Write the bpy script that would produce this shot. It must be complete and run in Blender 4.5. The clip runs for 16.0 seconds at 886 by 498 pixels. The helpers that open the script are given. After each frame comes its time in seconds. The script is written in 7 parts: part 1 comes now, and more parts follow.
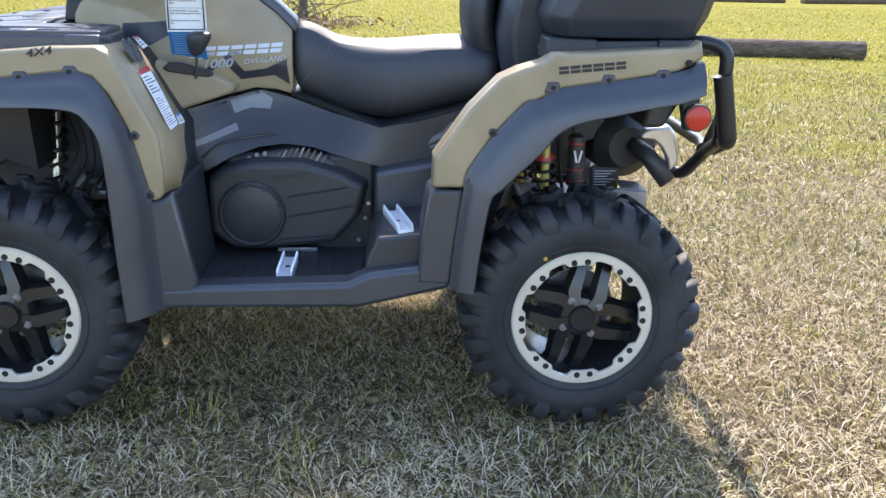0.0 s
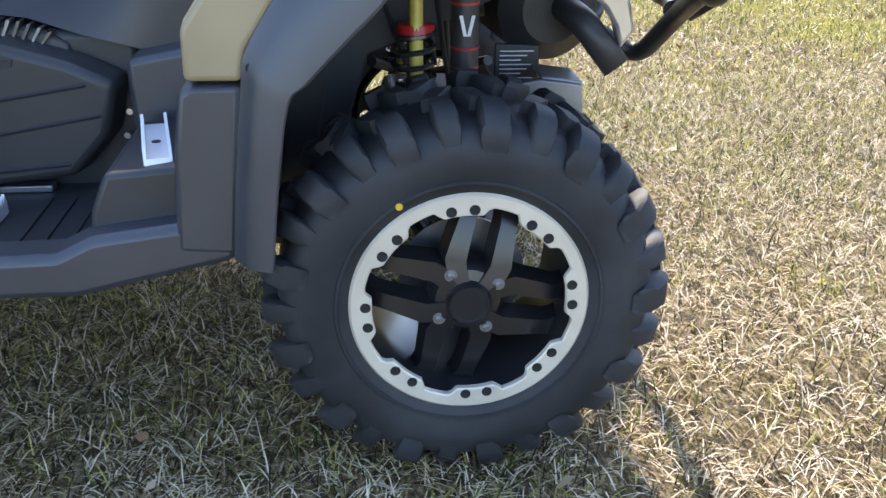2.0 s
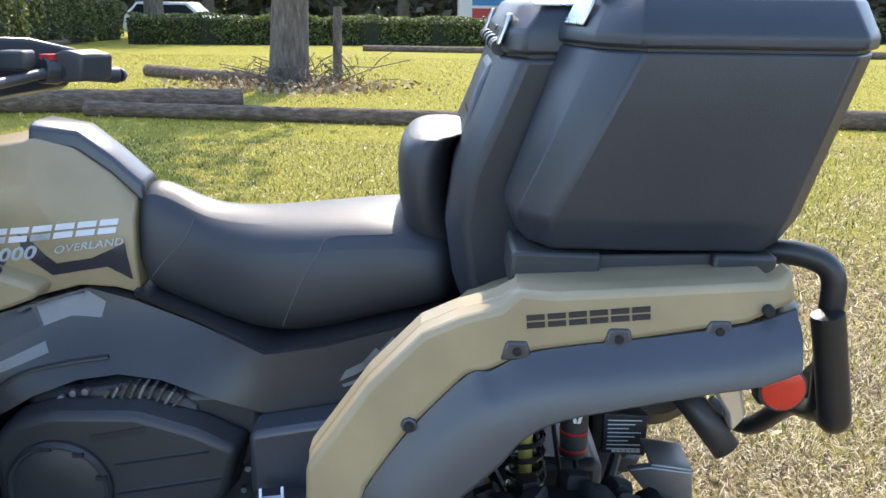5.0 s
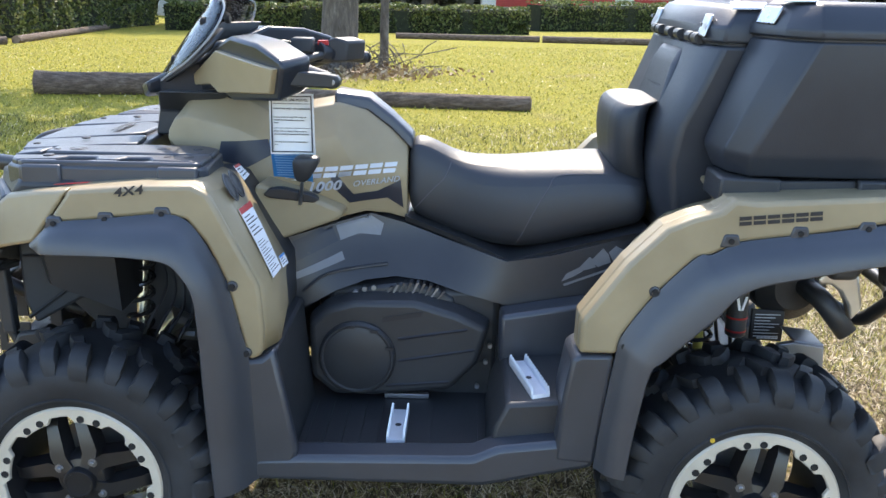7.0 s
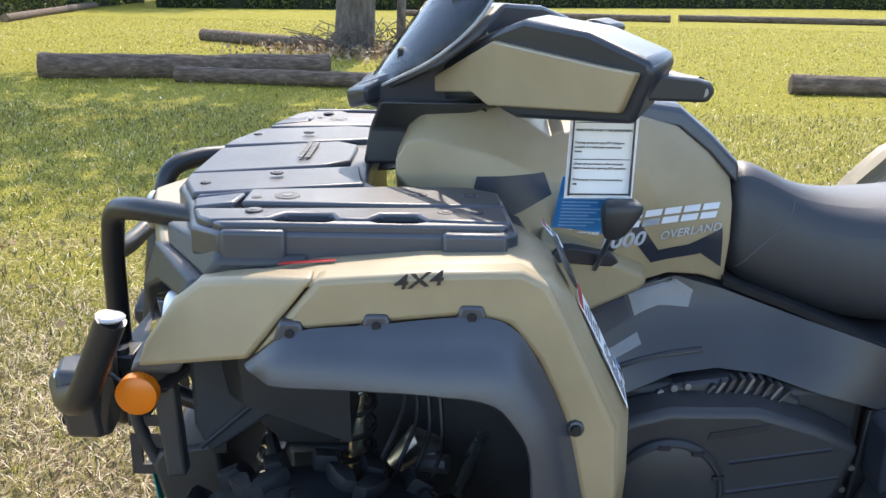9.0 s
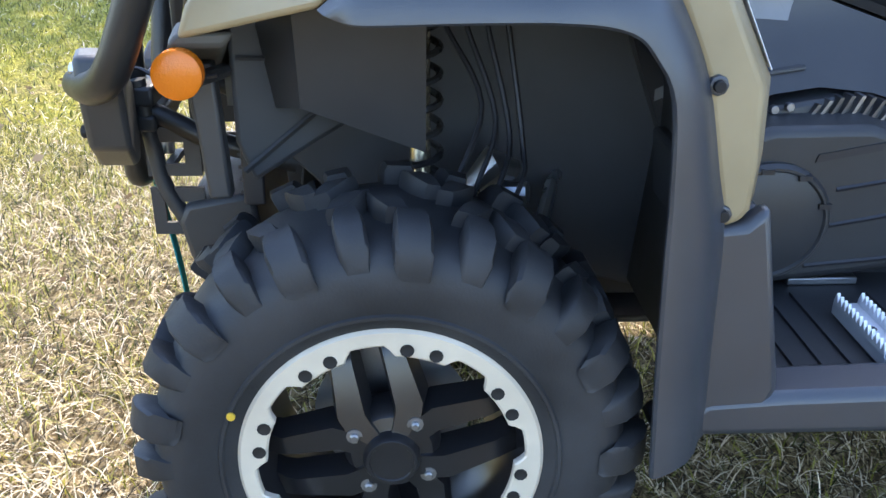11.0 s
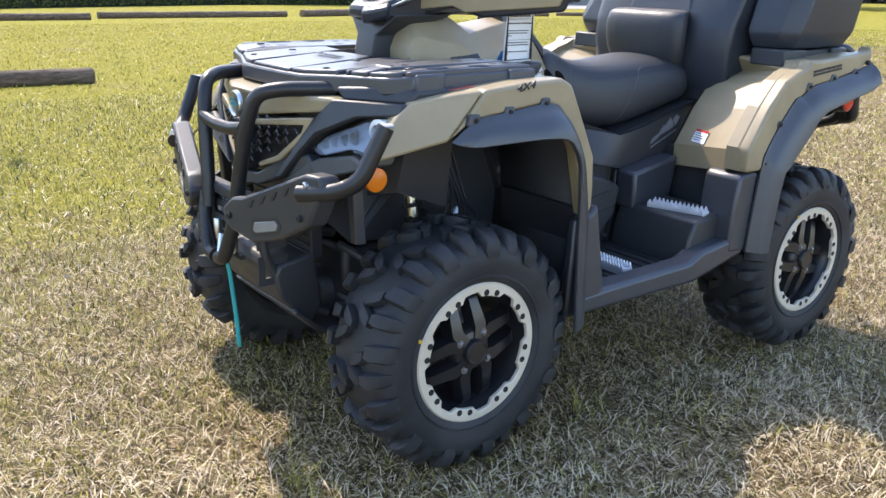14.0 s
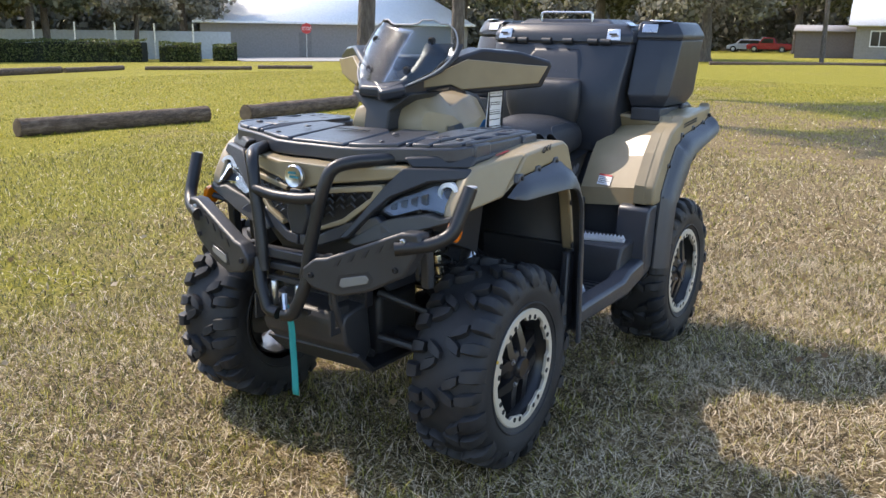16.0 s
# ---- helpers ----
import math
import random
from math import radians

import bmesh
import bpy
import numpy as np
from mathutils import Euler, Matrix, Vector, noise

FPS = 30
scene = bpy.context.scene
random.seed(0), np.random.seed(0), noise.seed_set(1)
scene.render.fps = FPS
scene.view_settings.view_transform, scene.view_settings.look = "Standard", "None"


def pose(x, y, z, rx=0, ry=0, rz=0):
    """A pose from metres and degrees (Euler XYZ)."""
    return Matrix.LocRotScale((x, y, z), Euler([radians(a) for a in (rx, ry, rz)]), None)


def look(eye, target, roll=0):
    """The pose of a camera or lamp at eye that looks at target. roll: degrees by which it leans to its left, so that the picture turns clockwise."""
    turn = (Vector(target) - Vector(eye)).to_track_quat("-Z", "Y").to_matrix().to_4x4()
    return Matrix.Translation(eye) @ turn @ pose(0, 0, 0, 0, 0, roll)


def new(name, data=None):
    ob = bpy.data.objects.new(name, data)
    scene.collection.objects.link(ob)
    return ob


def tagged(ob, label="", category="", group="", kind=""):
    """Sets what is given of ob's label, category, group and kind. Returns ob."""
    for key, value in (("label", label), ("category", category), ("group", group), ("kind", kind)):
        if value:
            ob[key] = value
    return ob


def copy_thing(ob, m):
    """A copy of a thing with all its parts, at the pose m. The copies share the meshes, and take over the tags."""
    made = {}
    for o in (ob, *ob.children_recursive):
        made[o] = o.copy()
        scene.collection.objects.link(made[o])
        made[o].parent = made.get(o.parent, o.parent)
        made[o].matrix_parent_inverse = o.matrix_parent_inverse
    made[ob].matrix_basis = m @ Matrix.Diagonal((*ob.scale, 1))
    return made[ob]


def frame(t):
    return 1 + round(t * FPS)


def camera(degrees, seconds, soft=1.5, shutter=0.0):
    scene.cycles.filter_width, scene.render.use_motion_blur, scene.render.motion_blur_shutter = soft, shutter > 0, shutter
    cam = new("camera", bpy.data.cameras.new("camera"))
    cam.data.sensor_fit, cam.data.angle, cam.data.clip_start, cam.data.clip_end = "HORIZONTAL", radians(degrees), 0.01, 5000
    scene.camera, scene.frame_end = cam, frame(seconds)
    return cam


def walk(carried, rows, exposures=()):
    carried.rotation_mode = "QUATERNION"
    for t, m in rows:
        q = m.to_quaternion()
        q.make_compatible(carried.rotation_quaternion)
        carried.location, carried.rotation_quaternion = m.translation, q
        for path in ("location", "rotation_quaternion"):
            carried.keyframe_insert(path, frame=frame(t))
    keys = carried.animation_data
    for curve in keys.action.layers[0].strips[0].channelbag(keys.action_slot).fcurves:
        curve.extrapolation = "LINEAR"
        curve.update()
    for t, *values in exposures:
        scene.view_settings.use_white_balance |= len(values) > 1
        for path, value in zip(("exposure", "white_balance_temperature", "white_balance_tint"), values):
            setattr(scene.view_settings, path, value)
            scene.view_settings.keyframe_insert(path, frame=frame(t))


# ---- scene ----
cam = camera(52.5, 16.0)
PATH = [
    (0, (0.996, -2.189, 1.258), (1.109, -0.299, 0.612), 1.2),
    (0.5, (1.075, -1.94, 1.199), (1.216, -0.074, 0.492), 1.1),
    (1, (1.194, -1.674, 1.14), (1.358, 0.161, 0.361), 0.8),
    (1.5, (1.264, -1.422, 1.044), (1.445, 0.386, 0.21), 0.6),
    (2, (1.332, -1.229, 0.991), (1.519, 0.572, 0.141), 0.8),
    (2.5, (1.401, -1.046, 1.04), (1.586, 0.772, 0.228), 1.1),
    (3, (1.448, -0.949, 1.162), (1.582, 0.907, 0.430), 1.1),
    (3.5, (1.452, -0.904, 1.268), (1.558, 0.980, 0.605), 1.3),
    (3.7, (1.451, -0.909, 1.313), (1.545, 0.985, 0.681), 1.1),
    (5.8, (1.131, -1.404, 1.404), (1.098, 0.521, 0.862), 1.0),
    (6, (1.094, -1.493, 1.412), (1.066, 0.426, 0.848), 1.1),
    (6.5, (1.006, -1.68, 1.424), (0.969, 0.237, 0.854), 1.2),
    (7, (0.84, -1.755, 1.42), (0.803, 0.161, 0.848), 1.2),
    (7.5, (0.665, -1.67, 1.401), (0.646, 0.247, 0.831), 1.3),
    (8, (0.491, -1.443, 1.401), (0.487, 0.474, 0.829), 1.4),
    (8.5, (0.322, -1.232, 1.392), (0.321, 0.681, 0.809), 1.4),
    (9, (0.186, -1.011, 1.373), (0.185, 0.891, 0.755), 1.1),
    (9.5, (0.112, -0.88, 1.267), (0.108, 1.002, 0.59), 1.0),
    (10, (0.094, -0.803, 1.095), (0.083, 1.039, 0.316), 0.7),
    (10.2, (0.085, -0.793, 1.021), (0.082, 1.038, 0.216), 0.7),
    (12.3, (-0.382, -1.334, 1.13), (0.08, 0.435, 0.32), 0.8),
    (12.5, (-0.498, -1.388, 1.16), (0.059, 0.369, 0.384), 1.0),
    (13, (-0.755, -1.539, 1.188), (0.03, 0.165, 0.495), 1.1),
    (13.5, (-1.016, -1.632, 1.238), (-0.043, -0.007, 0.596), 1.1),
    (14, (-1.363, -1.639, 1.263), (-0.206, -0.118, 0.671), 1.3),
    (14.5, (-1.656, -1.647, 1.299), (-0.352, -0.236, 0.745), 1.3),
    (15, (-1.903, -1.524, 1.306), (-0.468, -0.232, 0.785), 1.2),
    (15.5, (-2.122, -1.358, 1.326), (-0.583, -0.18, 0.829), 1.0),
    (16, (-2.349, -1.224, 1.352), (-0.722, -0.164, 0.875), 0.9),
]
EXPOSURES = [(0.0, 2.0, 6450, 14), (1.5, 2.13, 6450, 14), (3.5, 2.06, 6450, 12), (6.0, 1.98, 6650, 11), (8.0, 1.97, 6650, 11), (9.0, 1.87, 6700, 11), (9.5, 1.98, 6600, 12), (10.0, 2.36, 6450, 12), (10.2, 2.44, 6400, 12), (12.3, 2.42, 6450, 12), (13.0, 2.22, 6550, 12), (14.0, 1.84, 6650, 14), (15.0, 1.55, 6850, 14), (16.0, 1.37, 6850, 14)]
walk(cam, [(t, look(eye, target, roll)) for t, eye, target, roll in PATH], EXPOSURES)

from mathutils.bvhtree import BVHTree

# ---- light ----
SUN = Vector((0.05, 0.93, 1.0)).normalized()
sun = new("sun", bpy.data.lights.new("sun", "SUN"))
sun.data.energy, sun.data.angle, sun.data.color = 2.05, radians(0.53), (1.0, 0.90, 0.77)
sun.rotation_euler = SUN.to_track_quat("Z", "Y").to_euler()
world = bpy.data.worlds.new("sky")
scene.world = world
world.use_nodes = True
wn = world.node_tree.nodes
sky = wn.new("ShaderNodeTexSky")
sky.sky_type, sky.sun_disc = "NISHITA", False
sky.ozone_density, sky.dust_density = 1.5, 0.8
sky.sun_elevation, sky.sun_rotation = math.asin(SUN.z), math.atan2(SUN.x, SUN.y)
world.node_tree.links.new(sky.outputs[0], wn["Background"].inputs[0])
wn["Background"].inputs[1].default_value = 0.15


# ---- materials ----
def shader(name, rough=0.5, metal=0.0):
    m = bpy.data.materials.new(name)
    m.use_nodes = True
    b = m.node_tree.nodes["Principled BSDF"]
    b.inputs["Roughness"].default_value, b.inputs["Metallic"].default_value = rough, metal
    return m, m.node_tree, b


def ramp_of(tree, fac, stops):
    r = tree.nodes.new("ShaderNodeValToRGB")
    e = r.color_ramp.elements
    while len(e) < len(stops):
        e.new(0.5)
    for n, (at, col) in enumerate(stops):
        e[n].position, e[n].color = at, (*col, 1)
    tree.links.new(fac, r.inputs[0])
    return r.outputs[0]


def noise_of(tree, scale, detail=4.0, rough=0.55, squash=None, kind="Object"):
    c = tree.nodes.new("ShaderNodeTexCoord")
    n = tree.nodes.new("ShaderNodeTexNoise")
    n.inputs["Scale"].default_value, n.inputs["Detail"].default_value, n.inputs["Roughness"].default_value = scale, detail, rough
    out = c.outputs[kind]
    if squash:
        mp = tree.nodes.new("ShaderNodeMapping")
        mp.inputs["Scale"].default_value = squash
        tree.links.new(out, mp.inputs[0])
        out = mp.outputs[0]
    tree.links.new(out, n.inputs["Vector"])
    return n.outputs[0]


def bump_of(tree, b, height, strength=0.3, dist=0.002):
    bp = tree.nodes.new("ShaderNodeBump")
    bp.inputs["Strength"].default_value, bp.inputs["Distance"].default_value = strength, dist
    tree.links.new(height, bp.inputs["Height"])
    tree.links.new(bp.outputs[0], b.inputs["Normal"])


def paint(name, col, rough=0.45, metal=0.0, grain=900.0, amount=0.15, vary=0.12, coat=0.0, dust=0.05):
    """A moulded or painted surface: fine grain, a slow drift of tone and of gloss, a little dust."""
    m, t, b = shader(name, rough, metal)
    dark = [c * (1 - vary) for c in col]
    lite = [min(1.0, c * (1 + vary) + dust * 0.04) for c in col]
    t.links.new(ramp_of(t, noise_of(t, 7.0, 5.0), [(0.3, dark), (0.7, lite)]), b.inputs["Base Color"])
    r = t.nodes.new("ShaderNodeMapRange")
    r.inputs["To Min"].default_value, r.inputs["To Max"].default_value = rough - 0.06, rough + 0.08
    t.links.new(noise_of(t, 14.0, 6.0), r.inputs[0])
    t.links.new(r.outputs[0], b.inputs["Roughness"])
    if amount:
        bump_of(t, b, noise_of(t, grain, 2.0), amount, 0.001)
    b.inputs["Coat Weight"].default_value = coat
    b.inputs["Coat Roughness"].default_value = 0.2
    return m


TAN = paint("tan_paint", (0.305, 0.243, 0.144), 0.42, amount=0.03, coat=0.12)
DARKP = paint("charcoal_plastic", (0.034, 0.038, 0.048), 0.37, amount=0.25)
LINER = paint("liner_plastic", (0.043, 0.046, 0.052), 0.5, amount=0.3)
GRAPHITE = paint("graphite_panel", (0.060, 0.058, 0.052), 0.5, amount=0.15)
BLACKP = paint("black_plastic", (0.030, 0.031, 0.034), 0.42, amount=0.25)
GREYP = paint("grey_side_panel", (0.036, 0.036, 0.039), 0.38, amount=0.05, coat=0.05)
GRAPH = paint("graphic_grey", (0.20, 0.205, 0.215), 0.4, amount=0.0)
NAVY = paint("graphic_dark", (0.018, 0.022, 0.034), 0.38, amount=0.0)
SEAT = paint("seat_vinyl", (0.026, 0.028, 0.033), 0.47, grain=800.0, amount=0.35)
RUBBER = paint("tyre_rubber", (0.019, 0.020, 0.023), 0.55, grain=300.0, amount=0.35, vary=0.3, dust=0.3)
TUBE = paint("powder_coat", (0.014, 0.014, 0.015), 0.36, grain=500.0, amount=0.25)
STEEL = paint("bright_steel", (0.62, 0.63, 0.65), 0.28, 1.0, amount=0.05)
ALU = paint("cast_alloy", (0.30, 0.30, 0.31), 0.42, 0.9, amount=0.4, grain=200.0)
RIMBLK = paint("satin_black_rim", (0.012, 0.012, 0.014), 0.3, amount=0.05, coat=0.3)
RING = paint("champagne_ring", (0.62, 0.56, 0.46), 0.42, 0.25, amount=0.05)
SPRING = paint("black_spring", (0.035, 0.035, 0.036), 0.16, amount=0.0)
WHITE = paint("white_card", (0.78, 0.79, 0.80), 0.5, amount=0.0, vary=0.03)
LETTER = paint("silver_print", (0.62, 0.65, 0.70), 0.4, amount=0.0, vary=0.03)
INK = paint("black_print", (0.018, 0.018, 0.022), 0.45, amount=0.0)
BLUE = paint("blue_card", (0.03, 0.23, 0.58), 0.4, amount=0.0)
REDP = paint("red_plastic", (0.45, 0.02, 0.02), 0.3, amount=0.0)
TEAL = paint("teal_webbing", (0.01, 0.30, 0.30), 0.8, amount=0.6, grain=400.0)

for m_, s_ in ((DARKP, 0.8), (BLACKP, 0.5), (RUBBER, 0.35), (SEAT, 0.6)):
    m_.node_tree.nodes["Principled BSDF"].inputs["Specular IOR Level"].default_value = s_


# ---- builders ----
CY = 0.61  # the vehicle's mid plane


def part(name, bm, mat, parent, label="", flat=False, bevel=0.0, seg=2, thick=0.0):
    """Links a bmesh as one mesh object under a thing or a part."""
    bmesh.ops.recalc_face_normals(bm, faces=bm.faces)
    me = bpy.data.meshes.new(name)
    bm.to_mesh(me)
    bm.free()
    me.materials.append(mat)
    me.shade_flat() if flat else me.set_sharp_from_angle(angle=radians(35))
    if not flat:
        me.polygons.foreach_set("use_smooth", [True] * len(me.polygons))
    ob = new(name, me)
    if thick:
        s = ob.modifiers.new("thickness", "SOLIDIFY")
        s.thickness, s.offset = thick, -1
    if bevel:
        b = ob.modifiers.new("edges", "BEVEL")
        b.width, b.segments, b.limit_method, b.angle_limit, b.harden_normals = bevel, seg, "ANGLE", radians(32), False
    if parent:
        ob.parent = parent
    if label:
        ob["label"] = label
    return ob


def mirror_bm(bm):
    out = bm.copy()
    for v in out.verts:
        v.co.y = 2 * CY - v.co.y
    bmesh.ops.reverse_faces(out, faces=out.faces)
    return out


def both(name, bm, mat, parent, label="", **k):
    """The same part on either side of the vehicle."""
    far = mirror_bm(bm)
    near = part(name, bm, mat, parent, label, **k)
    return near, part(name, far, mat, parent, label, **k)


def add_slab(bm, poly, y0, y1, inset=0.0):
    """Adds an outline in x, z that runs from y0 to y1; inset draws the y0 face in."""
    cx = sum(p[0] for p in poly) / len(poly)
    cz = sum(p[1] for p in poly) / len(poly)
    k = 1 - inset
    a = [bm.verts.new((cx + (x - cx) * k, y0, cz + (z - cz) * k)) for x, z in poly]
    b = [bm.verts.new((x, y1, z)) for x, z in poly]
    bm.faces.new(a)
    bm.faces.new(b[::-1])
    for i in range(len(poly)):
        j = (i + 1) % len(poly)
        bm.faces.new((a[i], b[i], b[j], a[j]))
    return bm


def slab(poly, y0, y1, inset=0.0):
    return add_slab(bmesh.new(), poly, y0, y1, inset)


def add_box(bm, x0, x1, y0, y1, z0, z1):
    return add_slab(bm, [(x0, z0), (x1, z0), (x1, z1), (x0, z1)], y0, y1)


def box(x0, x1, y0, y1, z0, z1):
    return add_box(bmesh.new(), x0, x1, y0, y1, z0, z1)


def loft(rows, closed=False, caps=True):
    """Skins rows of equal numbers of points."""
    bm = bmesh.new()
    vs = [[bm.verts.new(p) for p in r] for r in rows]
    n = len(rows[0])
    for a, b in zip(vs, vs[1:]):
        for i in range(n if closed else n - 1):
            j = (i + 1) % n
            bm.faces.new((a[i], a[j], b[j], b[i]))
    if caps and closed:
        bm.faces.new(vs[0][::-1])
        bm.faces.new(vs[-1])
    return bm


def body_loft(stations):
    """A body across the mid plane: each station is x and half outlines (half width, z) from the bottom to the crown."""
    rows = []
    for x, half in stations:
        rows.append([(x, CY - w, z) for w, z in half] + [(x, CY + w, z) for w, z in half[::-1] if w > 1e-4])
    return loft(rows, closed=True)


def smooth_line(pts, steps=6):
    """A rounded line through points (Catmull-Rom)."""
    p = [Vector(q) for q in pts]
    p = [2 * p[0] - p[1]] + p + [2 * p[-1] - p[-2]]
    out = []
    for a, b, c, d in zip(p, p[1:], p[2:], p[3:]):
        for i in range(steps):
            t = i / steps
            out.append(0.5 * (2 * b + (c - a) * t + (2 * a - 5 * b + 4 * c - d) * t * t + (3 * b - a - 3 * c + d) * t ** 3))
    return out + [p[-2]]


def rounded(pts, r=0.04, steps=5):
    """A bent line: straight runs with round corners, as bent tube has."""
    p = [Vector(q) for q in pts]
    out = [p[0]]
    for a, b, c in zip(p, p[1:], p[2:]):
        u, v = (a - b), (c - b)
        k = min(r, u.length * 0.49, v.length * 0.49)
        s, e = b + u.normalized() * k, b + v.normalized() * k
        for i in range(steps + 1):
            t = i / steps
            out.append((1 - t) ** 2 * s + 2 * t * (1 - t) * b + t * t * e)
    return out + [p[-1]]


def add_tube(bm, line, r, sides=12, caps=True):
    line = [Vector(q) for q in line]
    rad = r if isinstance(r, (list, tuple)) else [r] * len(line)
    up, prev = None, None
    for i, q in enumerate(line):
        d = (line[min(i + 1, len(line) - 1)] - line[max(i - 1, 0)]).normalized()
        if up is None:
            up = d.orthogonal().normalized()
        up = (up - d * up.dot(d)).normalized()
        side = d.cross(up)
        ring = [bm.verts.new(q + rad[i] * (math.cos(a) * up + math.sin(a) * side)) for a in (2 * math.pi * k / sides for k in range(sides))]
        if prev:
            for k in range(sides):
                bm.faces.new((prev[k], prev[(k + 1) % sides], ring[(k + 1) % sides], ring[k]))
        elif caps:
            bm.faces.new(ring[::-1])
        prev = ring
    if caps:
        bm.faces.new(prev)
    return bm


def tube(line, r, sides=12, caps=True):
    return add_tube(bmesh.new(), line, r, sides, caps)


def add_lathe(bm, profile, centre, axis="y", sides=48):
    """Turns a profile of (radius, along) round an axis through centre; joins the ends of the profile if they meet."""
    c = Vector(centre)
    rings = []
    for r, h in profile:
        ring = []
        for k in range(sides):
            a = 2 * math.pi * k / sides
            u, v = r * math.cos(a), r * math.sin(a)
            ring.append(bm.verts.new(c + Vector({"y": (u, h, v), "z": (u, v, h), "x": (h, u, v)}[axis])))
        rings.append(ring)
    for a, b in zip(rings, rings[1:]):
        for k in range(sides):
            bm.faces.new((a[k], a[(k + 1) % sides], b[(k + 1) % sides], b[k]))
    for ring, (r, _) in ((rings[0], profile[0]), (rings[-1], profile[-1])):
        bm.faces.new(ring)
    return bm


def lathe(profile, centre, axis="y", sides=48):
    return add_lathe(bmesh.new(), profile, centre, axis, sides)


def disc(centre, r, depth, axis="y", sides=20, bevel=0.15):
    b = r * bevel
    return lathe([(r - b, -depth / 2), (r, -depth / 2 + b), (r, depth / 2 - b), (r - b, depth / 2)], centre, axis, sides)


def thing(name, label, category, where=(0, 0, 0), group="", kind=""):
    e = new(name)
    e.location = where
    e.empty_display_size = 0.1
    return tagged(e, label, category, group, kind)


def text_mesh(body, size, italic=0.0, wide=1.0, bold=0.0):
    c = bpy.data.curves.new("lettering", "FONT")
    c.body, c.size, c.shear, c.extrude = body, size, italic, 0.0008
    c.space_character = 1.05
    c.offset = bold * size
    tmp = new("lettering", c)
    me = bpy.data.meshes.new_from_object(tmp.evaluated_get(bpy.context.evaluated_depsgraph_get()))
    bpy.data.objects.remove(tmp)
    for v in me.vertices:
        v.co.x *= wide
    return me


def lettering(body, size, place, mat, parent, turn=(90, 0, 0), italic=0.0, wide=1.0, name="lettering", label="", bold=0.0):
    me = text_mesh(body, size, italic, wide, bold)
    me.materials.append(mat)
    ob = new(name, me)
    ob.matrix_basis = pose(*place, *turn)
    ob.parent = parent
    if label:
        ob["label"] = label
    return ob


def wordmark(count, size, place, mat, parent, turn=(90, 0, 0), italic=0.0, wide=1.0, name="wordmark"):
    """A maker's mark as a row of plain slanted blocks, one for each sign."""
    bm = bmesh.new()
    w, h, gap = 0.60 * size * wide, 0.70 * size, 0.10 * size * wide
    for k in range(count):
        x = k * (w + gap)
        for z0, z1 in ((0, h * 0.42), (h * 0.58, h)):
            pts = [(x + italic * z0, z0), (x + w + italic * z0, z0), (x + w + italic * z1, z1), (x + italic * z1, z1)]
            f = [bm.verts.new((px, pz, 0.0008)) for px, pz in pts]
            g = [bm.verts.new((px, pz, -0.0008)) for px, pz in pts]
            bm.faces.new(f)
            bm.faces.new(g[::-1])
            for i in range(4):
                bm.faces.new((f[i], g[i], g[(i + 1) % 4], f[(i + 1) % 4]))
    ob = part(name, bm, mat, None, flat=True)
    ob.matrix_basis = pose(*place, *turn)
    ob.parent = parent
    ob["kind"] = "stuff"
    return ob


def glass(name, col, rough=0.02, alpha=0.12):
    m, t, b = shader(name, rough)
    b.inputs["Base Color"].default_value = (*col, 1)
    b.inputs["Transmission Weight"].default_value = 1.0
    b.inputs["IOR"].default_value = 1.45
    return m


GLASS = glass("clear_plastic", (0.93, 0.96, 0.97))
LENS = paint("frosted_lens", (0.20, 0.20, 0.19), 0.25, amount=0.1, grain=300.0)
AMBER = paint("amber_lens", (0.68, 0.17, 0.005), 0.25, amount=0.5, grain=350.0)
REDLENS = paint("red_lens", (0.55, 0.035, 0.02), 0.25, amount=0.5, grain=350.0)
LAMPIN = paint("lamp_reflector", (0.16, 0.18, 0.21), 0.22, 0.6, amount=0.2, grain=80.0)
RINGLT = paint("white_ring", (0.92, 0.93, 0.92), 0.3, amount=0.0)
DARKGL = paint("dark_glass", (0.02, 0.022, 0.026), 0.08, amount=0.0)
CHROME = paint("polished_shield", (0.72, 0.69, 0.64), 0.32, 0.7, amount=0.05)
MUFF = paint("textured_muffler", (0.03, 0.03, 0.032), 0.4, 0.3, grain=260.0, amount=0.8)
PALECAP = paint("pale_cap", (0.35, 0.35, 0.36), 0.5, amount=0.1)
BADGE = paint("badge_teal", (0.02, 0.22, 0.30), 0.3, amount=0.0)
PALEBLUE = paint("pale_blue_print", (0.30, 0.52, 0.80), 0.5, amount=0.0)

# clear screen: see-through with a Fresnel gloss
SCREEN, st_, sb_ = shader("clear_screen", 0.03)
see = st_.nodes.new("ShaderNodeBsdfTransparent")
see.inputs[0].default_value = (0.80, 0.86, 0.90, 1)
shine = st_.nodes.new("ShaderNodeBsdfGlossy")
shine.inputs["Roughness"].default_value = 0.08
fres = st_.nodes.new("ShaderNodeFresnel")
fres.inputs[0].default_value = 1.5
mixs = st_.nodes.new("ShaderNodeMixShader")
st_.links.new(fres.outputs[0], mixs.inputs[0])
st_.links.new(see.outputs[0], mixs.inputs[1])
st_.links.new(shine.outputs[0], mixs.inputs[2])
st_.links.new(mixs.outputs[0], st_.nodes["Material Output"].inputs[0])

# ---- ground ----
rng = np.random.default_rng(7)


def lie(x, y):
    """The lawn's height: level round the vehicle, falling gently away behind it."""
    return -0.02 * max(0.0, y - 8) - 0.004 * max(0.0, x - 8)


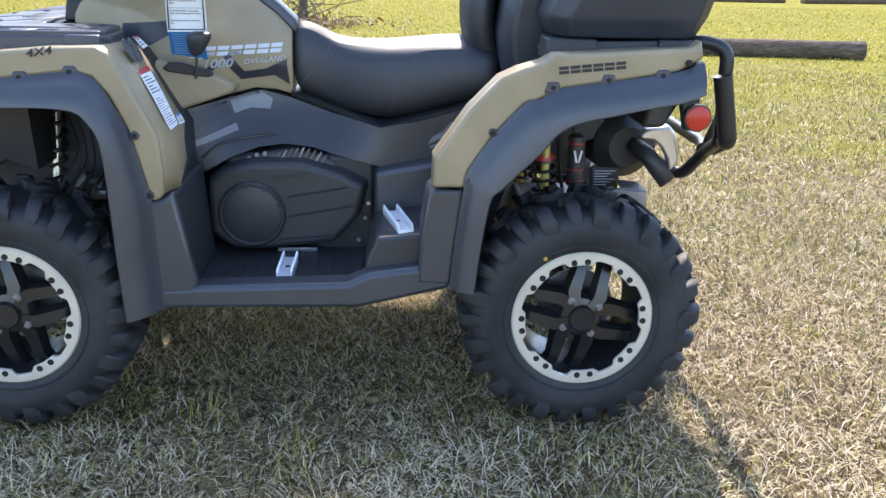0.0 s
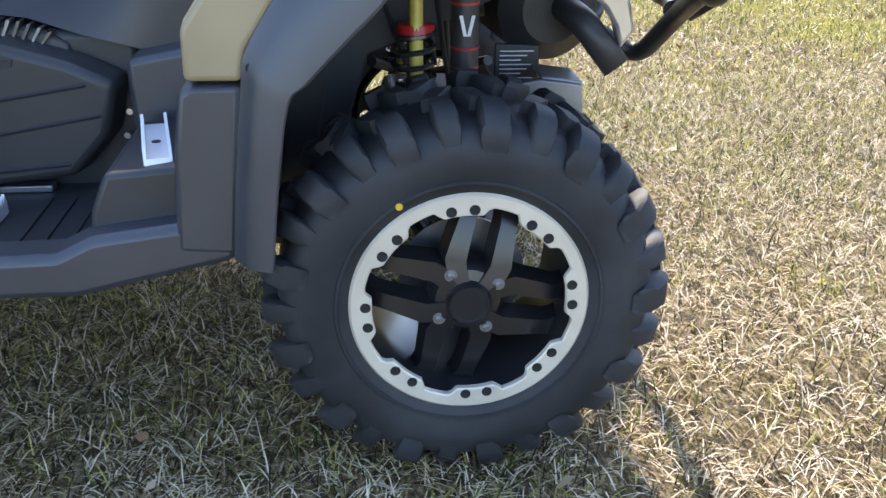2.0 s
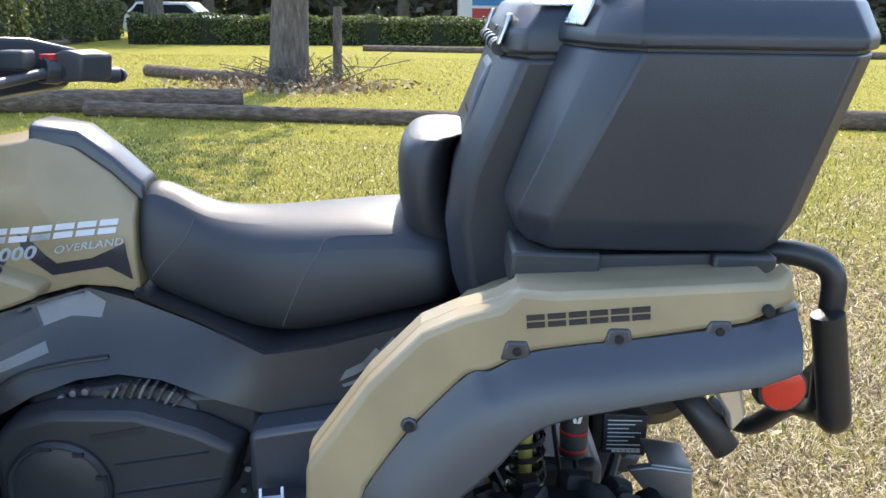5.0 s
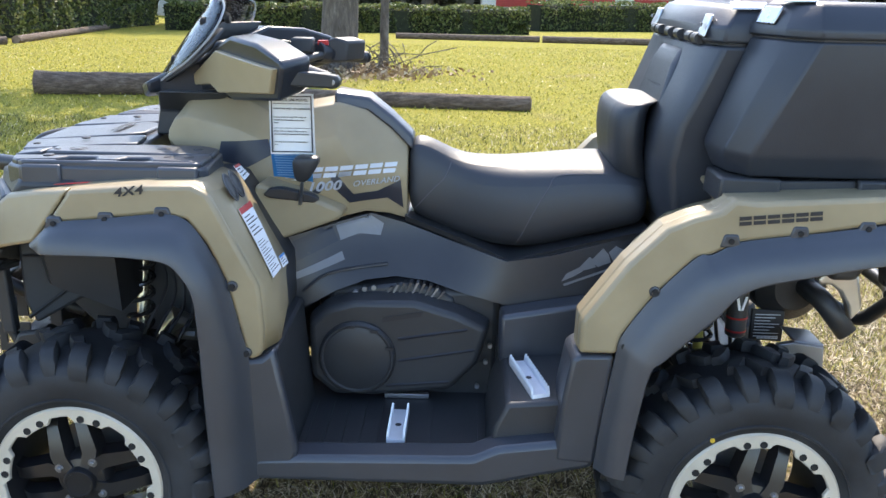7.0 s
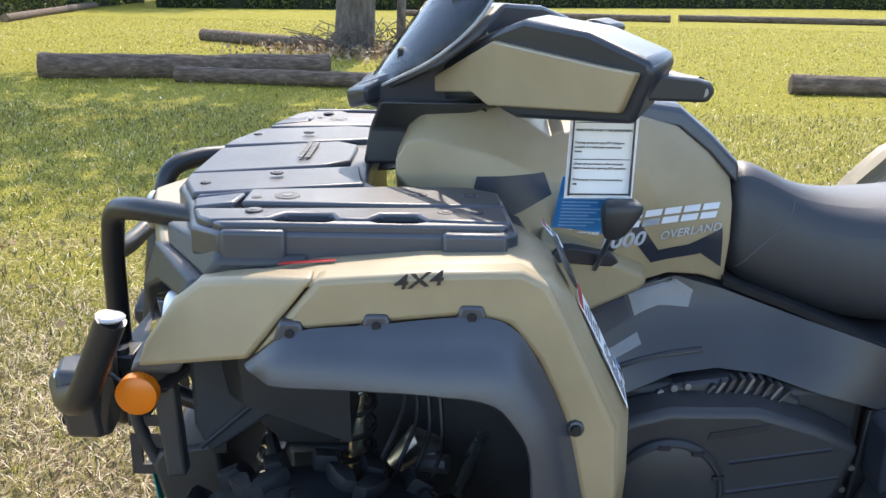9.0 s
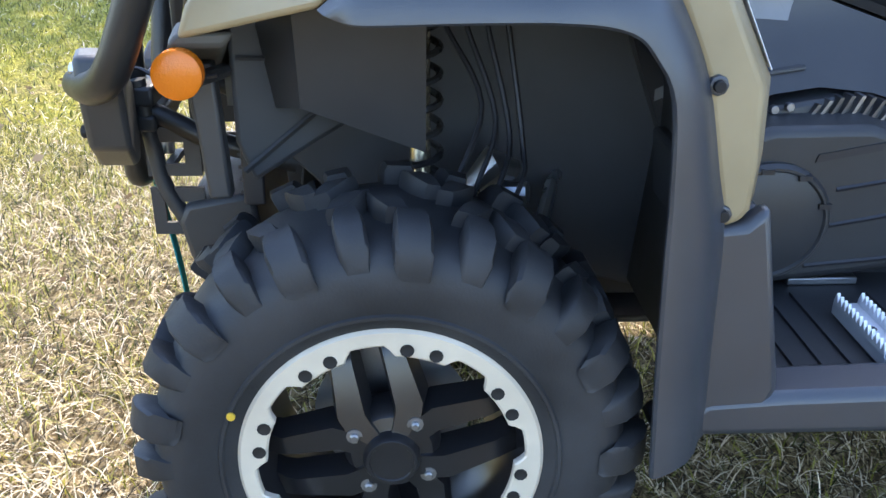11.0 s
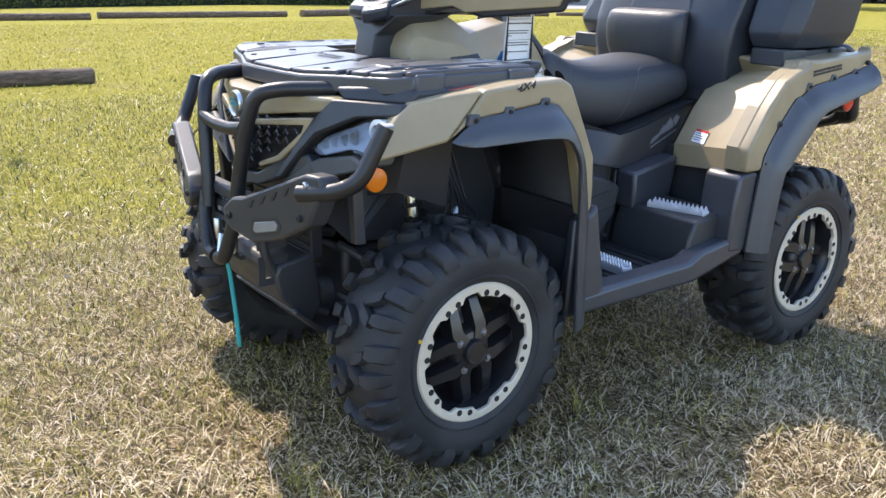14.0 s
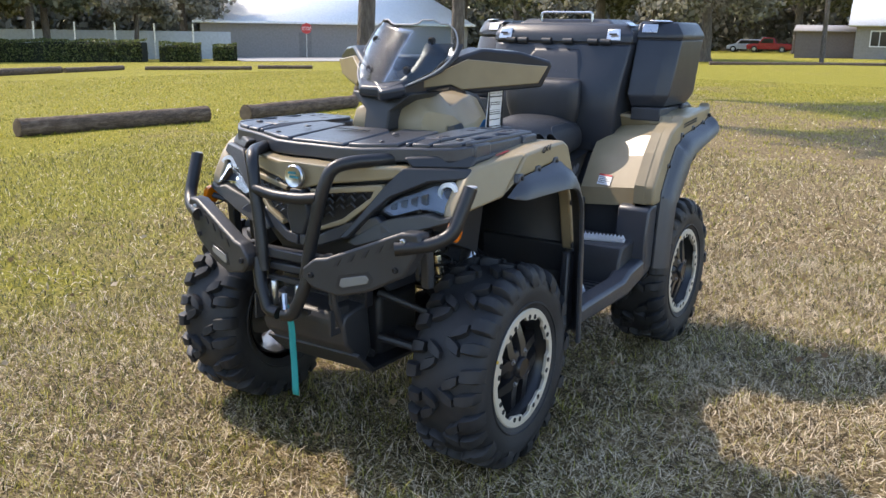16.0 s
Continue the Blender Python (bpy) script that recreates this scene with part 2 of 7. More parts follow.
def mesh_of(name, co, faces_n, index, mat):
    """A mesh straight from arrays: places, corners per face, corner numbers."""
    me = bpy.data.meshes.new(name)
    me.vertices.add(len(co))
    me.vertices.foreach_set("co", np.asarray(co, np.float32).ravel())
    me.loops.add(len(index))
    me.loops.foreach_set("vertex_index", np.asarray(index, np.int32))
    start = np.concatenate([[0], np.cumsum(faces_n)[:-1]]).astype(np.int32)
    me.polygons.add(len(faces_n))
    me.polygons.foreach_set("loop_start", start)
    me.update(calc_edges=True)
    me.materials.append(mat)
    return me


def island_paint(name, stops, rough=0.7, through_=0.0, slow=None):
    """Colour by piece: each blade or leaf takes its own tone, with a slow drift over the ground."""
    m, t, b = shader(name, rough)
    g = t.nodes.new("ShaderNodeNewGeometry")
    f = g.outputs["Random Per Island"]
    if slow:
        mix = t.nodes.new("ShaderNodeMath")
        mix.operation = "MULTIPLY_ADD"
        mix.inputs[1].default_value = 0.6
        t.links.new(f, mix.inputs[0])
        k = t.nodes.new("ShaderNodeMath")
        k.operation = "MULTIPLY"
        k.inputs[1].default_value = 0.4
        t.links.new(noise_of(t, slow, 4.0), k.inputs[0])
        t.links.new(k.outputs[0], mix.inputs[2])
        f = mix.outputs[0]
    col = ramp_of(t, f, stops)
    t.links.new(col, b.inputs["Base Color"])
    b.inputs["Specular IOR Level"].default_value = 0.3
    if through_:
        tr = t.nodes.new("ShaderNodeBsdfTranslucent")
        t.links.new(col, tr.inputs[0])
        mx = t.nodes.new("ShaderNodeMixShader")
        mx.inputs[0].default_value = through_
        t.links.new(b.outputs[0], mx.inputs[1])
        t.links.new(tr.outputs[0], mx.inputs[2])
        t.links.new(mx.outputs[0], t.nodes["Material Output"].inputs[0])
    return m


# the straw ramp's far ends also paint in shadowed and sunlit blades
STRAW = island_paint("straw", [(0.34, (0.032, 0.022, 0.010)), (0.45, (0.21, 0.148, 0.070)), (0.56, (0.54, 0.412, 0.215)), (0.66, (0.94, 0.80, 0.57))], 0.55, 0.3, 1.3)
GREEN = island_paint("green_blades", [(0.29, (0.025, 0.04, 0.008)), (0.43, (0.15, 0.162, 0.026)), (0.56, (0.36, 0.328, 0.055)), (0.71, (0.58, 0.52, 0.14))], 0.5, 0.45, 0.7)
DEAD = island_paint("dead_leaves", [(0.0, (0.16, 0.09, 0.045)), (0.6, (0.36, 0.25, 0.14)), (1.0, (0.52, 0.42, 0.28))], 0.7, 0.1)

GROUND, gt, gb = shader("lawn_soil", 0.95)


def mth(op, a, b_=None, c=None):
    n = gt.nodes.new("ShaderNodeMath")
    n.operation = op
    for k, v in enumerate((a, b_, c)):
        if v is None:
            continue
        if isinstance(v, (int, float)):
            n.inputs[k].default_value = v
        else:
            gt.links.new(v, n.inputs[k])
    return n.outputs[0]


patch = noise_of(gt, 0.45, 6.0, 0.65)
fine = noise_of(gt, 42.0, 6.0, 0.75)
strand = noise_of(gt, 110.0, 3.0, 0.6, (1.0, 0.35, 1.0))
tone = mth("MULTIPLY_ADD", fine, 0.5, mth("MULTIPLY", strand, 0.5))
dry = ramp_of(gt, tone, [(0.34, (0.020, 0.014, 0.006)), (0.47, (0.16, 0.115, 0.057)), (0.58, (0.46, 0.355, 0.198)), (0.70, (0.64, 0.52, 0.34))])
lush = ramp_of(gt, tone, [(0.32, (0.035, 0.045, 0.010)), (0.46, (0.185, 0.178, 0.027)), (0.58, (0.41, 0.352, 0.058)), (0.70, (0.52, 0.43, 0.12))])
where = gt.nodes.new("ShaderNodeTexCoord")
sep = gt.nodes.new("ShaderNodeSeparateXYZ")
gt.links.new(where.outputs["Object"], sep.inputs[0])
# the lawn turns from straw round the vehicle to green some metres behind it
far_ = gt.nodes.new("ShaderNodeMapRange")
far_.inputs["From Min"].default_value, far_.inputs["From Max"].default_value = -0.2, 5.0
gt.links.new(mth("MAXIMUM", mth("SUBTRACT", sep.outputs[1], mth("MULTIPLY", sep.outputs[0], 0.38)), mth("MULTIPLY_ADD", sep.outputs[0], 0.30, -2.4)), far_.inputs[0])
share = gt.nodes.new("ShaderNodeMapRange")
share.inputs["From Min"].default_value, share.inputs["From Max"].default_value = 0.42, 0.62
gt.links.new(mth("ADD", patch, mth("MULTIPLY_ADD", far_.outputs[0], 0.40, -0.20)), share.inputs[0])
mixc = gt.nodes.new("ShaderNodeMix")
mixc.data_type = "RGBA"
gt.links.new(share.outputs[0], mixc.inputs[0])
gt.links.new(dry, mixc.inputs[6])
gt.links.new(lush, mixc.inputs[7])
gt.links.new(mixc.outputs[2], gb.inputs["Base Color"])
gb.inputs["Specular IOR Level"].default_value = 0.1
bump_of(gt, gb, tone, 1.0, 0.035)

steps = [-900, -300, -120, -60, -30, -16] + list(np.arange(-10, 24.1, 0.5)) + list(range(26, 130, 4)) + [200, 400, 900]
gx = np.array(steps, float)
gy = np.array([-900, -300, -120, -60, -30, -16] + list(np.arange(-10, 24.1, 0.5)) + list(range(26, 130, 4)) + [200, 400, 900], float)
co = []
for y in gy:
    for x in gx:
        near = 1.0 if -9 < x < 20 and -9 < y < 22 else 0.0
        co.append((x, y, lie(min(x, 140), min(y, 140)) + near * 0.018 * (noise.noise((x * 0.9, y * 0.9, 0.3)) - 0.35) - 0.004))
n = len(gx)
idx = []
for j in range(len(gy) - 1):
    for i in range(n - 1):
        idx += [j * n + i, j * n + i + 1, (j + 1) * n + i + 1, (j + 1) * n + i]
gme = mesh_of("ground", co, np.full(len(idx) // 4, 4), idx, GROUND)
gme.polygons.foreach_set("use_smooth", [True] * len(gme.polygons))
ground = new("ground", gme)
tagged(ground, "mown lawn of dry straw and green grass", "lawn", kind="structure")


# ---- the quad bike ----
quad = thing("quad_bike", "tan and charcoal four-wheeled quad bike parked on dry lawn", "quad bike")


def warp(bm, shift):
    for v in bm.verts:
        v.co += Vector(shift(v.co))
    return bm


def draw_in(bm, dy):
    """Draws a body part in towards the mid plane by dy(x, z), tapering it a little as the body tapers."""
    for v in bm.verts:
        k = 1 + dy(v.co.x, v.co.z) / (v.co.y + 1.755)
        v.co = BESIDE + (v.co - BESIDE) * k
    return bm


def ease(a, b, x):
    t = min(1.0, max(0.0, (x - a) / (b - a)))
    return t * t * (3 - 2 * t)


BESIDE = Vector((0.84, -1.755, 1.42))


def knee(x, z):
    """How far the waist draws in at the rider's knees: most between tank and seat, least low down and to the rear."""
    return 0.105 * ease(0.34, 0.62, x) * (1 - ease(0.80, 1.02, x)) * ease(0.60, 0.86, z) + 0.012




def shell(pts, push):
    """A solid from a flat or slanted outline, pushed back by a vector."""
    bm = bmesh.new()
    a = [bm.verts.new(p) for p in pts]
    b = [bm.verts.new(Vector(p) + Vector(push)) for p in pts]
    bm.faces.new(a)
    bm.faces.new(b[::-1])
    for i in range(len(pts)):
        j = (i + 1) % len(pts)
        bm.faces.new((a[i], b[i], b[j], a[j]))
    return bm


# wheels: local frame, the bead ring's face at y = 0, outside towards -y
def tyre_mesh():
    half = [(0.180, 0.010), (0.192, -0.001), (0.205, -0.006), (0.207, -0.011), (0.211, -0.011), (0.213, -0.008), (0.240, -0.014), (0.264, -0.012), (0.282, -0.004), (0.294, 0.014), (0.301, 0.045), (0.304, 0.085)]
    W = 0.226
    prof = half + [(r, W - y) for r, y in half[::-1]]
    bm = lathe(prof, (0, 0, 0), "y", 72)
    bmesh.ops.delete(bm, geom=[f for f in bm.faces if len(f.verts) > 4], context="FACES")

    def lug(path, a0, skew, width, tip=0.5):
        """A tread block laid along a path of (radius, y, height, width share) round angle a0."""
        rows = []
        for k, (r, y, h, ws) in enumerate(path):
            a = a0 + skew * k
            w = width * ws
            row = []
            for da, rr in ((-w, r - 0.004), (-w * 0.93, r + h * 0.72), (-w * 0.74, r + h), (w * 0.74, r + h), (w * 0.93, r + h * 0.72), (w, r - 0.004)):
                row.append((rr * math.cos(a + da), y, rr * math.sin(a + da)))
            rows.append(row)
        vs = [[bm.verts.new(p) for p in row] for row in rows]
        for a, b in zip(vs, vs[1:]):
            for i in range(5):
                bm.faces.new((a[i], a[i + 1], b[i + 1], b[i]))
        bm.faces.new(vs[0])
        bm.faces.new(vs[-1][::-1])

    n = 26
    for i in range(n):
        a = 2 * math.pi * i / n
        long = i % 2 == 0
        for side in (0, 1):
            o = a + side * math.pi / n
            f = (lambda y: W - y) if side else (lambda y: y)
            s = -1 if side else 1
            path = [(0.262, -0.0150, 0.003, 0.70), (0.268, -0.0175, 0.009, 0.92), (0.279, -0.0135, 0.019, 1.0), (0.290, 0.002, 0.027, 1.0), (0.296, 0.022, 0.030, 0.95), (0.297, 0.040, 0.029, 0.80)]
            if not long:
                path = [(0.270, -0.0105, 0.006, 0.70), (0.282, -0.004, 0.018, 0.95), (0.291, 0.010, 0.028, 1.0), (0.296, 0.030, 0.030, 0.95), (0.297, 0.052, 0.029, 0.70)]
            lug([(r, f(y), h, ws) for r, y, h, ws in path], o, s * 0.008, 0.078 if long else 0.066)
            y0 = 0.050 if long else 0.062
            lug([(0.2965, f(y0), 0.026, 0.75), (0.298, f(y0 + 0.014), 0.029, 1.0), (0.298, f(y0 + 0.034), 0.029, 0.9), (0.298, f(y0 + 0.046), 0.026, 0.55)], o + (0.085 if long else 0.070) * s, s * 0.030 * (1 if long else -1), 0.062)
    return bm


def barrel_mesh():
    prof = [(0.172, 0.006), (0.178, 0.010), (0.174, 0.030), (0.160, 0.050), (0.158, 0.205), (0.165, 0.205), (0.168, 0.060), (0.182, 0.030), (0.184, 0.006)]
    bm = lathe(prof + [prof[0]], (0, 0, 0), "y", 56)
    bmesh.ops.delete(bm, geom=[f for f in bm.faces if len(f.verts) > 4], context="FACES")
    return bm


def spoke_mesh(s):
    """One arm of a twin spoke along +x; s: its side. A broad top, sloped flanks, a foot let into the barrel."""
    bm = bmesh.new()
    rows = []
    for r, v0, v1, y, d in ((0.026, 0.000, 0.030, 0.010, 0.042), (0.048, 0.010, 0.052, 0.014, 0.040), (0.064, 0.016, 0.058, 0.018, 0.038), (0.132, 0.016, 0.050, 0.029, 0.034), (0.147, 0.015, 0.052, 0.038, 0.032), (0.165, 0.012, 0.058, 0.054, 0.030)):
        e = 0.004
        rows.append([Vector((r, y + d, s * (v0 - e))), Vector((r, y, s * (v0 + e))), Vector((r, y, s * (v1 - e))), Vector((r, y + d, s * (v1 + e)))])
    vs = [[bm.verts.new(p) for p in row] for row in rows]
    for p, q_ in zip(vs, vs[1:]):
        for i in range(4):
            bm.faces.new((p[i], p[(i + 1) % 4], q_[(i + 1) % 4], q_[i]))
    bm.faces.new(vs[0])
    bm.faces.new(vs[-1][::-1])
    return bm


SPOKES = {}


def ring_mesh(phase):
    bm = bmesh.new()
    n, rows = 160, []
    for i in range(n):
        a = 360 * i / n
        d = abs((a - phase + 22.5) % 45 - 22.5)
        rin = 0.1535 if d < 11.5 else (0.1675 if d > 15 else 0.1535 + 0.014 * (d - 11.5) / 3.5)
        c, s = math.cos(radians(a)), math.sin(radians(a))
        rows.append([bm.verts.new((r * c, y, r * s)) for r, y in ((rin, 0.007), (rin, -0.002), (rin + 0.0025, -0.004), (0.186, -0.004), (0.190, 0.0), (0.190, 0.007))])
    for i in range(n):
        p, q = rows[i], rows[(i + 1) % n]
        for k in range(6):
            bm.faces.new((p[k], p[(k + 1) % 6], q[(k + 1) % 6], q[k]))
    return bm


TYRE_ME = None


def make_wheel(x, y, z, spokes, ring, label):
    global TYRE_ME
    w = part("wheel", barrel_mesh(), RIMBLK, quad, label)
    w.location = (x, y, z)
    for k in range(4):
        for s in (-1, 1):
            if s in SPOKES:
                o = new("spoke", SPOKES[s])
                o.parent = w
            else:
                o = part("spoke", spoke_mesh(s), RIMBLK, w)
                SPOKES[s] = o.data
            o.rotation_euler = (0, -radians(spokes + 90 * k), 0)
    part("hub", lathe([(0.064, 0.060), (0.062, 0.034), (0.052, 0.020), (0.030, 0.014), (0.030, 0.060)], (0, 0, 0), "y", 24), RIMBLK, w)
    if TYRE_ME is None:
        t = part("tyre", tyre_mesh(), RUBBER, w, "black rubber tyre with deep lugs")
        TYRE_ME = t.data
    else:
        t = new("tyre", TYRE_ME)
        t.parent = w
        t["label"] = "black rubber tyre with deep lugs"
    part("beadlock_ring", ring_mesh(ring), RING, w, "champagne metal ring")
    hole = None
    for k in range(8):
        for d in (-6.2, 6.2):
            a = radians(ring + 45 * k + d)
            if hole is None:
                hole = part("bolt", lathe([(0.0086, 0.002), (0.0086, -0.0050), (0.0078, -0.0052), (0.0056, -0.0044), (0.0012, -0.0044)], (0, 0, 0), "y", 10), BOLTM, w)
                o = hole
            else:
                o = new("bolt", hole.data)
                o.parent = w
            o.location = (0.1635 * math.cos(a), 0, 0.1635 * math.sin(a))
    cap = part("hub_cap", lathe([(0.036, 0.030), (0.036, 0.004), (0.032, -0.003), (0.028, -0.003), (0.027, -0.001), (0.004, -0.001)], (0, 0, 0), "y", 24), RIMBLK, w)
    nut = None
    for k in range(4):
        a = radians(spokes + 45 + 90 * k)
        if nut is None:
            nut = part("lug_nut", lathe([(0.0105, 0.03), (0.0105, 0.012), (0.006, 0.012), (0.006, 0.008), (0.004, 0.006)], (0, 0, 0), "y", 10), ALU, w)
            o = nut
        else:
            o = new("lug_nut", nut.data)
            o.parent = w
        o.location = (0.055 * math.cos(a), 0, 0.055 * math.sin(a))
    part("brake_disc", lathe([(0.105, 0.110), (0.105, 0.114), (0.05, 0.114), (0.05, 0.110)], (0, 0, 0), "y", 40), ALU, w, "grey brake disc")
    part("dot", disc((-0.11 if x > 1 else -0.19, -0.0125, 0.175 if x > 1 else 0.08), 0.0055, 0.004, sides=12), YELLOW, w, "yellow paint dot")
    return w


HEADM = paint("engine_alloy", (0.15, 0.15, 0.155), 0.38, 0.8, amount=0.6, grain=60.0, vary=0.4)
BOLTM = paint("dark_bolt", (0.008, 0.007, 0.007), 0.7, amount=0.0)
YELLOW = paint("yellow_paint", (0.6, 0.38, 0.03), 0.5, amount=0.0)
BRASSY = paint("pale_damper", (0.60, 0.52, 0.38), 0.25, 0.8, amount=0.0)
LIME = paint("yellow_damper", (0.62, 0.50, 0.10), 0.35, amount=0.0)
fw = make_wheel(0.002, 0.0, 0.325, 12, -13.5, "black alloy wheel with twin spokes")
rw = make_wheel(1.503, 0.0, 0.312, -13, 5.0, "black alloy wheel with twin spokes")
copy_thing(fw, pose(0.002, 2 * CY, 0.325, 0, 0, 180))
copy_thing(rw, pose(1.503, 2 * CY, 0.312, 0, 0, 180))


# fenders
def sweep(x, z):
    """How far the front corner runs in towards the nose, low and high."""
    return 0.40 * max(0.0, -x - 0.02) + 0.25 * max(0.0, z - 0.87) * min(1.0, max(0.0, (0.03 - x) / 0.1))


def bend(co):
    return (0, sweep(co.x, co.z), 0)


cap = [(-0.237, 0.823), (-0.222, 0.862), (-0.175, 0.930), (-0.135, 0.962), (-0.06, 0.978), (0.026, 0.991), (-0.0655, 0.870)]
fen = [(0.030, 0.991), (0.164, 1.002), (0.285, 1.006), (0.318, 0.989), (0.340, 0.948), (0.377, 0.872), (0.418, 0.79), (0.424, 0.70), (0.422, 0.645), (0.412, 0.63), (0.39, 0.622), (0.363, 0.738), (0.348, 0.803), (0.309, 0.886), (0.271, 0.934), (0.218, 0.945), (-0.003, 0.919), (-0.061, 0.874)]
both("fender_cap", warp(slab(cap, 0.032, 0.075), bend), TAN, quad, bevel=0.009, seg=3)
both("front_fender", warp(slab(fen, 0.032, 0.075), bend), TAN, quad, bevel=0.012, seg=3)
# the fender's top and its rear face, running in to the tank
edge = [(-0.173, 0.926), (-0.133, 0.957), (0.028, 0.987), (0.164, 0.999), (0.298, 1.003), (0.331, 0.990), (0.355, 0.953), (0.395, 0.872), (0.440, 0.788), (0.444, 0.70), (0.442, 0.645)]
rows = []
for y, dx, dz in ((0.038, -0.024, -0.003), (0.055, -0.014, 0.0), (0.085, 0.002, 0.001), (0.12, 0.004, 0.0), (0.20, 0.002, -0.003), (0.30, -0.014, -0.010)):
    rows.append([(x + (dx if x > 0.2 else -max(dx, 0.0)), min(y, 0.06 + max(0.0, z - 0.62) * 2.2) + sweep(x, z), z + dz) for x, z in edge])
both("fender_top", loft(rows), TAN, quad, thick=0.006)


def flare(U, L, yu, lip, yi, ramp=0):
    """A rounded wheel-arch band from its upper line to its lip, which stands out by lip; ramp: rows over which it grows."""
    up = smooth_line([(x, 0, z) for x, z in U], 4)
    low = smooth_line([(x, 0, z) for x, z in L], 4)
    rows = []
    for n_, (u, l) in enumerate(zip(up, low)):
        g = min(1.0, 0.25 + 0.75 * n_ / ramp) if ramp else 1.0
        b = 0.26 * max(0.0, -u.x - 0.02)
        at = lambda q, y: (u.x + (l.x - u.x) * q, y + b, u.z + (l.z - u.z) * q)
        d = (lip - yu) * g
        rows.append([at(0, yu), at(0.10, yu + d * 0.12), at(0.24, yu + d * 0.46), at(0.42, yu + d * 0.72), at(0.64, yu + d * 0.88), at(0.85, yu + d * 0.98), at(0.96, yu + d), at(1.0, yu + d * 0.94), at(0.99, yu + d * 0.80), at(0.80, yu + d * 0.74), at(0.42, yu + d * 0.50), at(0.12, yi), at(0, yi + 0.004)])
    return loft(rows, closed=True)


fU = [(-0.067, 0.871), (-0.003, 0.921), (0.1, 0.934), (0.218, 0.947), (0.271, 0.936), (0.309, 0.888), (0.350, 0.803), (0.377, 0.69), (0.391, 0.623), (0.396, 0.48), (0.402, 0.337)]
fL = [(-0.050, 0.864), (-0.015, 0.861), (0.09, 0.866), (0.187, 0.868), (0.245, 0.859), (0.272, 0.835), (0.295, 0.79), (0.303, 0.69), (0.305, 0.62), (0.310, 0.48), (0.318, 0.322)]
both("front_flare", flare(fU, fL, 0.026, -0.042, 0.024, 12), DARKP, quad, "charcoal plastic wheel-arch flare")
rU = [(1.762, 0.990), (1.70, 0.967), (1.62, 0.954), (1.555, 0.944), (1.416, 0.924), (1.357, 0.895), (1.325, 0.888), (1.248, 0.805), (1.187, 0.714), (1.176, 0.66), (1.158, 0.52), (1.146, 0.398)]
rL = [(1.760, 0.917), (1.71, 0.897), (1.64, 0.884), (1.54, 0.863), (1.453, 0.843), (1.403, 0.816), (1.37, 0.775), (1.326, 0.732), (1.27, 0.675), (1.243, 0.645), (1.222, 0.52), (1.208, 0.396)]
both("rear_flare", flare(rU, rL, 0.012, -0.034, 0.016), DARKP, quad, "charcoal plastic wheel-arch flare")


def boss(x, z, y, up=0.016):
    """A bolt on its raised ear."""
    b = bmesh.new()
    add_slab(b, [(x - 0.022, z - 0.014), (x + 0.022, z - 0.014), (x + 0.014, z + up - 0.002), (x - 0.014, z + up - 0.002)], y + 0.000, y + 0.02)
    for ob in both("ear", b, DARKP, quad, bevel=0.004):
        pass
    both("bolt", disc((x, y - 0.001, z), 0.006, 0.006, sides=10), BOLTM, quad)


for x, z in ((-0.005, 0.921), (0.104, 0.933), (0.223, 0.947)):
    boss(x, z, 0.026)
for x, z in ((1.391, 0.925), (1.528, 0.945), (1.662, 0.958)):
    boss(x, z, 0.010)
for x, z, y in ((0.362, 0.793, 0.026), (0.386, 0.642, 0.026), (1.246, 0.812, 0.01), (1.192, 0.69, 0.01)):
    both("ear", disc((x, y + 0.004, z), 0.012, 0.010, sides=8), DARKP, quad, bevel=0.003)
    both("bolt", disc((x, y - 0.003, z), 0.0070, 0.007, sides=10), BOLTM, quad)
both("bolt", disc((1.722, 0.006, 0.990), 0.008, 0.012, sides=12), BOLTM, quad)

# rear fenders, their front faces and the rack plate
rf = [(1.098, 0.668), (1.100, 0.742), (1.188, 0.868), (1.262, 0.946), (1.313, 0.970), (1.367, 0.985), (1.392, 1.010), (1.44, 1.006), (1.736, 1.026), (1.752, 1.046), (1.762, 1.0), (1.70, 0.967), (1.555, 0.942), (1.416, 0.922), (1.355, 0.893), (1.325, 0.886), (1.248, 0.803), (1.187, 0.712), (1.179, 0.668)]
both("rear_fender", slab(rf, 0.014, 0.065), TAN, quad, bevel=0.012, seg=3)
redge = [(1.101, 0.668), (1.103, 0.742), (1.19, 0.866), (1.264, 0.943), (1.314, 0.966), (1.367, 0.982), (1.394, 1.005), (1.50, 1.010), (1.74, 1.022)]
rows = []
for y, dx, dz in ((0.045, 0, 0), (0.058, -0.004, 0.003), (0.099, -0.004, 0.003), (0.103, 0.012, -0.008), (0.107, 0.020, -0.013), (0.37, 0.076, -0.042)):
    rows.append([(x + (dx if x < 1.38 else 0), y, z + (dz if x < 1.38 else -0.004)) for x, z in redge])
both("fender_face", loft(rows), TAN, quad, flat=True, thick=0.006)
both("rear_liner", loft([[(x + (0.11 if x < 1.38 else 0.0), y, z - 0.08) for x, z in redge] for y in (0.06, 0.42)]), LINER, quad, thick=0.004)
both("front_liner", loft([[(x - 0.02, y + sweep(x, z), z - 0.03) for x, z in edge] + [(0.40, y, 0.36)] for y in (0.07, 0.44)]), LINER, quad, "black inner wheel-arch liner", thick=0.004)
turn_in = lambda co: (0, 0.5 * (co.x + 0.205), 0)
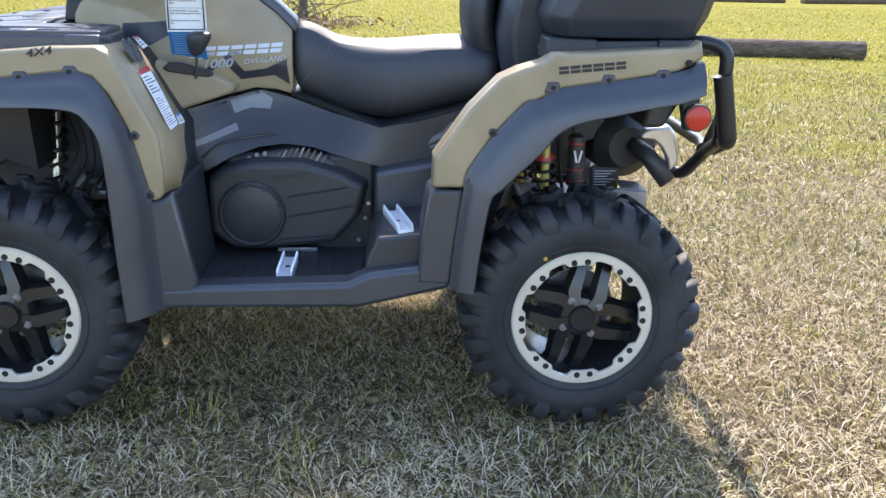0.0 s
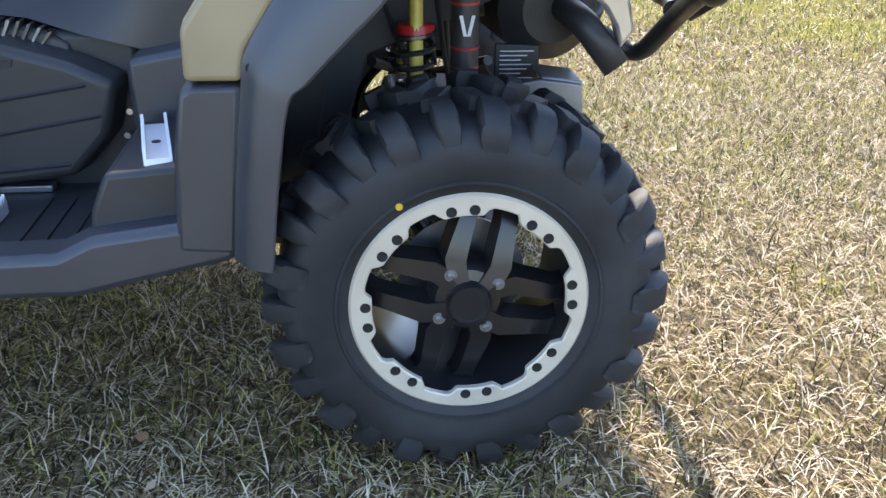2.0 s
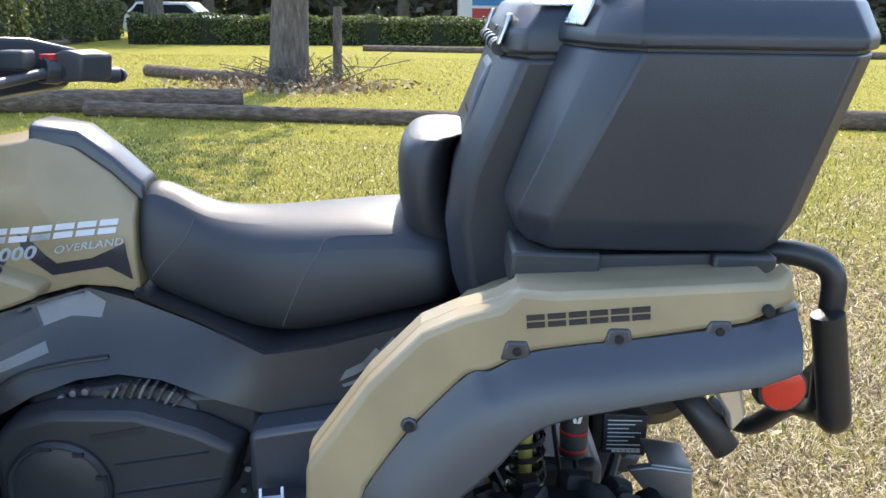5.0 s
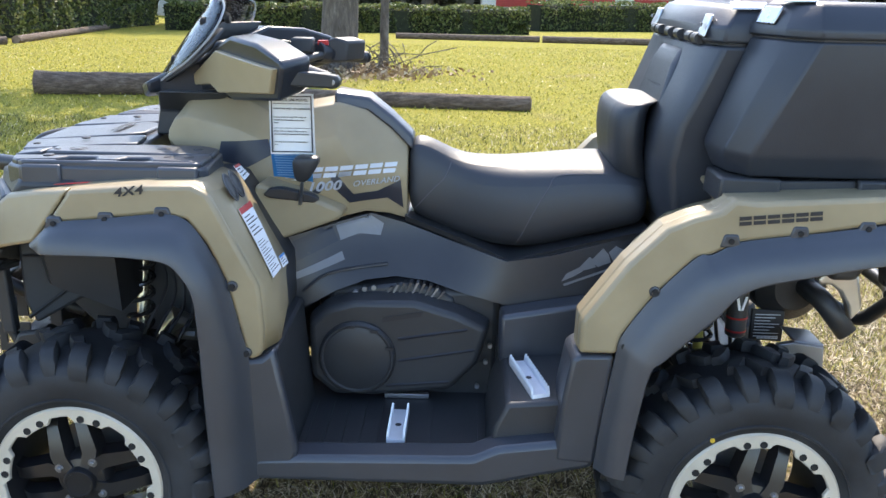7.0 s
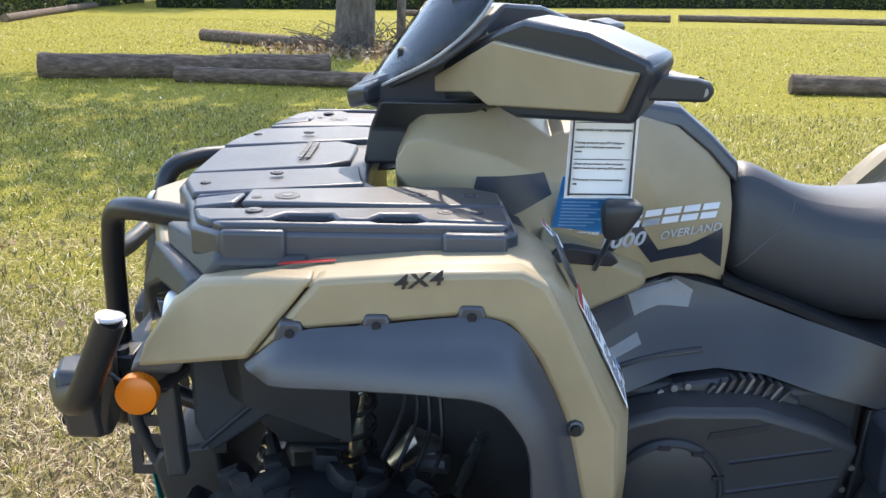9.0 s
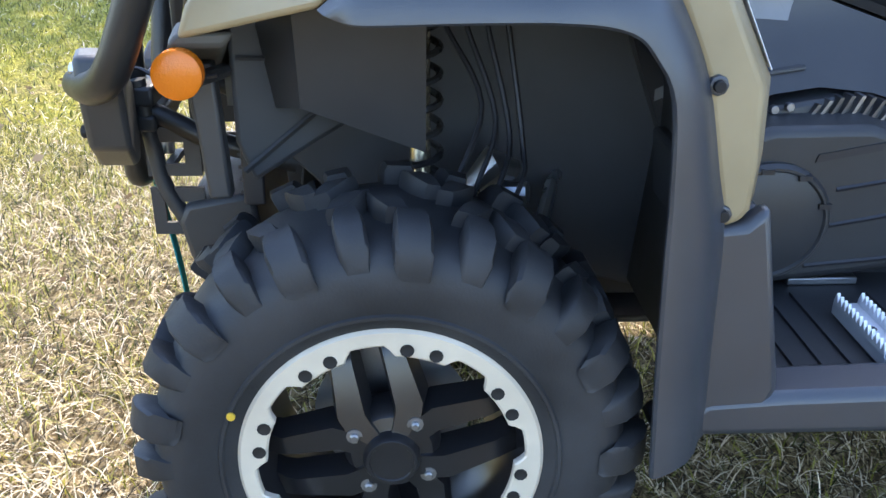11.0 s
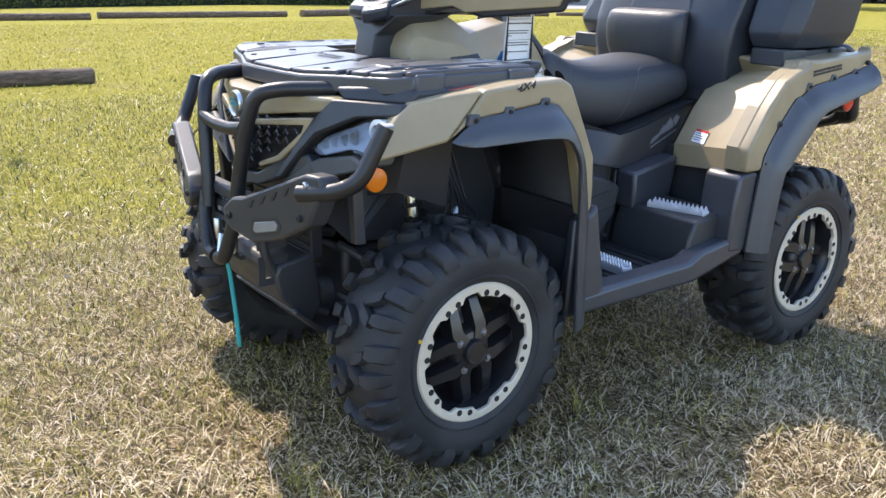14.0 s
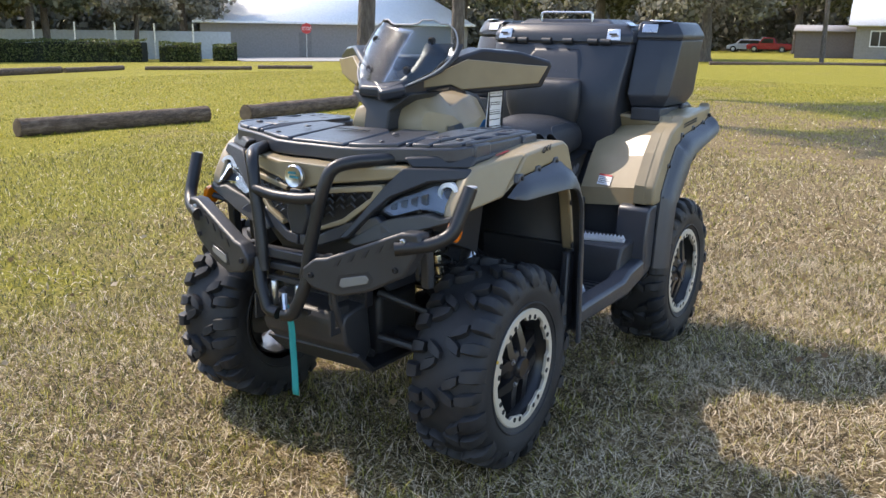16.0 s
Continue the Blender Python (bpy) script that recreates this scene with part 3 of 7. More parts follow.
both("liner_panel", warp(slab([(-0.205, 0.845), (-0.012, 0.86), (-0.014, 0.685), (-0.10, 0.645), (-0.185, 0.600), (-0.205, 0.66)], 0.255, 0.275), turn_in), LINER, quad, bevel=0.008)
both("inner_liner", slab([(-0.20, 0.86), (0.40, 0.88), (0.43, 0.60), (0.42, 0.34), (0.20, 0.40), (0.06, 0.52), (-0.10, 0.52), (-0.20, 0.62)], 0.445, 0.46), LINER, quad, bevel=0.004)
both("inner_liner", slab([(1.18, 0.66), (1.34, 0.82), (1.62, 0.90), (1.64, 0.72), (1.36, 0.60), (1.30, 0.40), (1.20, 0.38)], 0.465, 0.48), LINER, quad, bevel=0.004)
both("inner_wall", slab([(0.93, 0.36), (1.25, 0.36), (1.30, 0.70), (1.20, 0.67), (1.08, 0.64), (0.95, 0.62)], 0.425, 0.44), BLACKP, quad, bevel=0.004)
both("rear_wall", slab([(1.168, 0.38), (1.19, 0.38), (1.215, 0.69), (1.19, 0.69)], 0.10, 0.44), BLACKP, quad, bevel=0.003)
both("liner_rib", warp(tube([(-0.195, 0.252, 0.775), (-0.144, 0.252, 0.768), (-0.111, 0.252, 0.749), (-0.018, 0.252, 0.780)], 0.004, 6), turn_in), BLACKP, quad)
both("liner_rib", warp(tube([(-0.195, 0.252, 0.62), (-0.10, 0.252, 0.69), (-0.018, 0.252, 0.730)], 0.005, 6), turn_in), BLACKP, quad)

# footwells
for name, poly, y0, y1, mat, bv in (
    ("leg_guard", [(0.358, 0.622), (0.44, 0.628), (0.468, 0.652), (0.515, 0.405), (0.50, 0.37), (0.34, 0.336), (0.345, 0.40)], 0.026, 0.060, DARKP, 0.010),
    ("sill", [(0.332, 0.333), (0.905, 0.333), (1.147, 0.388), (1.16, 0.44), (1.07, 0.450), (0.935, 0.432), (0.88, 0.405), (0.50, 0.396), (0.40, 0.39)], 0.024, 0.105, DARKP, 0.014),
    ("rear_guard", [(1.086, 0.650), (1.105, 0.662), (1.176, 0.662), (1.150, 0.398), (1.06, 0.405), (1.072, 0.56)], 0.022, 0.16, DARKP, 0.010),
    ("step", [(0.915, 0.36), (0.928, 0.455), (0.955, 0.515), (1.12, 0.53), (1.15, 0.40), (1.10, 0.36)], 0.075, 0.40, BLACKP, 0.010),
    ("pocket_panel", [(0.945, 0.625), (1.165, 0.665), (1.135, 0.50), (1.00, 0.47), (0.945, 0.50)], 0.335, 0.42, DARKP, 0.012),
    ("toe_panel", [(0.43, 0.36), (0.47, 0.36), (0.445, 0.64), (0.40, 0.64)], 0.055, 0.40, BLACKP, 0.008),
):
    b = slab(poly, y0, y1)
    if name == "leg_guard":
        warp(b, lambda co: (-0.024 if co.y < 0.06 and co.x > 0.42 else 0.0, 0, 0))
    both(name, b, mat, quad, bevel=bv)
fb1, fb2 = both("floorboard", box(0.44, 0.95, 0.095, 0.46, 0.350, 0.366), BLACKP, quad, "black ribbed plastic floorboard", bevel=0.002)
for i in range(11):
    x = 0.475 + 0.042 * i
    if not 0.66 < x < 0.75:
        part("rib", box(x, x + 0.012, 0.12, 0.36, 0.364, 0.371), BLACKP, fb1)
        part("rib", box(x, x + 0.012, 2 * CY - 0.36, 2 * CY - 0.12, 0.364, 0.371), BLACKP, fb2)


def peg(a, b, w, z):
    """A pressed steel foot peg from a to b in plan: a tray with two toothed edges."""
    a, b = Vector((*a, z)), Vector((*b, z))
    u = (b - a).normalized()
    v = Vector((-u.y, u.x, 0)) * w / 2
    n = 13
    L = (b - a).length
    c = [a + v - u * 0.004, b + v, b - v, a - v - u * 0.004]
    tray = shell([p + Vector((0, 0, -0.006)) for p in c], (0, 0, -0.006))
    lip = shell([a + v * 0.9, a - v * 0.9, a - v * 0.9 + Vector((0, 0, -0.03)) - u * 0.008, a + v * 0.9 + Vector((0, 0, -0.03)) - u * 0.008], -u * 0.003)
    edges = []
    for s in (-1, 1):
        top = []
        for i in range(n):
            p = a + u * (L * i / n) + v * s
            top += [p, p + u * (L * 0.5 / n) + Vector((0, 0, 0.015))]
        top += [b + v * s, b + v * s + Vector((0, 0, -0.022)), a + v * s + Vector((0, 0, -0.022))]
        edges.append(shell(top, -v.normalized() * s * 0.005))
    return tray, lip, edges


PEGM = paint("zinc_plate", (0.72, 0.74, 0.78), 0.45, 0.35, amount=0.1)
for a, b, z in (((0.702, 0.128), (0.703, 0.290), 0.392), ((1.032, 0.103), (0.990, 0.298), 0.530)):
    tray, lip, edges = peg(a, b, 0.043, z)
    p1, p2 = both("foot_peg", tray, PEGM, quad, "toothed bright steel foot peg")
    for e in [lip] + edges:
        e1, e2 = both("peg_edge", e, PEGM, p1)
        e2.parent = p2
    mid = ((a[0] + b[0]) / 2, (a[1] + b[1]) / 2)
    both("peg_base", box(mid[0] - 0.02, mid[0] + 0.02, mid[1] - 0.06, mid[1] + 0.06, z - 0.06, z - 0.012), BLACKP, quad)
    both("peg_slot", disc((mid[0], mid[1], z - 0.0055), 0.008, 0.002, "z", 10), INK, quad)

# engine and its belt cover
cover = [(0.452, 0.585), (0.50, 0.628), (0.575, 0.650), (0.735, 0.652), (0.85, 0.618), (0.93, 0.580), (0.905, 0.480), (0.832, 0.400), (0.62, 0.376), (0.515, 0.378), (0.455, 0.43)]
both("belt_cover", slab(cover, 0.365, 0.44, 0.06), BLACKP, quad, "black plastic belt-drive cover", bevel=0.014, seg=3)
both("cover_cap", lathe([(0.098, 0.030), (0.098, 0.008), (0.092, 0.0), (0.088, 0.0), (0.085, 0.004), (0.070, -0.001), (0.02, -0.003), (0.004, -0.003)], (0.586, 0.348, 0.494), "y", 40), BLACKP, quad)
b = bmesh.new()
for x0, z0, x1, z1 in ((0.690, 0.545, 0.865, 0.575), (0.690, 0.485, 0.885, 0.520), (0.660, 0.415, 0.820, 0.430)):
    add_tube(b, [(x0, 0.3660, z0), (x1, 0.3665, z1)], 0.0045, 6)
both("cover_rib", b, INK, quad, "dark groove in the cover")
both("cover_vent", slab([(0.648, 0.590), (0.748, 0.609), (0.752, 0.622), (0.652, 0.603)], 0.362, 0.37), INK, quad)
for a in (60, 100, 20):
    both("cap_lug", box(0.586 + 0.088 * math.cos(radians(a)) - 0.010, 0.586 + 0.088 * math.cos(radians(a)) + 0.010, 0.345, 0.352, 0.494 + 0.088 * math.sin(radians(a)) - 0.004, 0.494 + 0.088 * math.sin(radians(a)) + 0.004), INK, quad)
part("engine_block", box(0.50, 0.95, 0.44, 2 * CY - 0.44, 0.33, 0.66), BLACKP, quad, bevel=0.02)
both("cylinder_head", loft([[(x, y, z + dz) for y, dz in ((0.43, -0.03), (0.435, 0.0), (0.50, 0.01), (0.50, -0.03))] for x, z in ((0.565, 0.640), (0.61, 0.658), (0.70, 0.672), (0.79, 0.655), (0.83, 0.632))], closed=True), BLACKP, quad, bevel=0.006)
for k_ in range(9):
    x, h_ = 0.655 + 0.017 * k_, 0.030 * math.sin(math.pi * (k_ + 2) / 11)
    both("cooling_fin", slab([(x - 0.012, 0.630), (x - 0.007, 0.630), (x + 0.016, 0.648 + h_), (x + 0.010, 0.648 + h_)], 0.422, 0.45), ALU if k_ % 3 == 1 else HEADM, quad, "slanted alloy cooling fin")
for x, z in ((0.575, 0.646), (0.598, 0.656), (0.622, 0.660)):
    both("head_bolt", disc((x, 0.428, z), 0.007, 0.012, sides=8), ALU, quad)
both("drain_plate", box(0.652, 0.770, 0.392, 0.42, 0.366, 0.380), ALU, quad, "bare alloy engine case edge", bevel=0.003)
for x, z in ((0.915, 0.47), (0.895, 0.40), (0.925, 0.515)):
    both("drain_bolt", lathe([(0.006, -0.006), (0.006, 0.006), (0.003, 0.008)], (x, 0.41, z), "y", 8), STEEL, quad)
part("frame_rail", add_box(box(0.30, 1.25, 0.50, 0.54, 0.30, 0.34), 0.30, 1.25, 2 * CY - 0.54, 2 * CY - 0.50, 0.30, 0.34), BLACKP, quad, bevel=0.004)
part("skid_plate", slab([(-0.30, 0.36), (-0.22, 0.285), (1.30, 0.285), (1.30, 0.298), (-0.21, 0.298), (-0.29, 0.37)], 0.42, 2 * CY - 0.42), BLACKP, quad, bevel=0.004)

# side panels and tank
side = [(0.352, 0.782), (0.44, 0.812), (0.535, 0.845), (0.614, 0.868), (0.70, 0.845), (0.965, 0.747), (1.08, 0.765), (1.293, 0.826), (1.26, 0.735), (1.171, 0.650), (1.10, 0.622), (1.021, 0.612), (0.86, 0.655), (0.76, 0.69), (0.678, 0.700), (0.60, 0.688), (0.519, 0.655), (0.47, 0.625), (0.422, 0.600), (0.395, 0.67)]
panel = slab(side, 0.405, 0.52, 0.03)
for axis, cuts in ((0, np.arange(0.40, 1.28, 0.04)), (2, np.arange(0.62, 0.86, 0.03))):
    for c in cuts:
        n_ = Vector((1, 0, 0)) if axis == 0 else Vector((0, 0, 1))
        bmesh.ops.bisect_plane(panel, geom=panel.verts[:] + panel.edges[:] + panel.faces[:], plane_co=n_ * float(c), plane_no=n_)
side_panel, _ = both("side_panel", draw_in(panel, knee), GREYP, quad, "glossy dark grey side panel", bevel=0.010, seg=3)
PANEL = BVHTree.FromPolygons([v.co[:] for v in side_panel.data.vertices], [p.vertices[:] for p in side_panel.data.polygons])


def lay_on(tree, ob, gap):
    """Lays a flat decal on a curved near side, or its mirror image on the far side."""
    m = ob.matrix_basis.copy()
    for v in ob.data.vertices:
        w = m @ v.co
        far = w.y > CY
        hit = tree.ray_cast(Vector((w.x, -1.0, w.z)), Vector((0, 1, 0)))[0]
        if hit is None:
            hit = tree.find_nearest(Vector((w.x, 2 * CY - w.y if far else w.y, w.z)))[0]
            w.x, w.z = hit.x, hit.z
        w.y = 2 * CY - hit.y + gap if far else hit.y - gap
        v.co = w
    ob.matrix_basis = Matrix()
    return ob


def decal(name, pts, mat, tree):
    bm = bmesh.new()
    f = bm.faces.new([bm.verts.new((x, 0.40, z)) for x, z in pts])
    bmesh.ops.triangulate(bm, faces=[f])
    bmesh.ops.subdivide_edges(bm, edges=bm.edges[:], cuts=5, use_grid_fill=True)
    bmesh.ops.triangulate(bm, faces=bm.faces[:])
    for ob in both(name, bm, mat, quad):
        lay_on(tree, ob, 0.0016)


part("body_core", slab([(0.20, 0.80), (0.36, 0.86), (0.62, 0.84), (0.96, 0.73), (1.28, 0.81), (1.55, 0.92), (1.70, 0.92), (1.70, 0.66), (1.2, 0.62), (0.66, 0.66), (0.45, 0.60), (-0.20, 0.60), (-0.24, 0.80)], 0.55, 2 * CY - 0.55), BLACKP, quad, bevel=0.02)
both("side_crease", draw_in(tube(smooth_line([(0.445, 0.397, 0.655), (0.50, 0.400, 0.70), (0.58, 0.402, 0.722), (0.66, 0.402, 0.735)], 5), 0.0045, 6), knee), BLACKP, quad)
decal("side_graphic", [(0.512, 0.822), (0.590, 0.840), (0.610, 0.826), (0.640, 0.808), (0.632, 0.778), (0.575, 0.782), (0.530, 0.768)], GRAPH, PANEL)
decal("side_graphic", [(0.405, 0.690), (0.535, 0.742), (0.543, 0.722), (0.405, 0.672)], GRAPH, PANEL)
decal("side_shade", [(0.372, 0.760), (0.505, 0.812), (0.525, 0.768), (0.415, 0.722)], NAVY, PANEL)
mount = [
    [(1.100, 0.694), (1.112, 0.716), (1.160, 0.742), (1.152, 0.722), (1.130, 0.708)],
    [(1.135, 0.722), (1.168, 0.762), (1.180, 0.752), (1.185, 0.735), (1.165, 0.728)],
    [(1.172, 0.752), (1.200, 0.785), (1.215, 0.770), (1.222, 0.748), (1.205, 0.742), (1.190, 0.735)],
    [(1.215, 0.775), (1.232, 0.792), (1.252, 0.782), (1.240, 0.762), (1.228, 0.750)],
    [(1.105, 0.688), (1.240, 0.742), (1.236, 0.734), (1.108, 0.682)],
]
for poly in mount:
    decal("mountain_graphic", poly, GRAPH, PANEL)
T = [
    (0.103, [(0.113, 0.996), (0.148, 1.028), (0.140, 1.047), (0.082, 1.052), (0, 1.048)]),
    (0.122, [(0.112, 0.970), (0.148, 1.007), (0.143, 1.080), (0.079, 1.093), (0, 1.095)]),
    (0.150, [(0.100, 0.940), (0.148, 0.980), (0.142, 1.085), (0.080, 1.125), (0, 1.130)]),
    (0.278, [(0.124, 0.889), (0.170, 0.938), (0.158, 1.059), (0.096, 1.134), (0, 1.140)]),
    (0.365, [(0.123, 0.835), (0.163, 0.915), (0.145, 1.016), (0.088, 1.083), (0, 1.100)]),
    (0.444, [(0.124, 0.813), (0.155, 0.902), (0.142, 1.025), (0.082, 1.103), (0, 1.115)]),
    (0.522, [(0.112, 0.824), (0.137, 0.908), (0.126, 1.042), (0.072, 1.116), (0, 1.130)]),
    (0.591, [(0.091, 0.839), (0.110, 0.912), (0.101, 1.028), (0.059, 1.099), (0, 1.115)]),
    (0.653, [(0.075, 0.831), (0.090, 0.910), (0.081, 0.995), (0.050, 1.052), (0, 1.070)]),
    (0.700, [(0.067, 0.816), (0.080, 0.900), (0.071, 0.964), (0.043, 1.002), (0, 1.020)]),
]
tank_cover = part("tank_cover", body_loft(T), TAN, quad, "tan painted tank cover", bevel=0.004)
TANK = BVHTree.FromPolygons([v.co[:] for v in tank_cover.data.vertices], [p.vertices[:] for p in tank_cover.data.polygons])


part("console_strip", body_loft([(0.510, [(0.066, 1.110), (0.058, 1.139), (0.04, 1.147), (0, 1.147)]), (0.597, [(0.058, 1.095), (0.050, 1.127), (0.034, 1.134), (0, 1.135)]), (0.657, [(0.052, 1.049), (0.045, 1.080), (0.03, 1.087), (0, 1.088)]), (0.713, [(0.048, 0.992), (0.042, 1.026), (0.03, 1.034), (0, 1.035)])]), DARKP, quad, bevel=0.006)
decal("tank_graphic", [(0.229, 0.981), (0.239, 1.026), (0.353, 1.032), (0.367, 0.996), (0.304, 0.963)], NAVY, TANK)
decal("tank_graphic", [(0.506, 0.953), (0.523, 0.945), (0.564, 0.890), (0.622, 0.896), (0.683, 0.923), (0.690, 0.847), (0.647, 0.876), (0.553, 0.866), (0.513, 0.915)], NAVY, TANK)
decal("tank_graphic", [(0.464, 0.880), (0.489, 0.906), (0.494, 0.926), (0.469, 0.907), (0.454, 0.897)], NAVY, TANK)
# gear selector shelf
shelf_line = [(0.330, 0.905), (0.338, 0.936), (0.435, 0.908), (0.532, 0.858), (0.540, 0.842), (0.526, 0.830), (0.386, 0.788), (0.350, 0.800)]
both("selector_shelf", shell([(x, 0.372 + 0.39 * (x - 0.330), z) for x, z in shelf_line], (0.02, 0.10, 0.01)), TAN, quad, bevel=0.010, seg=3)

lay_on(TANK, wordmark(6, 0.0385, (0.4530, 0.4, 0.9350), LETTER, quad, (90, -2.2, 0), 0.3, 1.36), 0.003)
lay_on(TANK, lettering("1000", 0.033, (0.449, 0.4, 0.901), LETTER, quad, (90, -3.5, 0), 0.3, 1.22, bold=0.03), 0.003)
lay_on(TANK, lettering("OVERLAND", 0.0195, (0.562, 0.4, 0.911), LETTER, quad, (90, -4.5, 0), 0.3, 1.12, bold=0.015), 0.003)
lay_on(TANK, lettering("EPS", 0.022, (0.212, 0.4, 1.113), INK, quad, (90, -12, 0), 0.3, 1.3, bold=0.02), 0.003)
lettering("4X4", 0.026, (0.125, 0.0305, 0.980), INK, quad, (90, -8, 0), 0.25, 1.35, bold=0.02)
lg = lettering("4X4", 0.026, (0.205, 2 * CY - 0.0305, 0.980), INK, quad, (90, 8, 180), 0.25, 1.35)

# seat
S = [
    (0.695, [(0.066, 0.832), (0.078, 0.881), (0.073, 0.970), (0.051, 1.016), (0, 1.030)]),
    (0.741, [(0.068, 0.803), (0.080, 0.877), (0.074, 0.967), (0.050, 1.020), (0, 1.037)]),
    (0.798, [(0.074, 0.780), (0.085, 0.854), (0.078, 0.945), (0.054, 0.988), (0, 1.008)]),
    (0.850, [(0.092, 0.761), (0.105, 0.846), (0.097, 0.926), (0.066, 0.966), (0, 0.986)]),
    (0.963, [(0.138, 0.733), (0.158, 0.836), (0.145, 0.929), (0.097, 0.967), (0, 0.980)]),
    (1.075, [(0.145, 0.750), (0.168, 0.848), (0.156, 0.941), (0.105, 0.978), (0, 0.990)]),
    (1.184, [(0.163, 0.786), (0.185, 0.874), (0.176, 0.955), (0.123, 0.989), (0, 0.998)]),
    (1.271, [(0.175, 0.814), (0.195, 0.889), (0.185, 0.949), (0.132, 0.984), (0, 0.992)]),
    (1.320, [(0.170, 0.830), (0.185, 0.890), (0.175, 0.930), (0.125, 0.955), (0, 0.960)]),
]
seat = part("seat", body_loft(S), SEAT, quad, "black vinyl seat with pale stitching")
sb = seat.modifiers.new("smooth", "SUBSURF")
sb.levels = sb.render_levels = 2
STITCH = paint("grey_thread", (0.10, 0.10, 0.11), 0.7, amount=0.0)
SEATSKIN = BVHTree.FromObject(seat, bpy.context.evaluated_depsgraph_get())
for pts in ([(0.712, 0.835), (0.757, 0.890), (0.792, 0.925), (0.806, 0.950), (0.812, 0.968)], [(0.985, 0.772), (1.020, 0.855), (1.060, 0.926), (1.085, 0.955), (1.20, 0.966)]):
    line = []
    for p in smooth_line([(x, 0, z) for x, z in pts], 6):
        hit = SEATSKIN.ray_cast(Vector((p.x, -0.5, p.z)), Vector((0, 1, 0)))[0]
        if hit:
            line.append(hit - Vector((0, 0.0008, 0)))
    both("seat_seam", tube(line, 0.0013, 5), STITCH, seat, "pale stitched seam")
part("seat_base", body_loft([(0.695, [(0.085, 0.815), (0.092, 0.830), (0, 0.830)]), (0.83, [(0.110, 0.770), (0.118, 0.785), (0, 0.785)]), (0.965, [(0.160, 0.722), (0.168, 0.740), (0, 0.740)]), (1.31, [(0.200, 0.822), (0.205, 0.838), (0, 0.838)])]), BLACKP, quad)


# front rack
def dip(x, y, z):
    """The front rack's form: its nose dips forward."""
    return (x, y, z - 0.13 * max(0.0, -0.11 - x))


def plate(outline, z0, z1, mat, name, label="", bevel=0.008):
    bm = bmesh.new()
    a = [bm.verts.new(dip(x, y, z1)) for x, y in outline]
    b = [bm.verts.new(dip(x, y, z0)) for x, y in outline]
    bm.faces.new(a)
    bm.faces.new(b[::-1])
    for i in range(len(outline)):
        j = (i + 1) % len(outline)
        bm.faces.new((a[i], b[i], b[j], a[j]))
    return bm


def sym(half):
    return half + [(x, 2 * CY - y) for x, y in half[::-1]]


rack_line = sym([(-0.262, 0.52), (-0.256, 0.44), (-0.216, 0.345), (-0.200, 0.30), (-0.165, 0.18), (-0.115, 0.130), (0.268, 0.134), (0.288, 0.155), (0.275, 0.33), (0.224, 0.363), (0.090, 0.362), (0.062, 0.42), (0.055, 0.50)])
rack = part("front_rack", plate(rack_line, 0.978, 1.021, DARKP, ""), DARKP, quad, "charcoal moulded front load rack", bevel=0.006)
pads = [
    [(-0.112, 0.136), (0.264, 0.140), (0.275, 0.152), (0.160, 0.158), (0.148, 0.150), (0.100, 0.149), (0.088, 0.157), (0.036, 0.156), (0.026, 0.148), (-0.034, 0.147), (-0.046, 0.155), (-0.128, 0.152)],
    [(-0.156, 0.184), (-0.135, 0.160), (-0.052, 0.162), (-0.034, 0.190), (0.030, 0.191), (0.042, 0.163), (0.082, 0.164), (0.098, 0.194), (0.148, 0.196), (0.164, 0.166), (0.276, 0.160), (0.274, 0.240), (-0.175, 0.236)],
    [(-0.178, 0.243), (-0.118, 0.244), (-0.112, 0.300), (-0.190, 0.298)],
    [(-0.108, 0.244), (0.273, 0.247), (0.268, 0.322), (0.222, 0.354), (0.092, 0.352), (0.050, 0.342), (-0.190, 0.322), (-0.192, 0.308), (-0.108, 0.308)],
    [(-0.205, 0.338), (-0.02, 0.348), (0.060, 0.368), (0.050, 0.420), (0.040, 0.49), (-0.250, 0.49), (-0.244, 0.44)],
]
for p in pads:
    both("rack_pad", plate(p, 1.016, 1.032, DARKP, ""), DARKP, rack, bevel=0.0045)
part("rack_pad", plate([(-0.252, 0.505), (-0.02, 0.505), (0.020, 0.54), (0.020, 2 * CY - 0.54), (-0.02, 2 * CY - 0.505), (-0.252, 2 * CY - 0.505)], 1.016, 1.030, DARKP, ""), DARKP, rack, bevel=0.005)
for x, y, r in ((-0.080, 0.200, 0.013), (0.188, 0.205, 0.013), (-0.047, 0.280, 0.021), (-0.090, 0.268, 0.009), (0.145, 0.300, 0.017), (0.225, 0.300, 0.013), (0.232, 0.205, 0.012), (-0.09, 0.43, 0.012), (-0.20, 0.40, 0.009)):
    both("rack_hole", disc(dip(x, y, 1.0312), r, 0.0036, "z", 16), INK, rack, "dark hole")
    both("rack_screw", disc(dip(x, y, 1.0320), r * 0.45, 0.0040, "z", 8), DARKP, rack)
for x in (-0.068, 0.228):
    both("rack_end", plate([(x - 0.044, 0.124), (x + 0.044, 0.124), (x + 0.044, 0.17), (x - 0.044, 0.17)], 0.970, 1.024, DARKP, ""), DARKP, rack, bevel=0.006)
both("rack_foot", slab([(0.035, 0.995), (0.095, 0.995), (0.080, 0.968), (0.050, 0.968)], 0.133, 0.17), BLACKP, rack, bevel=0.003)
lm = wordmark(6, 0.030, (-0.055, 0.555, 1.0305), BLACKP, rack, (0, 0, 90), 0.0, 1.1)
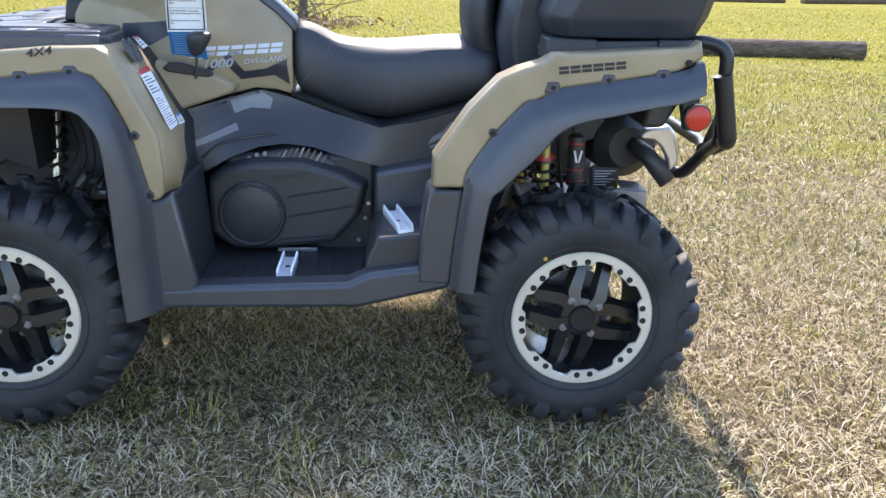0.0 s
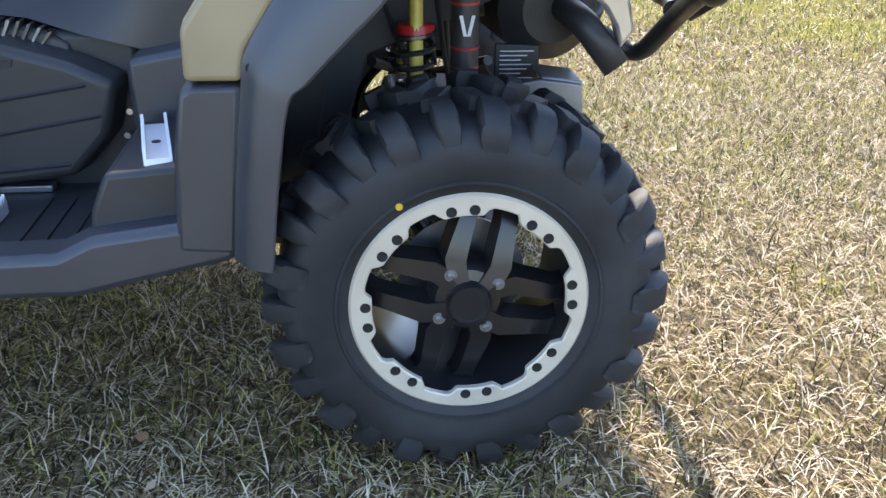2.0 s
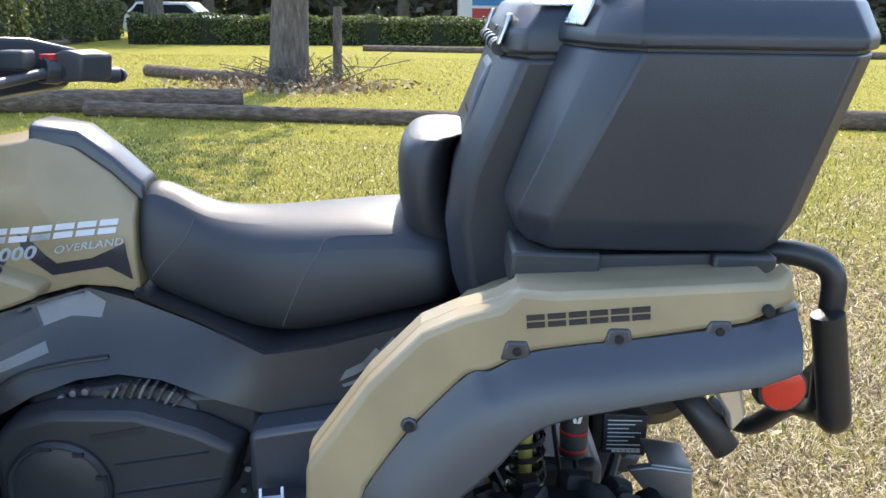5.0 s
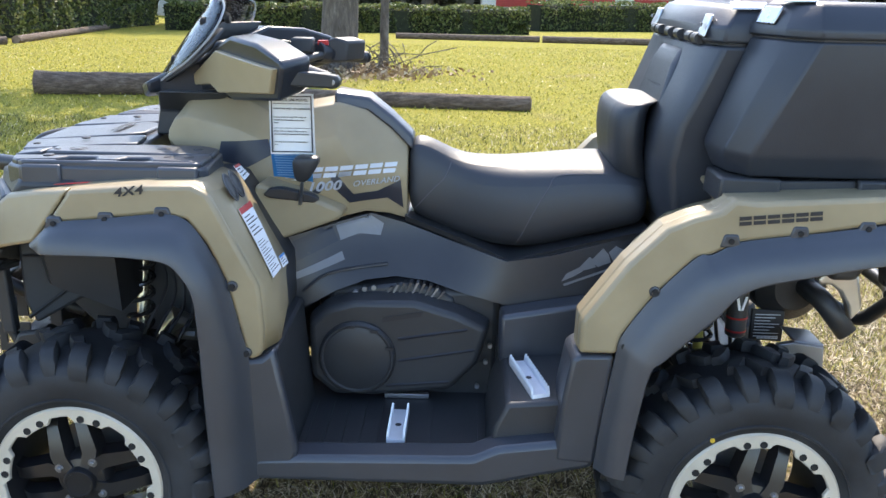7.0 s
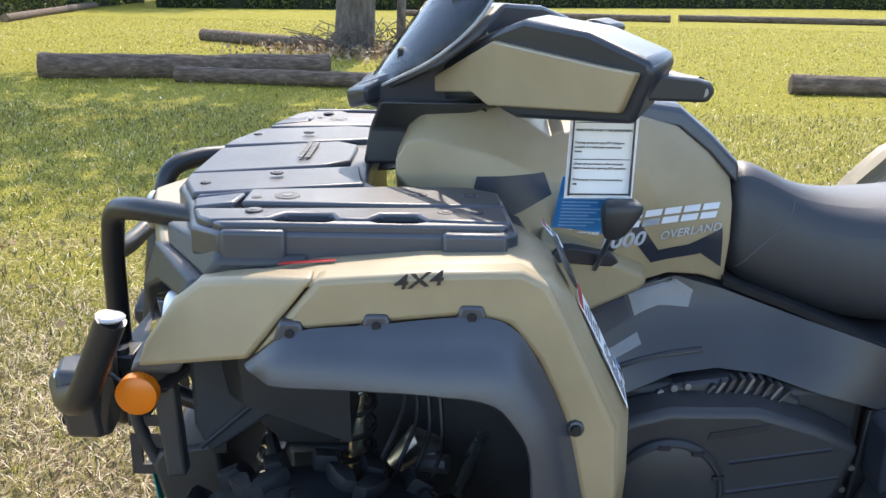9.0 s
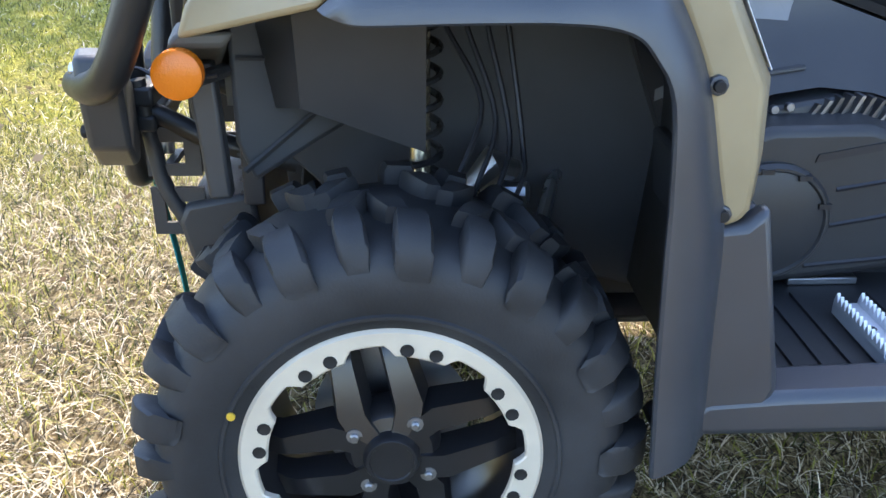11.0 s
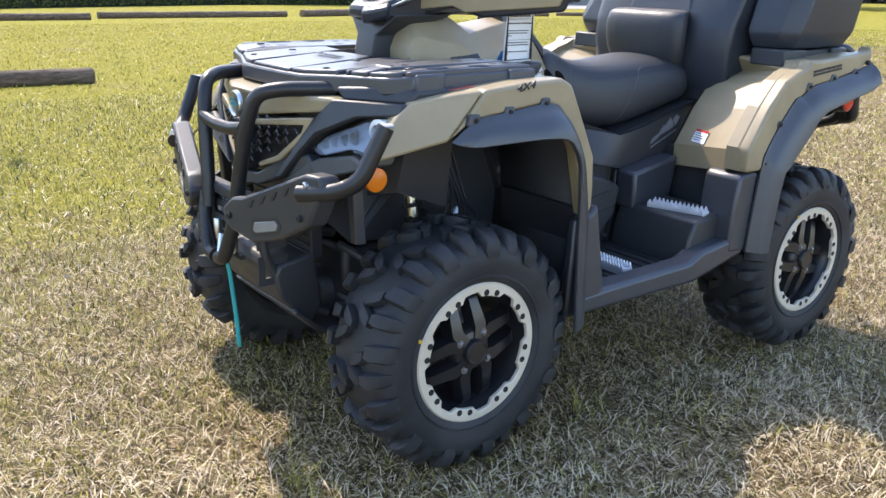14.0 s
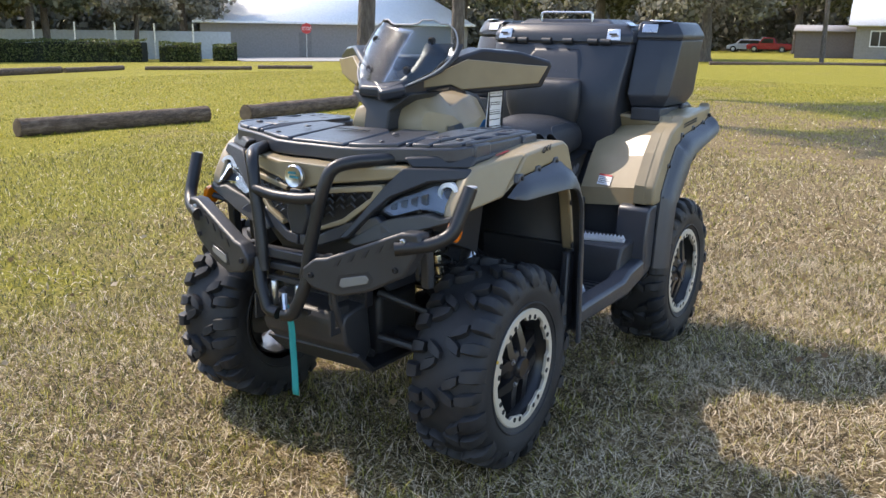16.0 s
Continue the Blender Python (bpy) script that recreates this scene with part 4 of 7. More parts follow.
both("rack_leg", box(-0.02, 0.02, 0.22, 0.26, 0.93, 0.995), BLACKP, rack)
both("fender_sticker", slab([(-0.03, 0.9860), (0.045, 0.9925), (0.045, 0.9935), (-0.03, 0.9870)], 0.100, 0.108), REDP, quad, "thin red warning strip")
both("fuel_cap_hole", disc((0.045, 0.150, 0.99), 0.010, 0.006), INK, quad)

# nose
K = 0.27


def nose_x(y, z):
    """The nose's surface: swept back from the mid plane, its outer ends leaning back with height."""
    d = abs(CY - y)
    return -0.345 + K * d + min(1.0, max(0.0, (d - 0.25) / 0.24)) * 0.77 * (z - 0.852)


def nose(poly, out=0.0, deep=0.05):
    """A front panel from an outline in y, z on the nose's surface."""
    bm = bmesh.new()
    f = [bm.verts.new((nose_x(y, z) - out, y, z)) for y, z in poly]
    g = [bm.verts.new((nose_x(y, z) + deep, y, z)) for y, z in poly]
    bm.faces.new(f)
    bm.faces.new(g[::-1])
    for i in range(len(poly)):
        j = (i + 1) % len(poly)
        bm.faces.new((f[i], g[i], g[j], f[j]))
    return bm


part("nose_core", body_loft([(-0.250, [(0.16, 0.66), (0.18, 0.92), (0, 0.95)]), (-0.11, [(0.40, 0.72), (0.47, 0.93), (0, 0.97)]), (0.05, [(0.40, 0.66), (0.44, 0.97), (0, 0.985)])]), BLACKP, quad)
part("hood_band", nose([(0.315, 0.922), (0.27, 0.945), (0.30, 0.958), (0.52, 0.952), (CY, 0.955), (0.70, 0.952), (0.92, 0.958), (0.95, 0.945), (0.905, 0.922), (0.69, 0.893), (CY, 0.872), (0.53, 0.893)], 0.010, 0.09), TAN, quad, "tan hood edge", bevel=0.010, seg=3)
both("fender_brow", nose([(0.30, 0.985), (0.14, 0.996), (0.120, 0.985), (0.122, 0.956), (0.27, 0.953)], 0.004, 0.12), BLACKP, quad, bevel=0.008)
both("nose_trim", nose([(0.116, 0.957), (0.286, 0.957), (0.330, 0.903), (0.395, 0.822), (0.478, 0.730), (0.440, 0.738), (0.370, 0.814), (0.312, 0.870), (0.213, 0.918), (0.116, 0.931)], 0.020, 0.03), BLACKP, quad, bevel=0.006)
both("lower_fascia", nose([(0.452, 0.722), (0.440, 0.736), (0.360, 0.788), (0.312, 0.808), (0.20, 0.831), (0.160, 0.822), (0.122, 0.834), (0.122, 0.815), (0.28, 0.760), (0.42, 0.712)], 0.008, 0.06), GRAPHITE, quad, "matt graphite panel under the headlight", bevel=0.006)
both("headlight_lens", nose([(0.350, 0.831), (0.305, 0.862), (0.206, 0.906), (0.141, 0.922), (0.116, 0.928), (0.116, 0.901), (0.124, 0.838), (0.156, 0.831), (0.190, 0.839), (0.226, 0.842), (0.312, 0.814)], 0.002, 0.0), GLASS, quad, "clear headlight lens", bevel=0.003)
both("headlight_body", nose([(0.350, 0.831), (0.305, 0.862), (0.206, 0.906), (0.141, 0.922), (0.116, 0.928), (0.116, 0.901), (0.124, 0.838), (0.156, 0.831), (0.190, 0.839), (0.226, 0.842), (0.312, 0.814)], -0.016, 0.06), LAMPIN, quad, "pale chrome headlight reflector")
for y, z, r in ((0.163, 0.884, 0.036),):
    x = nose_x(y, z) + 0.002
    both("headlight_ring", lathe([(r, 0.02), (r, -0.002), (r - 0.012, -0.004), (r - 0.014, 0.012)], (x + 0.006, y, z), "x", 28), RINGLT, quad, "white daytime light ring")
    both("headlight_bulb", lathe([(0.022, 0.020), (0.020, 0.006), (0.012, -0.002), (0.003, -0.004)], (x + 0.008, y, z), "x", 20), DARKGL, quad)
for i in range(4):
    y = 0.228 + 0.030 * i
    x = nose_x(y, 0.86)
    both("headlight_cell", shell([(x + 0.012, y - 0.013, 0.850 - 0.006 * i), (x + 0.012, y + 0.012, 0.847 - 0.008 * i), (x + 0.006, y + 0.006, 0.880 - 0.011 * i), (x + 0.006, y - 0.015, 0.888 - 0.011 * i)], (0.012, 0, 0)), LAMPIN, quad, "faceted lamp cell", bevel=0.003)
# grille with raised chevrons
grille_half = [(0.34, 0.900), (0.37, 0.85), (0.455, 0.785), (0.56, 0.755)]
part("grille", nose(grille_half + [(CY, 0.752)] + [(2 * CY - y, z) for y, z in grille_half[::-1]] + [(CY, 0.885)], -0.012, 0.05), INK, quad)
for side_ in (-1, 1):
    for r_ in range(6):
        for c_ in range(7):
            y = CY + side_ * (0.035 + 0.034 * c_)
            z = 0.765 + 0.021 * r_ + 0.006 * c_
            lim_low = 0.755 + max(0, abs(y - CY) - 0.05) * 0.55
            lim_high = 0.885 + abs(y - CY) * 0.1
            if lim_low < z - 0.006 and z + 0.012 < lim_high:
                x = -0.345 + 0.004 + K * abs(CY - y)
                part("grille_chevron", tube([(x - 0.004, y - 0.015, z), (x - 0.004, y, z + 0.012), (x - 0.004, y + 0.015, z)], 0.0042, 5), BLACKP, quad)
both("grille_frame", nose([(0.565, 0.878), (0.345, 0.905), (0.333, 0.890), (0.360, 0.858), (0.455, 0.780), (0.535, 0.752), (0.535, 0.766), (0.464, 0.794), (0.374, 0.866), (0.366, 0.884), (0.560, 0.862)], 0.010, 0.03), TAN, quad, "tan grille surround", bevel=0.004)
part("grille_bar", nose([(0.585, 0.875), (0.635, 0.875), (0.655, 0.80), (0.635, 0.735), (0.585, 0.735), (0.565, 0.80)], 0.016, 0.03), BLACKP, quad, bevel=0.006)
both("chin", nose([(0.30, 0.765), (0.44, 0.742), (0.55, 0.700), (0.606, 0.700), (0.606, 0.735), (0.55, 0.735), (0.46, 0.782), (0.36, 0.810)], 0.004, 0.03), DARKP, quad, bevel=0.005)
part("emblem", lathe([(0.036, 0.008), (0.036, 0.0), (0.032, -0.004), (0.029, -0.002), (0.004, -0.002)], (-0.360, CY, 0.913), "x", 28), STEEL, quad, "round chrome badge")
part("emblem_mark", add_box(box(-0.3640, -0.3625, CY - 0.020, CY + 0.016, 0.909, 0.916), -0.3640, -0.3625, CY - 0.010, CY + 0.020, 0.921, 0.927), BADGE, quad, "plain teal badge mark")

# front bumper
def bars(pts, r=0.019, bend_=0.05, **k):
    return tube(rounded(pts, bend_, 6), r, 14)


both("bumper_hoop", bars([(-0.412, 0.525, 0.620), (-0.406, 0.513, 0.706), (-0.393, 0.480, 0.870), (-0.374, 0.452, 0.958), (-0.325, 0.410, 0.972), (-0.20, 0.355, 0.972)], 0.0195, 0.04), TUBE, quad, "black powder-coated bumper hoop")
part("bumper_cross", bars([(-0.396, 0.484, 0.868), (-0.398, 0.560, 0.856), (-0.398, 2 * CY - 0.560, 0.856), (-0.396, 2 * CY - 0.484, 0.868)], 0.0175, 0.03), TUBE, quad)
both("bumper_side", bars([(-0.385, 0.215, 0.752), (-0.338, 0.125, 0.766), (-0.300, 0.080, 0.793), (-0.241, 0.060, 0.921)], 0.0205, 0.045), TUBE, quad)
both("tube_cap", disc((-0.2405, 0.0595, 0.9235), 0.0185, 0.006, "z", 16), PALECAP, quad, "pale plastic tube end")
both("bumper_lower", bars([(-0.412, 0.505, 0.660), (-0.425, 0.520, 0.590), (-0.435, 0.560, 0.505), (-0.432, 0.598, 0.500)], 0.0195, 0.035), TUBE, quad)
both("bumper_stay", bars([(-0.40, 0.47, 0.66), (-0.28, 0.46, 0.60), (-0.15, 0.47, 0.56)], 0.017, 0.04), TUBE, quad)


def wing(poly, out, deep):
    bm = bmesh.new()
    fx = lambda y: -0.455 + 0.26 * (0.49 - y)
    f = [bm.verts.new((fx(y) - out, y, z)) for y, z in poly]
    g = [bm.verts.new((fx(y) + deep, y, z)) for y, z in poly]
    bm.faces.new(f)
    bm.faces.new(g[::-1])
    for i in range(len(poly)):
        j = (i + 1) % len(poly)
        bm.faces.new((f[i], g[i], g[j], f[j]))
    return bm


both("bumper_wing", wing([(0.500, 0.640), (0.500, 0.668), (0.462, 0.700), (0.425, 0.705), (0.20, 0.800), (0.150, 0.800), (0.140, 0.770), (0.19, 0.672), (0.300, 0.615), (0.385, 0.592), (0.47, 0.610)], 0.0, 0.055), BLACKP, quad, "charcoal cast bumper wing", bevel=0.008)
for i in range(5):
    y = 0.395 - 0.042 * i
    z = 0.706 + 0.0172 * i
    both("wing_slot", wing([(y + 0.006, z - 0.026), (y - 0.006, z - 0.004), (y - 0.020, z + 0.002), (y - 0.008, z - 0.020)], 0.0025, 0.010), INK, quad)
both("marker_lamp", wing([(0.383, 0.628), (0.376, 0.650), (0.302, 0.667), (0.292, 0.656), (0.298, 0.642), (0.372, 0.622)], 0.003, 0.01), LENS, quad, "clear marker lamp in the bumper", bevel=0.002)
both("lamp_surround", wing([(0.394, 0.622), (0.384, 0.659), (0.296, 0.678), (0.280, 0.657), (0.290, 0.634), (0.376, 0.612)], 0.0012, 0.01), INK, quad)
for y, z in ((0.470, 0.650), (0.192, 0.775), (0.215, 0.690)):
    both("bolt", lathe([(0.009, 0.004), (0.009, -0.004), (0.006, -0.006), (0.003, -0.003)], (-0.457 + 0.26 * (0.49 - y), y, z), "x", 10), STEEL if z > 0.75 else BOLTM, quad)
# dark lower frame under the nose: radiator with its slats, and a plate with a square hole each side
radiator = part("radiator", box(-0.235, -0.20, 0.435, 2 * CY - 0.435, 0.50, 0.70), INK, quad, "dark radiator behind the bumper", bevel=0.004)
for k in range(9):
    part("radiator_slat", box(-0.241, -0.234, 0.445, 2 * CY - 0.445, 0.516 + 0.021 * k, 0.521 + 0.021 * k), BLACKP, radiator)
for z0, z1 in ((0.545, 0.625), (0.445, 0.525)):
    b = bmesh.new()
    for x0, x1, za, zb in ((-0.385, -0.365, z0, z1), (-0.325, -0.300, z0, z1), (-0.365, -0.325, z0, z0 + 0.020), (-0.365, -0.325, z1 - 0.024, z1)):
        add_box(b, x0, x1, 0.452, 0.460, za, zb)
    both("frame_plate", b, BLACKP, quad, "black steel frame plate with a square hole")
both("frame_rail", bars([(-0.385, 0.456, 0.70), (-0.365, 0.456, 0.53), (-0.30, 0.456, 0.40), (-0.18, 0.456, 0.33)], 0.013, 0.03), BLACKP, quad)
part("winch_beam", add_box(box(-0.40, -0.36, 0.44, 2 * CY - 0.44, 0.66, 0.69), -0.39, -0.36, 0.44, 2 * CY - 0.44, 0.62, 0.645), BLACKP, quad, bevel=0.005)
both("winch_roller", lathe([(0.010, -0.038), (0.012, -0.034), (0.012, 0.034), (0.010, 0.038)], (-0.405, 0.560, 0.555), "z", 14), STEEL, quad, "bright fairlead roller")
part("fairlead", add_box(box(-0.40, -0.385, 0.53, 0.69, 0.592, 0.606), -0.40, -0.385, 0.53, 0.69, 0.503, 0.515), BLACKP, quad)
part("winch_hook", tube(smooth_line([(-0.415, CY, 0.56), (-0.424, CY - 0.01, 0.53), (-0.432, CY - 0.02, 0.51), (-0.425, CY - 0.005, 0.49)], 5), 0.010, 8), STEEL, quad, "steel winch hook")
line = [(-0.425, 0.598, 0.53), (-0.412, 0.590, 0.47), (-0.402, 0.594, 0.40), (-0.392, 0.598, 0.31), (-0.386, 0.601, 0.222)]
loft_rows = [[(x, y - 0.013, z), (x - 0.002, y, z), (x, y + 0.013, z)] for x, y, z in smooth_line(line, 4)]
part("winch_strap", loft(loft_rows), TEAL, quad, "teal webbing pull strap", thick=0.003)
part("front_guard", slab([(-0.345, 0.47), (-0.33, 0.50), (-0.22, 0.52), (-0.20, 0.36), (-0.24, 0.31), (-0.33, 0.40)], 0.44, 2 * CY - 0.44), BLACKP, quad, bevel=0.01)
part("diff_cover", lathe([(0.075, -0.05), (0.078, 0.0), (0.06, 0.045), (0.02, 0.055)], (-0.10, CY, 0.34), "x", 24), ALU, quad, "bare alloy differential housing")
both("reflector", lathe([(0.029, 0.012), (0.029, -0.006), (0.024, -0.009), (0.003, -0.0095)], (-0.236, 0.112, 0.787), "y", 24), AMBER, quad, "round amber reflector")
both("reflector_stem", tube([(-0.236, 0.124, 0.785), (-0.22, 0.17, 0.77), (-0.21, 0.25, 0.76)], 0.010, 8), BLACKP, quad)
both("wire", tube(smooth_line([(-0.20, 0.16, 0.775), (-0.26, 0.17, 0.765), (-0.31, 0.20, 0.775), (-0.34, 0.23, 0.74)], 5), 0.003, 6), INK, quad)
both("bumper_bracket", slab([(-0.25, 0.78), (-0.215, 0.78), (-0.205, 0.60), (-0.235, 0.60)], 0.20, 0.23), BLACKP, quad, bevel=0.005)


# suspension
def spring(c, z0, z1, r, turns, lean=0.0, wire=0.006):
    n = turns * 14
    pts = []
    for i in range(n + 1):
        a = 2 * math.pi * turns * i / n
        k = i / n
        pts.append((c[0] + r * math.cos(a), c[1] + lean * k + r * math.sin(a), z0 + (z1 - z0) * k))
    return tube(pts, wire, 6)


for x, y, z0, z1, ln in ((0.045, 0.325, 0.545, 0.80, 0.07), (1.445, 0.345, 0.48, 0.66, 0.05)):
    rear_ = x > 1
    both("coil_spring", spring((x, y, 0), z0, z1, 0.033 if rear_ else 0.030, 7, ln, 0.0055), SPRING, quad, "black coil spring")
    both("damper", tube([(x, y, z0 - 0.08), (x, y + ln * (0.86 if rear_ else 1.2), z1 + (0.16 if rear_ else 0.05))], 0.0125 if rear_ else 0.016, 12), LIME if rear_ else BRASSY, quad, "yellow damper body" if rear_ else "bright damper body")
    both("damper_collar", tube([(x, y + ln * 0.98, z1 - 0.004), (x, y + ln, z1 + 0.012), (x, y + ln, z1 + 0.016)], [0.036, 0.034, 0.020] if rear_ else [0.026, 0.026, 0.018], 16), REDP, quad, "red adjuster collar")
both("damper_reservoir", tube([(1.528, 0.34, 0.590), (1.528, 0.34, 0.596), (1.528, 0.345, 0.735), (1.528, 0.345, 0.742)], [0.018, 0.025, 0.025, 0.018], 16), BLACKP, quad, "black damper reservoir with a white mark")
both("reservoir_mark", add_slab(slab([(1.515, 0.700), (1.521, 0.700), (1.529, 0.665), (1.523, 0.665)], 0.3168, 0.320), [(1.537, 0.700), (1.543, 0.700), (1.535, 0.665), (1.529, 0.665)], 0.3168, 0.320), WHITE, quad, "white slanted mark")
for y, z in ((0.34, 0.606), (0.34, 0.640), (0.345, 0.716)):
    both("reservoir_band", tube([(1.528, y, z), (1.528, y, z + 0.004)], 0.0258, 16), REDP, quad, "red band")
for x in (0.002, 1.503):
    for dx in (-0.13, 0.13):
        for ya, za, yb, zb, r in ((0.47, 0.37, 0.16, 0.30, 0.014), (0.47, 0.52, 0.18, 0.42, 0.012)):
            both("suspension_arm", tube([(x + dx, ya, za), (x + dx * 0.15, yb, zb)], r, 8), BLACKP, quad)
    both("axle", tube([(x, 0.50, 0.345), (x, 0.38, 0.338), (x, 0.36, 0.338), (x, 0.20, 0.325), (x, 0.10, 0.322)], [0.03, 0.035, 0.014, 0.014, 0.03], 12), BLACKP, quad)
    both("knuckle", lathe([(0.05, 0.0), (0.055, 0.04), (0.035, 0.07), (0.01, 0.08)], (x, 0.115, 0.322), "y", 14), HEADM, quad, "cast alloy steering knuckle")
    part("gearcase", box(x - 0.11, x + 0.11, 0.48, 2 * CY - 0.48, 0.28, 0.50), BLACKP, quad, bevel=0.02)
b = bmesh.new()
add_tube(b, [(0.11, 0.30, 0.57), (0.15, 0.30, 0.615), (0.18, 0.31, 0.60)], [0.016, 0.028, 0.016], 10)
add_tube(b, [(0.12, 0.33, 0.56), (0.20, 0.30, 0.57)], 0.016, 8)
both("brake_calliper", b, STEEL, quad, "bare alloy brake calliper")
both("tie_rod", tube([(0.20, 0.20, 0.53), (0.25, 0.40, 0.545), (0.30, 0.55, 0.55)], 0.010, 8), STEEL, quad)
for i in range(4):
    both("brake_hose", tube(smooth_line([(0.08 + 0.03 * i, 0.36, 0.80), (0.13 + 0.02 * i, 0.30, 0.70 - 0.02 * i), (0.09 + 0.03 * i, 0.24, 0.60), (0.06 + 0.02 * i, 0.22, 0.48)], 5), 0.004, 6), INK, quad)
    both("rear_hose", tube(smooth_line([(1.36 + 0.05 * i, 0.44, 0.84), (1.38 + 0.05 * i, 0.40, 0.74), (1.42 + 0.04 * i, 0.43, 0.62), (1.46 + 0.03 * i, 0.42, 0.50)], 5), 0.005, 6), INK, quad)

# exhaust, tail and rear bumper
part("muffler", tube([(1.655, 0.78, 0.69), (1.66, 0.76, 0.69), (1.70, 0.47, 0.685), (1.705, 0.44, 0.685)], [0.06, 0.098, 0.098, 0.06], 28), MUFF, quad, "black textured steel muffler")
part("exhaust_tip", tube(rounded([(1.725, 0.45, 0.690), (1.745, 0.38, 0.680), (1.808, 0.350, 0.600)], 0.03), 0.026, 16, False), BLACKP, quad, "black exhaust tip", thick=0.003)
part("heat_shield", shell([(1.715, 0.350, 0.738), (1.735, 0.350, 0.757), (1.800, 0.350, 0.768), (1.818, 0.350, 0.745), (1.836, 0.350, 0.665), (1.812, 0.350, 0.632), (1.800, 0.350, 0.672), (1.778, 0.350, 0.706), (1.755, 0.350, 0.724), (1.722, 0.350, 0.726)], (0.004, 0.05, 0.0)), CHROME, quad, "polished exhaust heat shield", bevel=0.008)
both("rear_bumper", bars([(1.72, 0.21, 1.000), (1.80, 0.17, 1.030), (1.870, 0.15, 1.010), (1.868, 0.148, 0.930), (1.884, 0.17, 0.765), (1.912, 0.35, 0.695), (1.874, 0.44, 0.596), (1.80, 0.46, 0.640)], 0.0185, 0.045), TUBE, quad, "black tubular rear bumper")
both("bumper_guard", tube(rounded([(1.853, 0.122, 0.945), (1.888, 0.126, 0.772), (1.896, 0.165, 0.765)], 0.02), 0.0245, 16), TUBE, quad)
both("guard_plate", shell([(1.872, 0.155, 0.87), (1.905, 0.150, 0.745), (1.938, 0.35, 0.680), (1.905, 0.36, 0.715)], (0.0, 0.012, 0.0)), TUBE, quad, bevel=0.003)
part("rear_cross", bars([(1.905, 0.36, 0.700), (1.925, 0.42, 0.705), (1.925, 2 * CY - 0.42, 0.705), (1.905, 2 * CY - 0.36, 0.700)], 0.018), TUBE, quad)
both("rear_reflector", lathe([(0.032, 0.014), (0.032, -0.004), (0.029, -0.006), (0.003, -0.0065)], (1.790, 0.095, 0.838), "y", 28), REDLENS, quad, "round red reflector")
both("reflector_rim", lathe([(0.036, 0.020), (0.036, -0.002), (0.032, -0.003), (0.032, 0.016)], (1.790, 0.096, 0.838), "y", 28), BLACKP, quad)
both("reflector_bracket", slab([(1.745, 0.90), (1.80, 0.885), (1.80, 0.80), (1.765, 0.80)], 0.115, 0.15), BLACKP, quad, bevel=0.006)
both("tail_lamp", slab([(1.752, 0.995), (1.782, 0.985), (1.785, 0.925), (1.762, 0.905)], 0.05, 0.15), LENS, quad, "clear tail lamp", bevel=0.006)
part("tail_panel", slab([(1.70, 0.99), (1.765, 0.99), (1.775, 0.90), (1.72, 0.80), (1.66, 0.80)], 0.15, 2 * CY - 0.15), BLACKP, quad, bevel=0.012)
part("hitch", add_slab(slab([(1.62, 0.585), (1.66, 0.592), (1.735, 0.582), (1.74, 0.525), (1.70, 0.52), (1.66, 0.535)], 0.30, 0.318), [(1.66, 0.598), (1.735, 0.588), (1.735, 0.582), (1.66, 0.592)], 0.30, 0.40), ALU, quad, "bare steel hitch bracket", bevel=0.003)
plate_ = part("warning_plate", slab([(1.598, 0.626), (1.684, 0.622), (1.684, 0.536), (1.598, 0.542)], 0.44, 0.448), INK, quad, "small black warning plate", bevel=0.003)
for i in range(8):
    z = 0.612 - 0.0085 * i
    part("print_line", box(1.608, 1.672 - 0.012 * (i % 3), 0.4385, 0.4405, z - 0.0018, z), LETTER, plate_)
wordmark(6, 0.011, (1.618, 0.4385, 0.545), LETTER, quad, (90, 0, 0), 0, 1.2)
wordmark(6, 0.0265, (1.404, 0.0125, 0.9575), INK, quad, (90, -5.5, 0), 0.0, 1.52)
wordmark(6, 0.0265, (1.570, 2 * CY - 0.0125, 0.973), INK, quad, (90, 5.5, 180), 0.0, 1.52)

# bars, pod and screen
hs = [(0.049, 0.501, 1.163), (0.103, 0.459, 1.188), (0.262, 0.335, 1.272), (0.297, 0.309, 1.288), (0.380, 0.244, 1.279), (0.448, 0.191, 1.250), (0.453, 0.188, 1.232), (0.432, 0.204, 1.160), (0.284, 0.319, 1.137), (0.229, 0.361, 1.164), (0.093, 0.466, 1.130), (0.053, 0.497, 1.130)]
swing = lambda p: (p[0], p[1] + 0.11 - 0.41 * (p[0] - 0.135), p[2] - 0.06 * max(0.0, 0.30 - p[0]))
hs = [swing(p) for p in hs]
hb = bmesh.new()
hn = Vector((-1.18, -1, 0)).normalized()
tuck = lambda p: Vector(p) - hn * 0.12 * max(0.0, 1.24 - p[2])
fr_ = [hb.verts.new(tuck(p)) for p in hs]
bk_ = [hb.verts.new((x + 0.05, y + 0.085, 1.20 + (z - 1.20) * 0.9 + 0.012)) for x, y, z in hs]
hb.faces.new(fr_)
hb.faces.new(bk_[::-1])
for i in range(len(hs)):
    j = (i + 1) % len(hs)
    hb.faces.new((fr_[i], bk_[i], bk_[j], fr_[j]))
PODM = paint("gloss_charcoal", (0.020, 0.024, 0.032), 0.30, amount=0.15)
for ob in both("handguard", hb, PODM, quad, "charcoal hand guard", bevel=0.012, seg=3)[1:]:
    ob.location.x -= 0.05
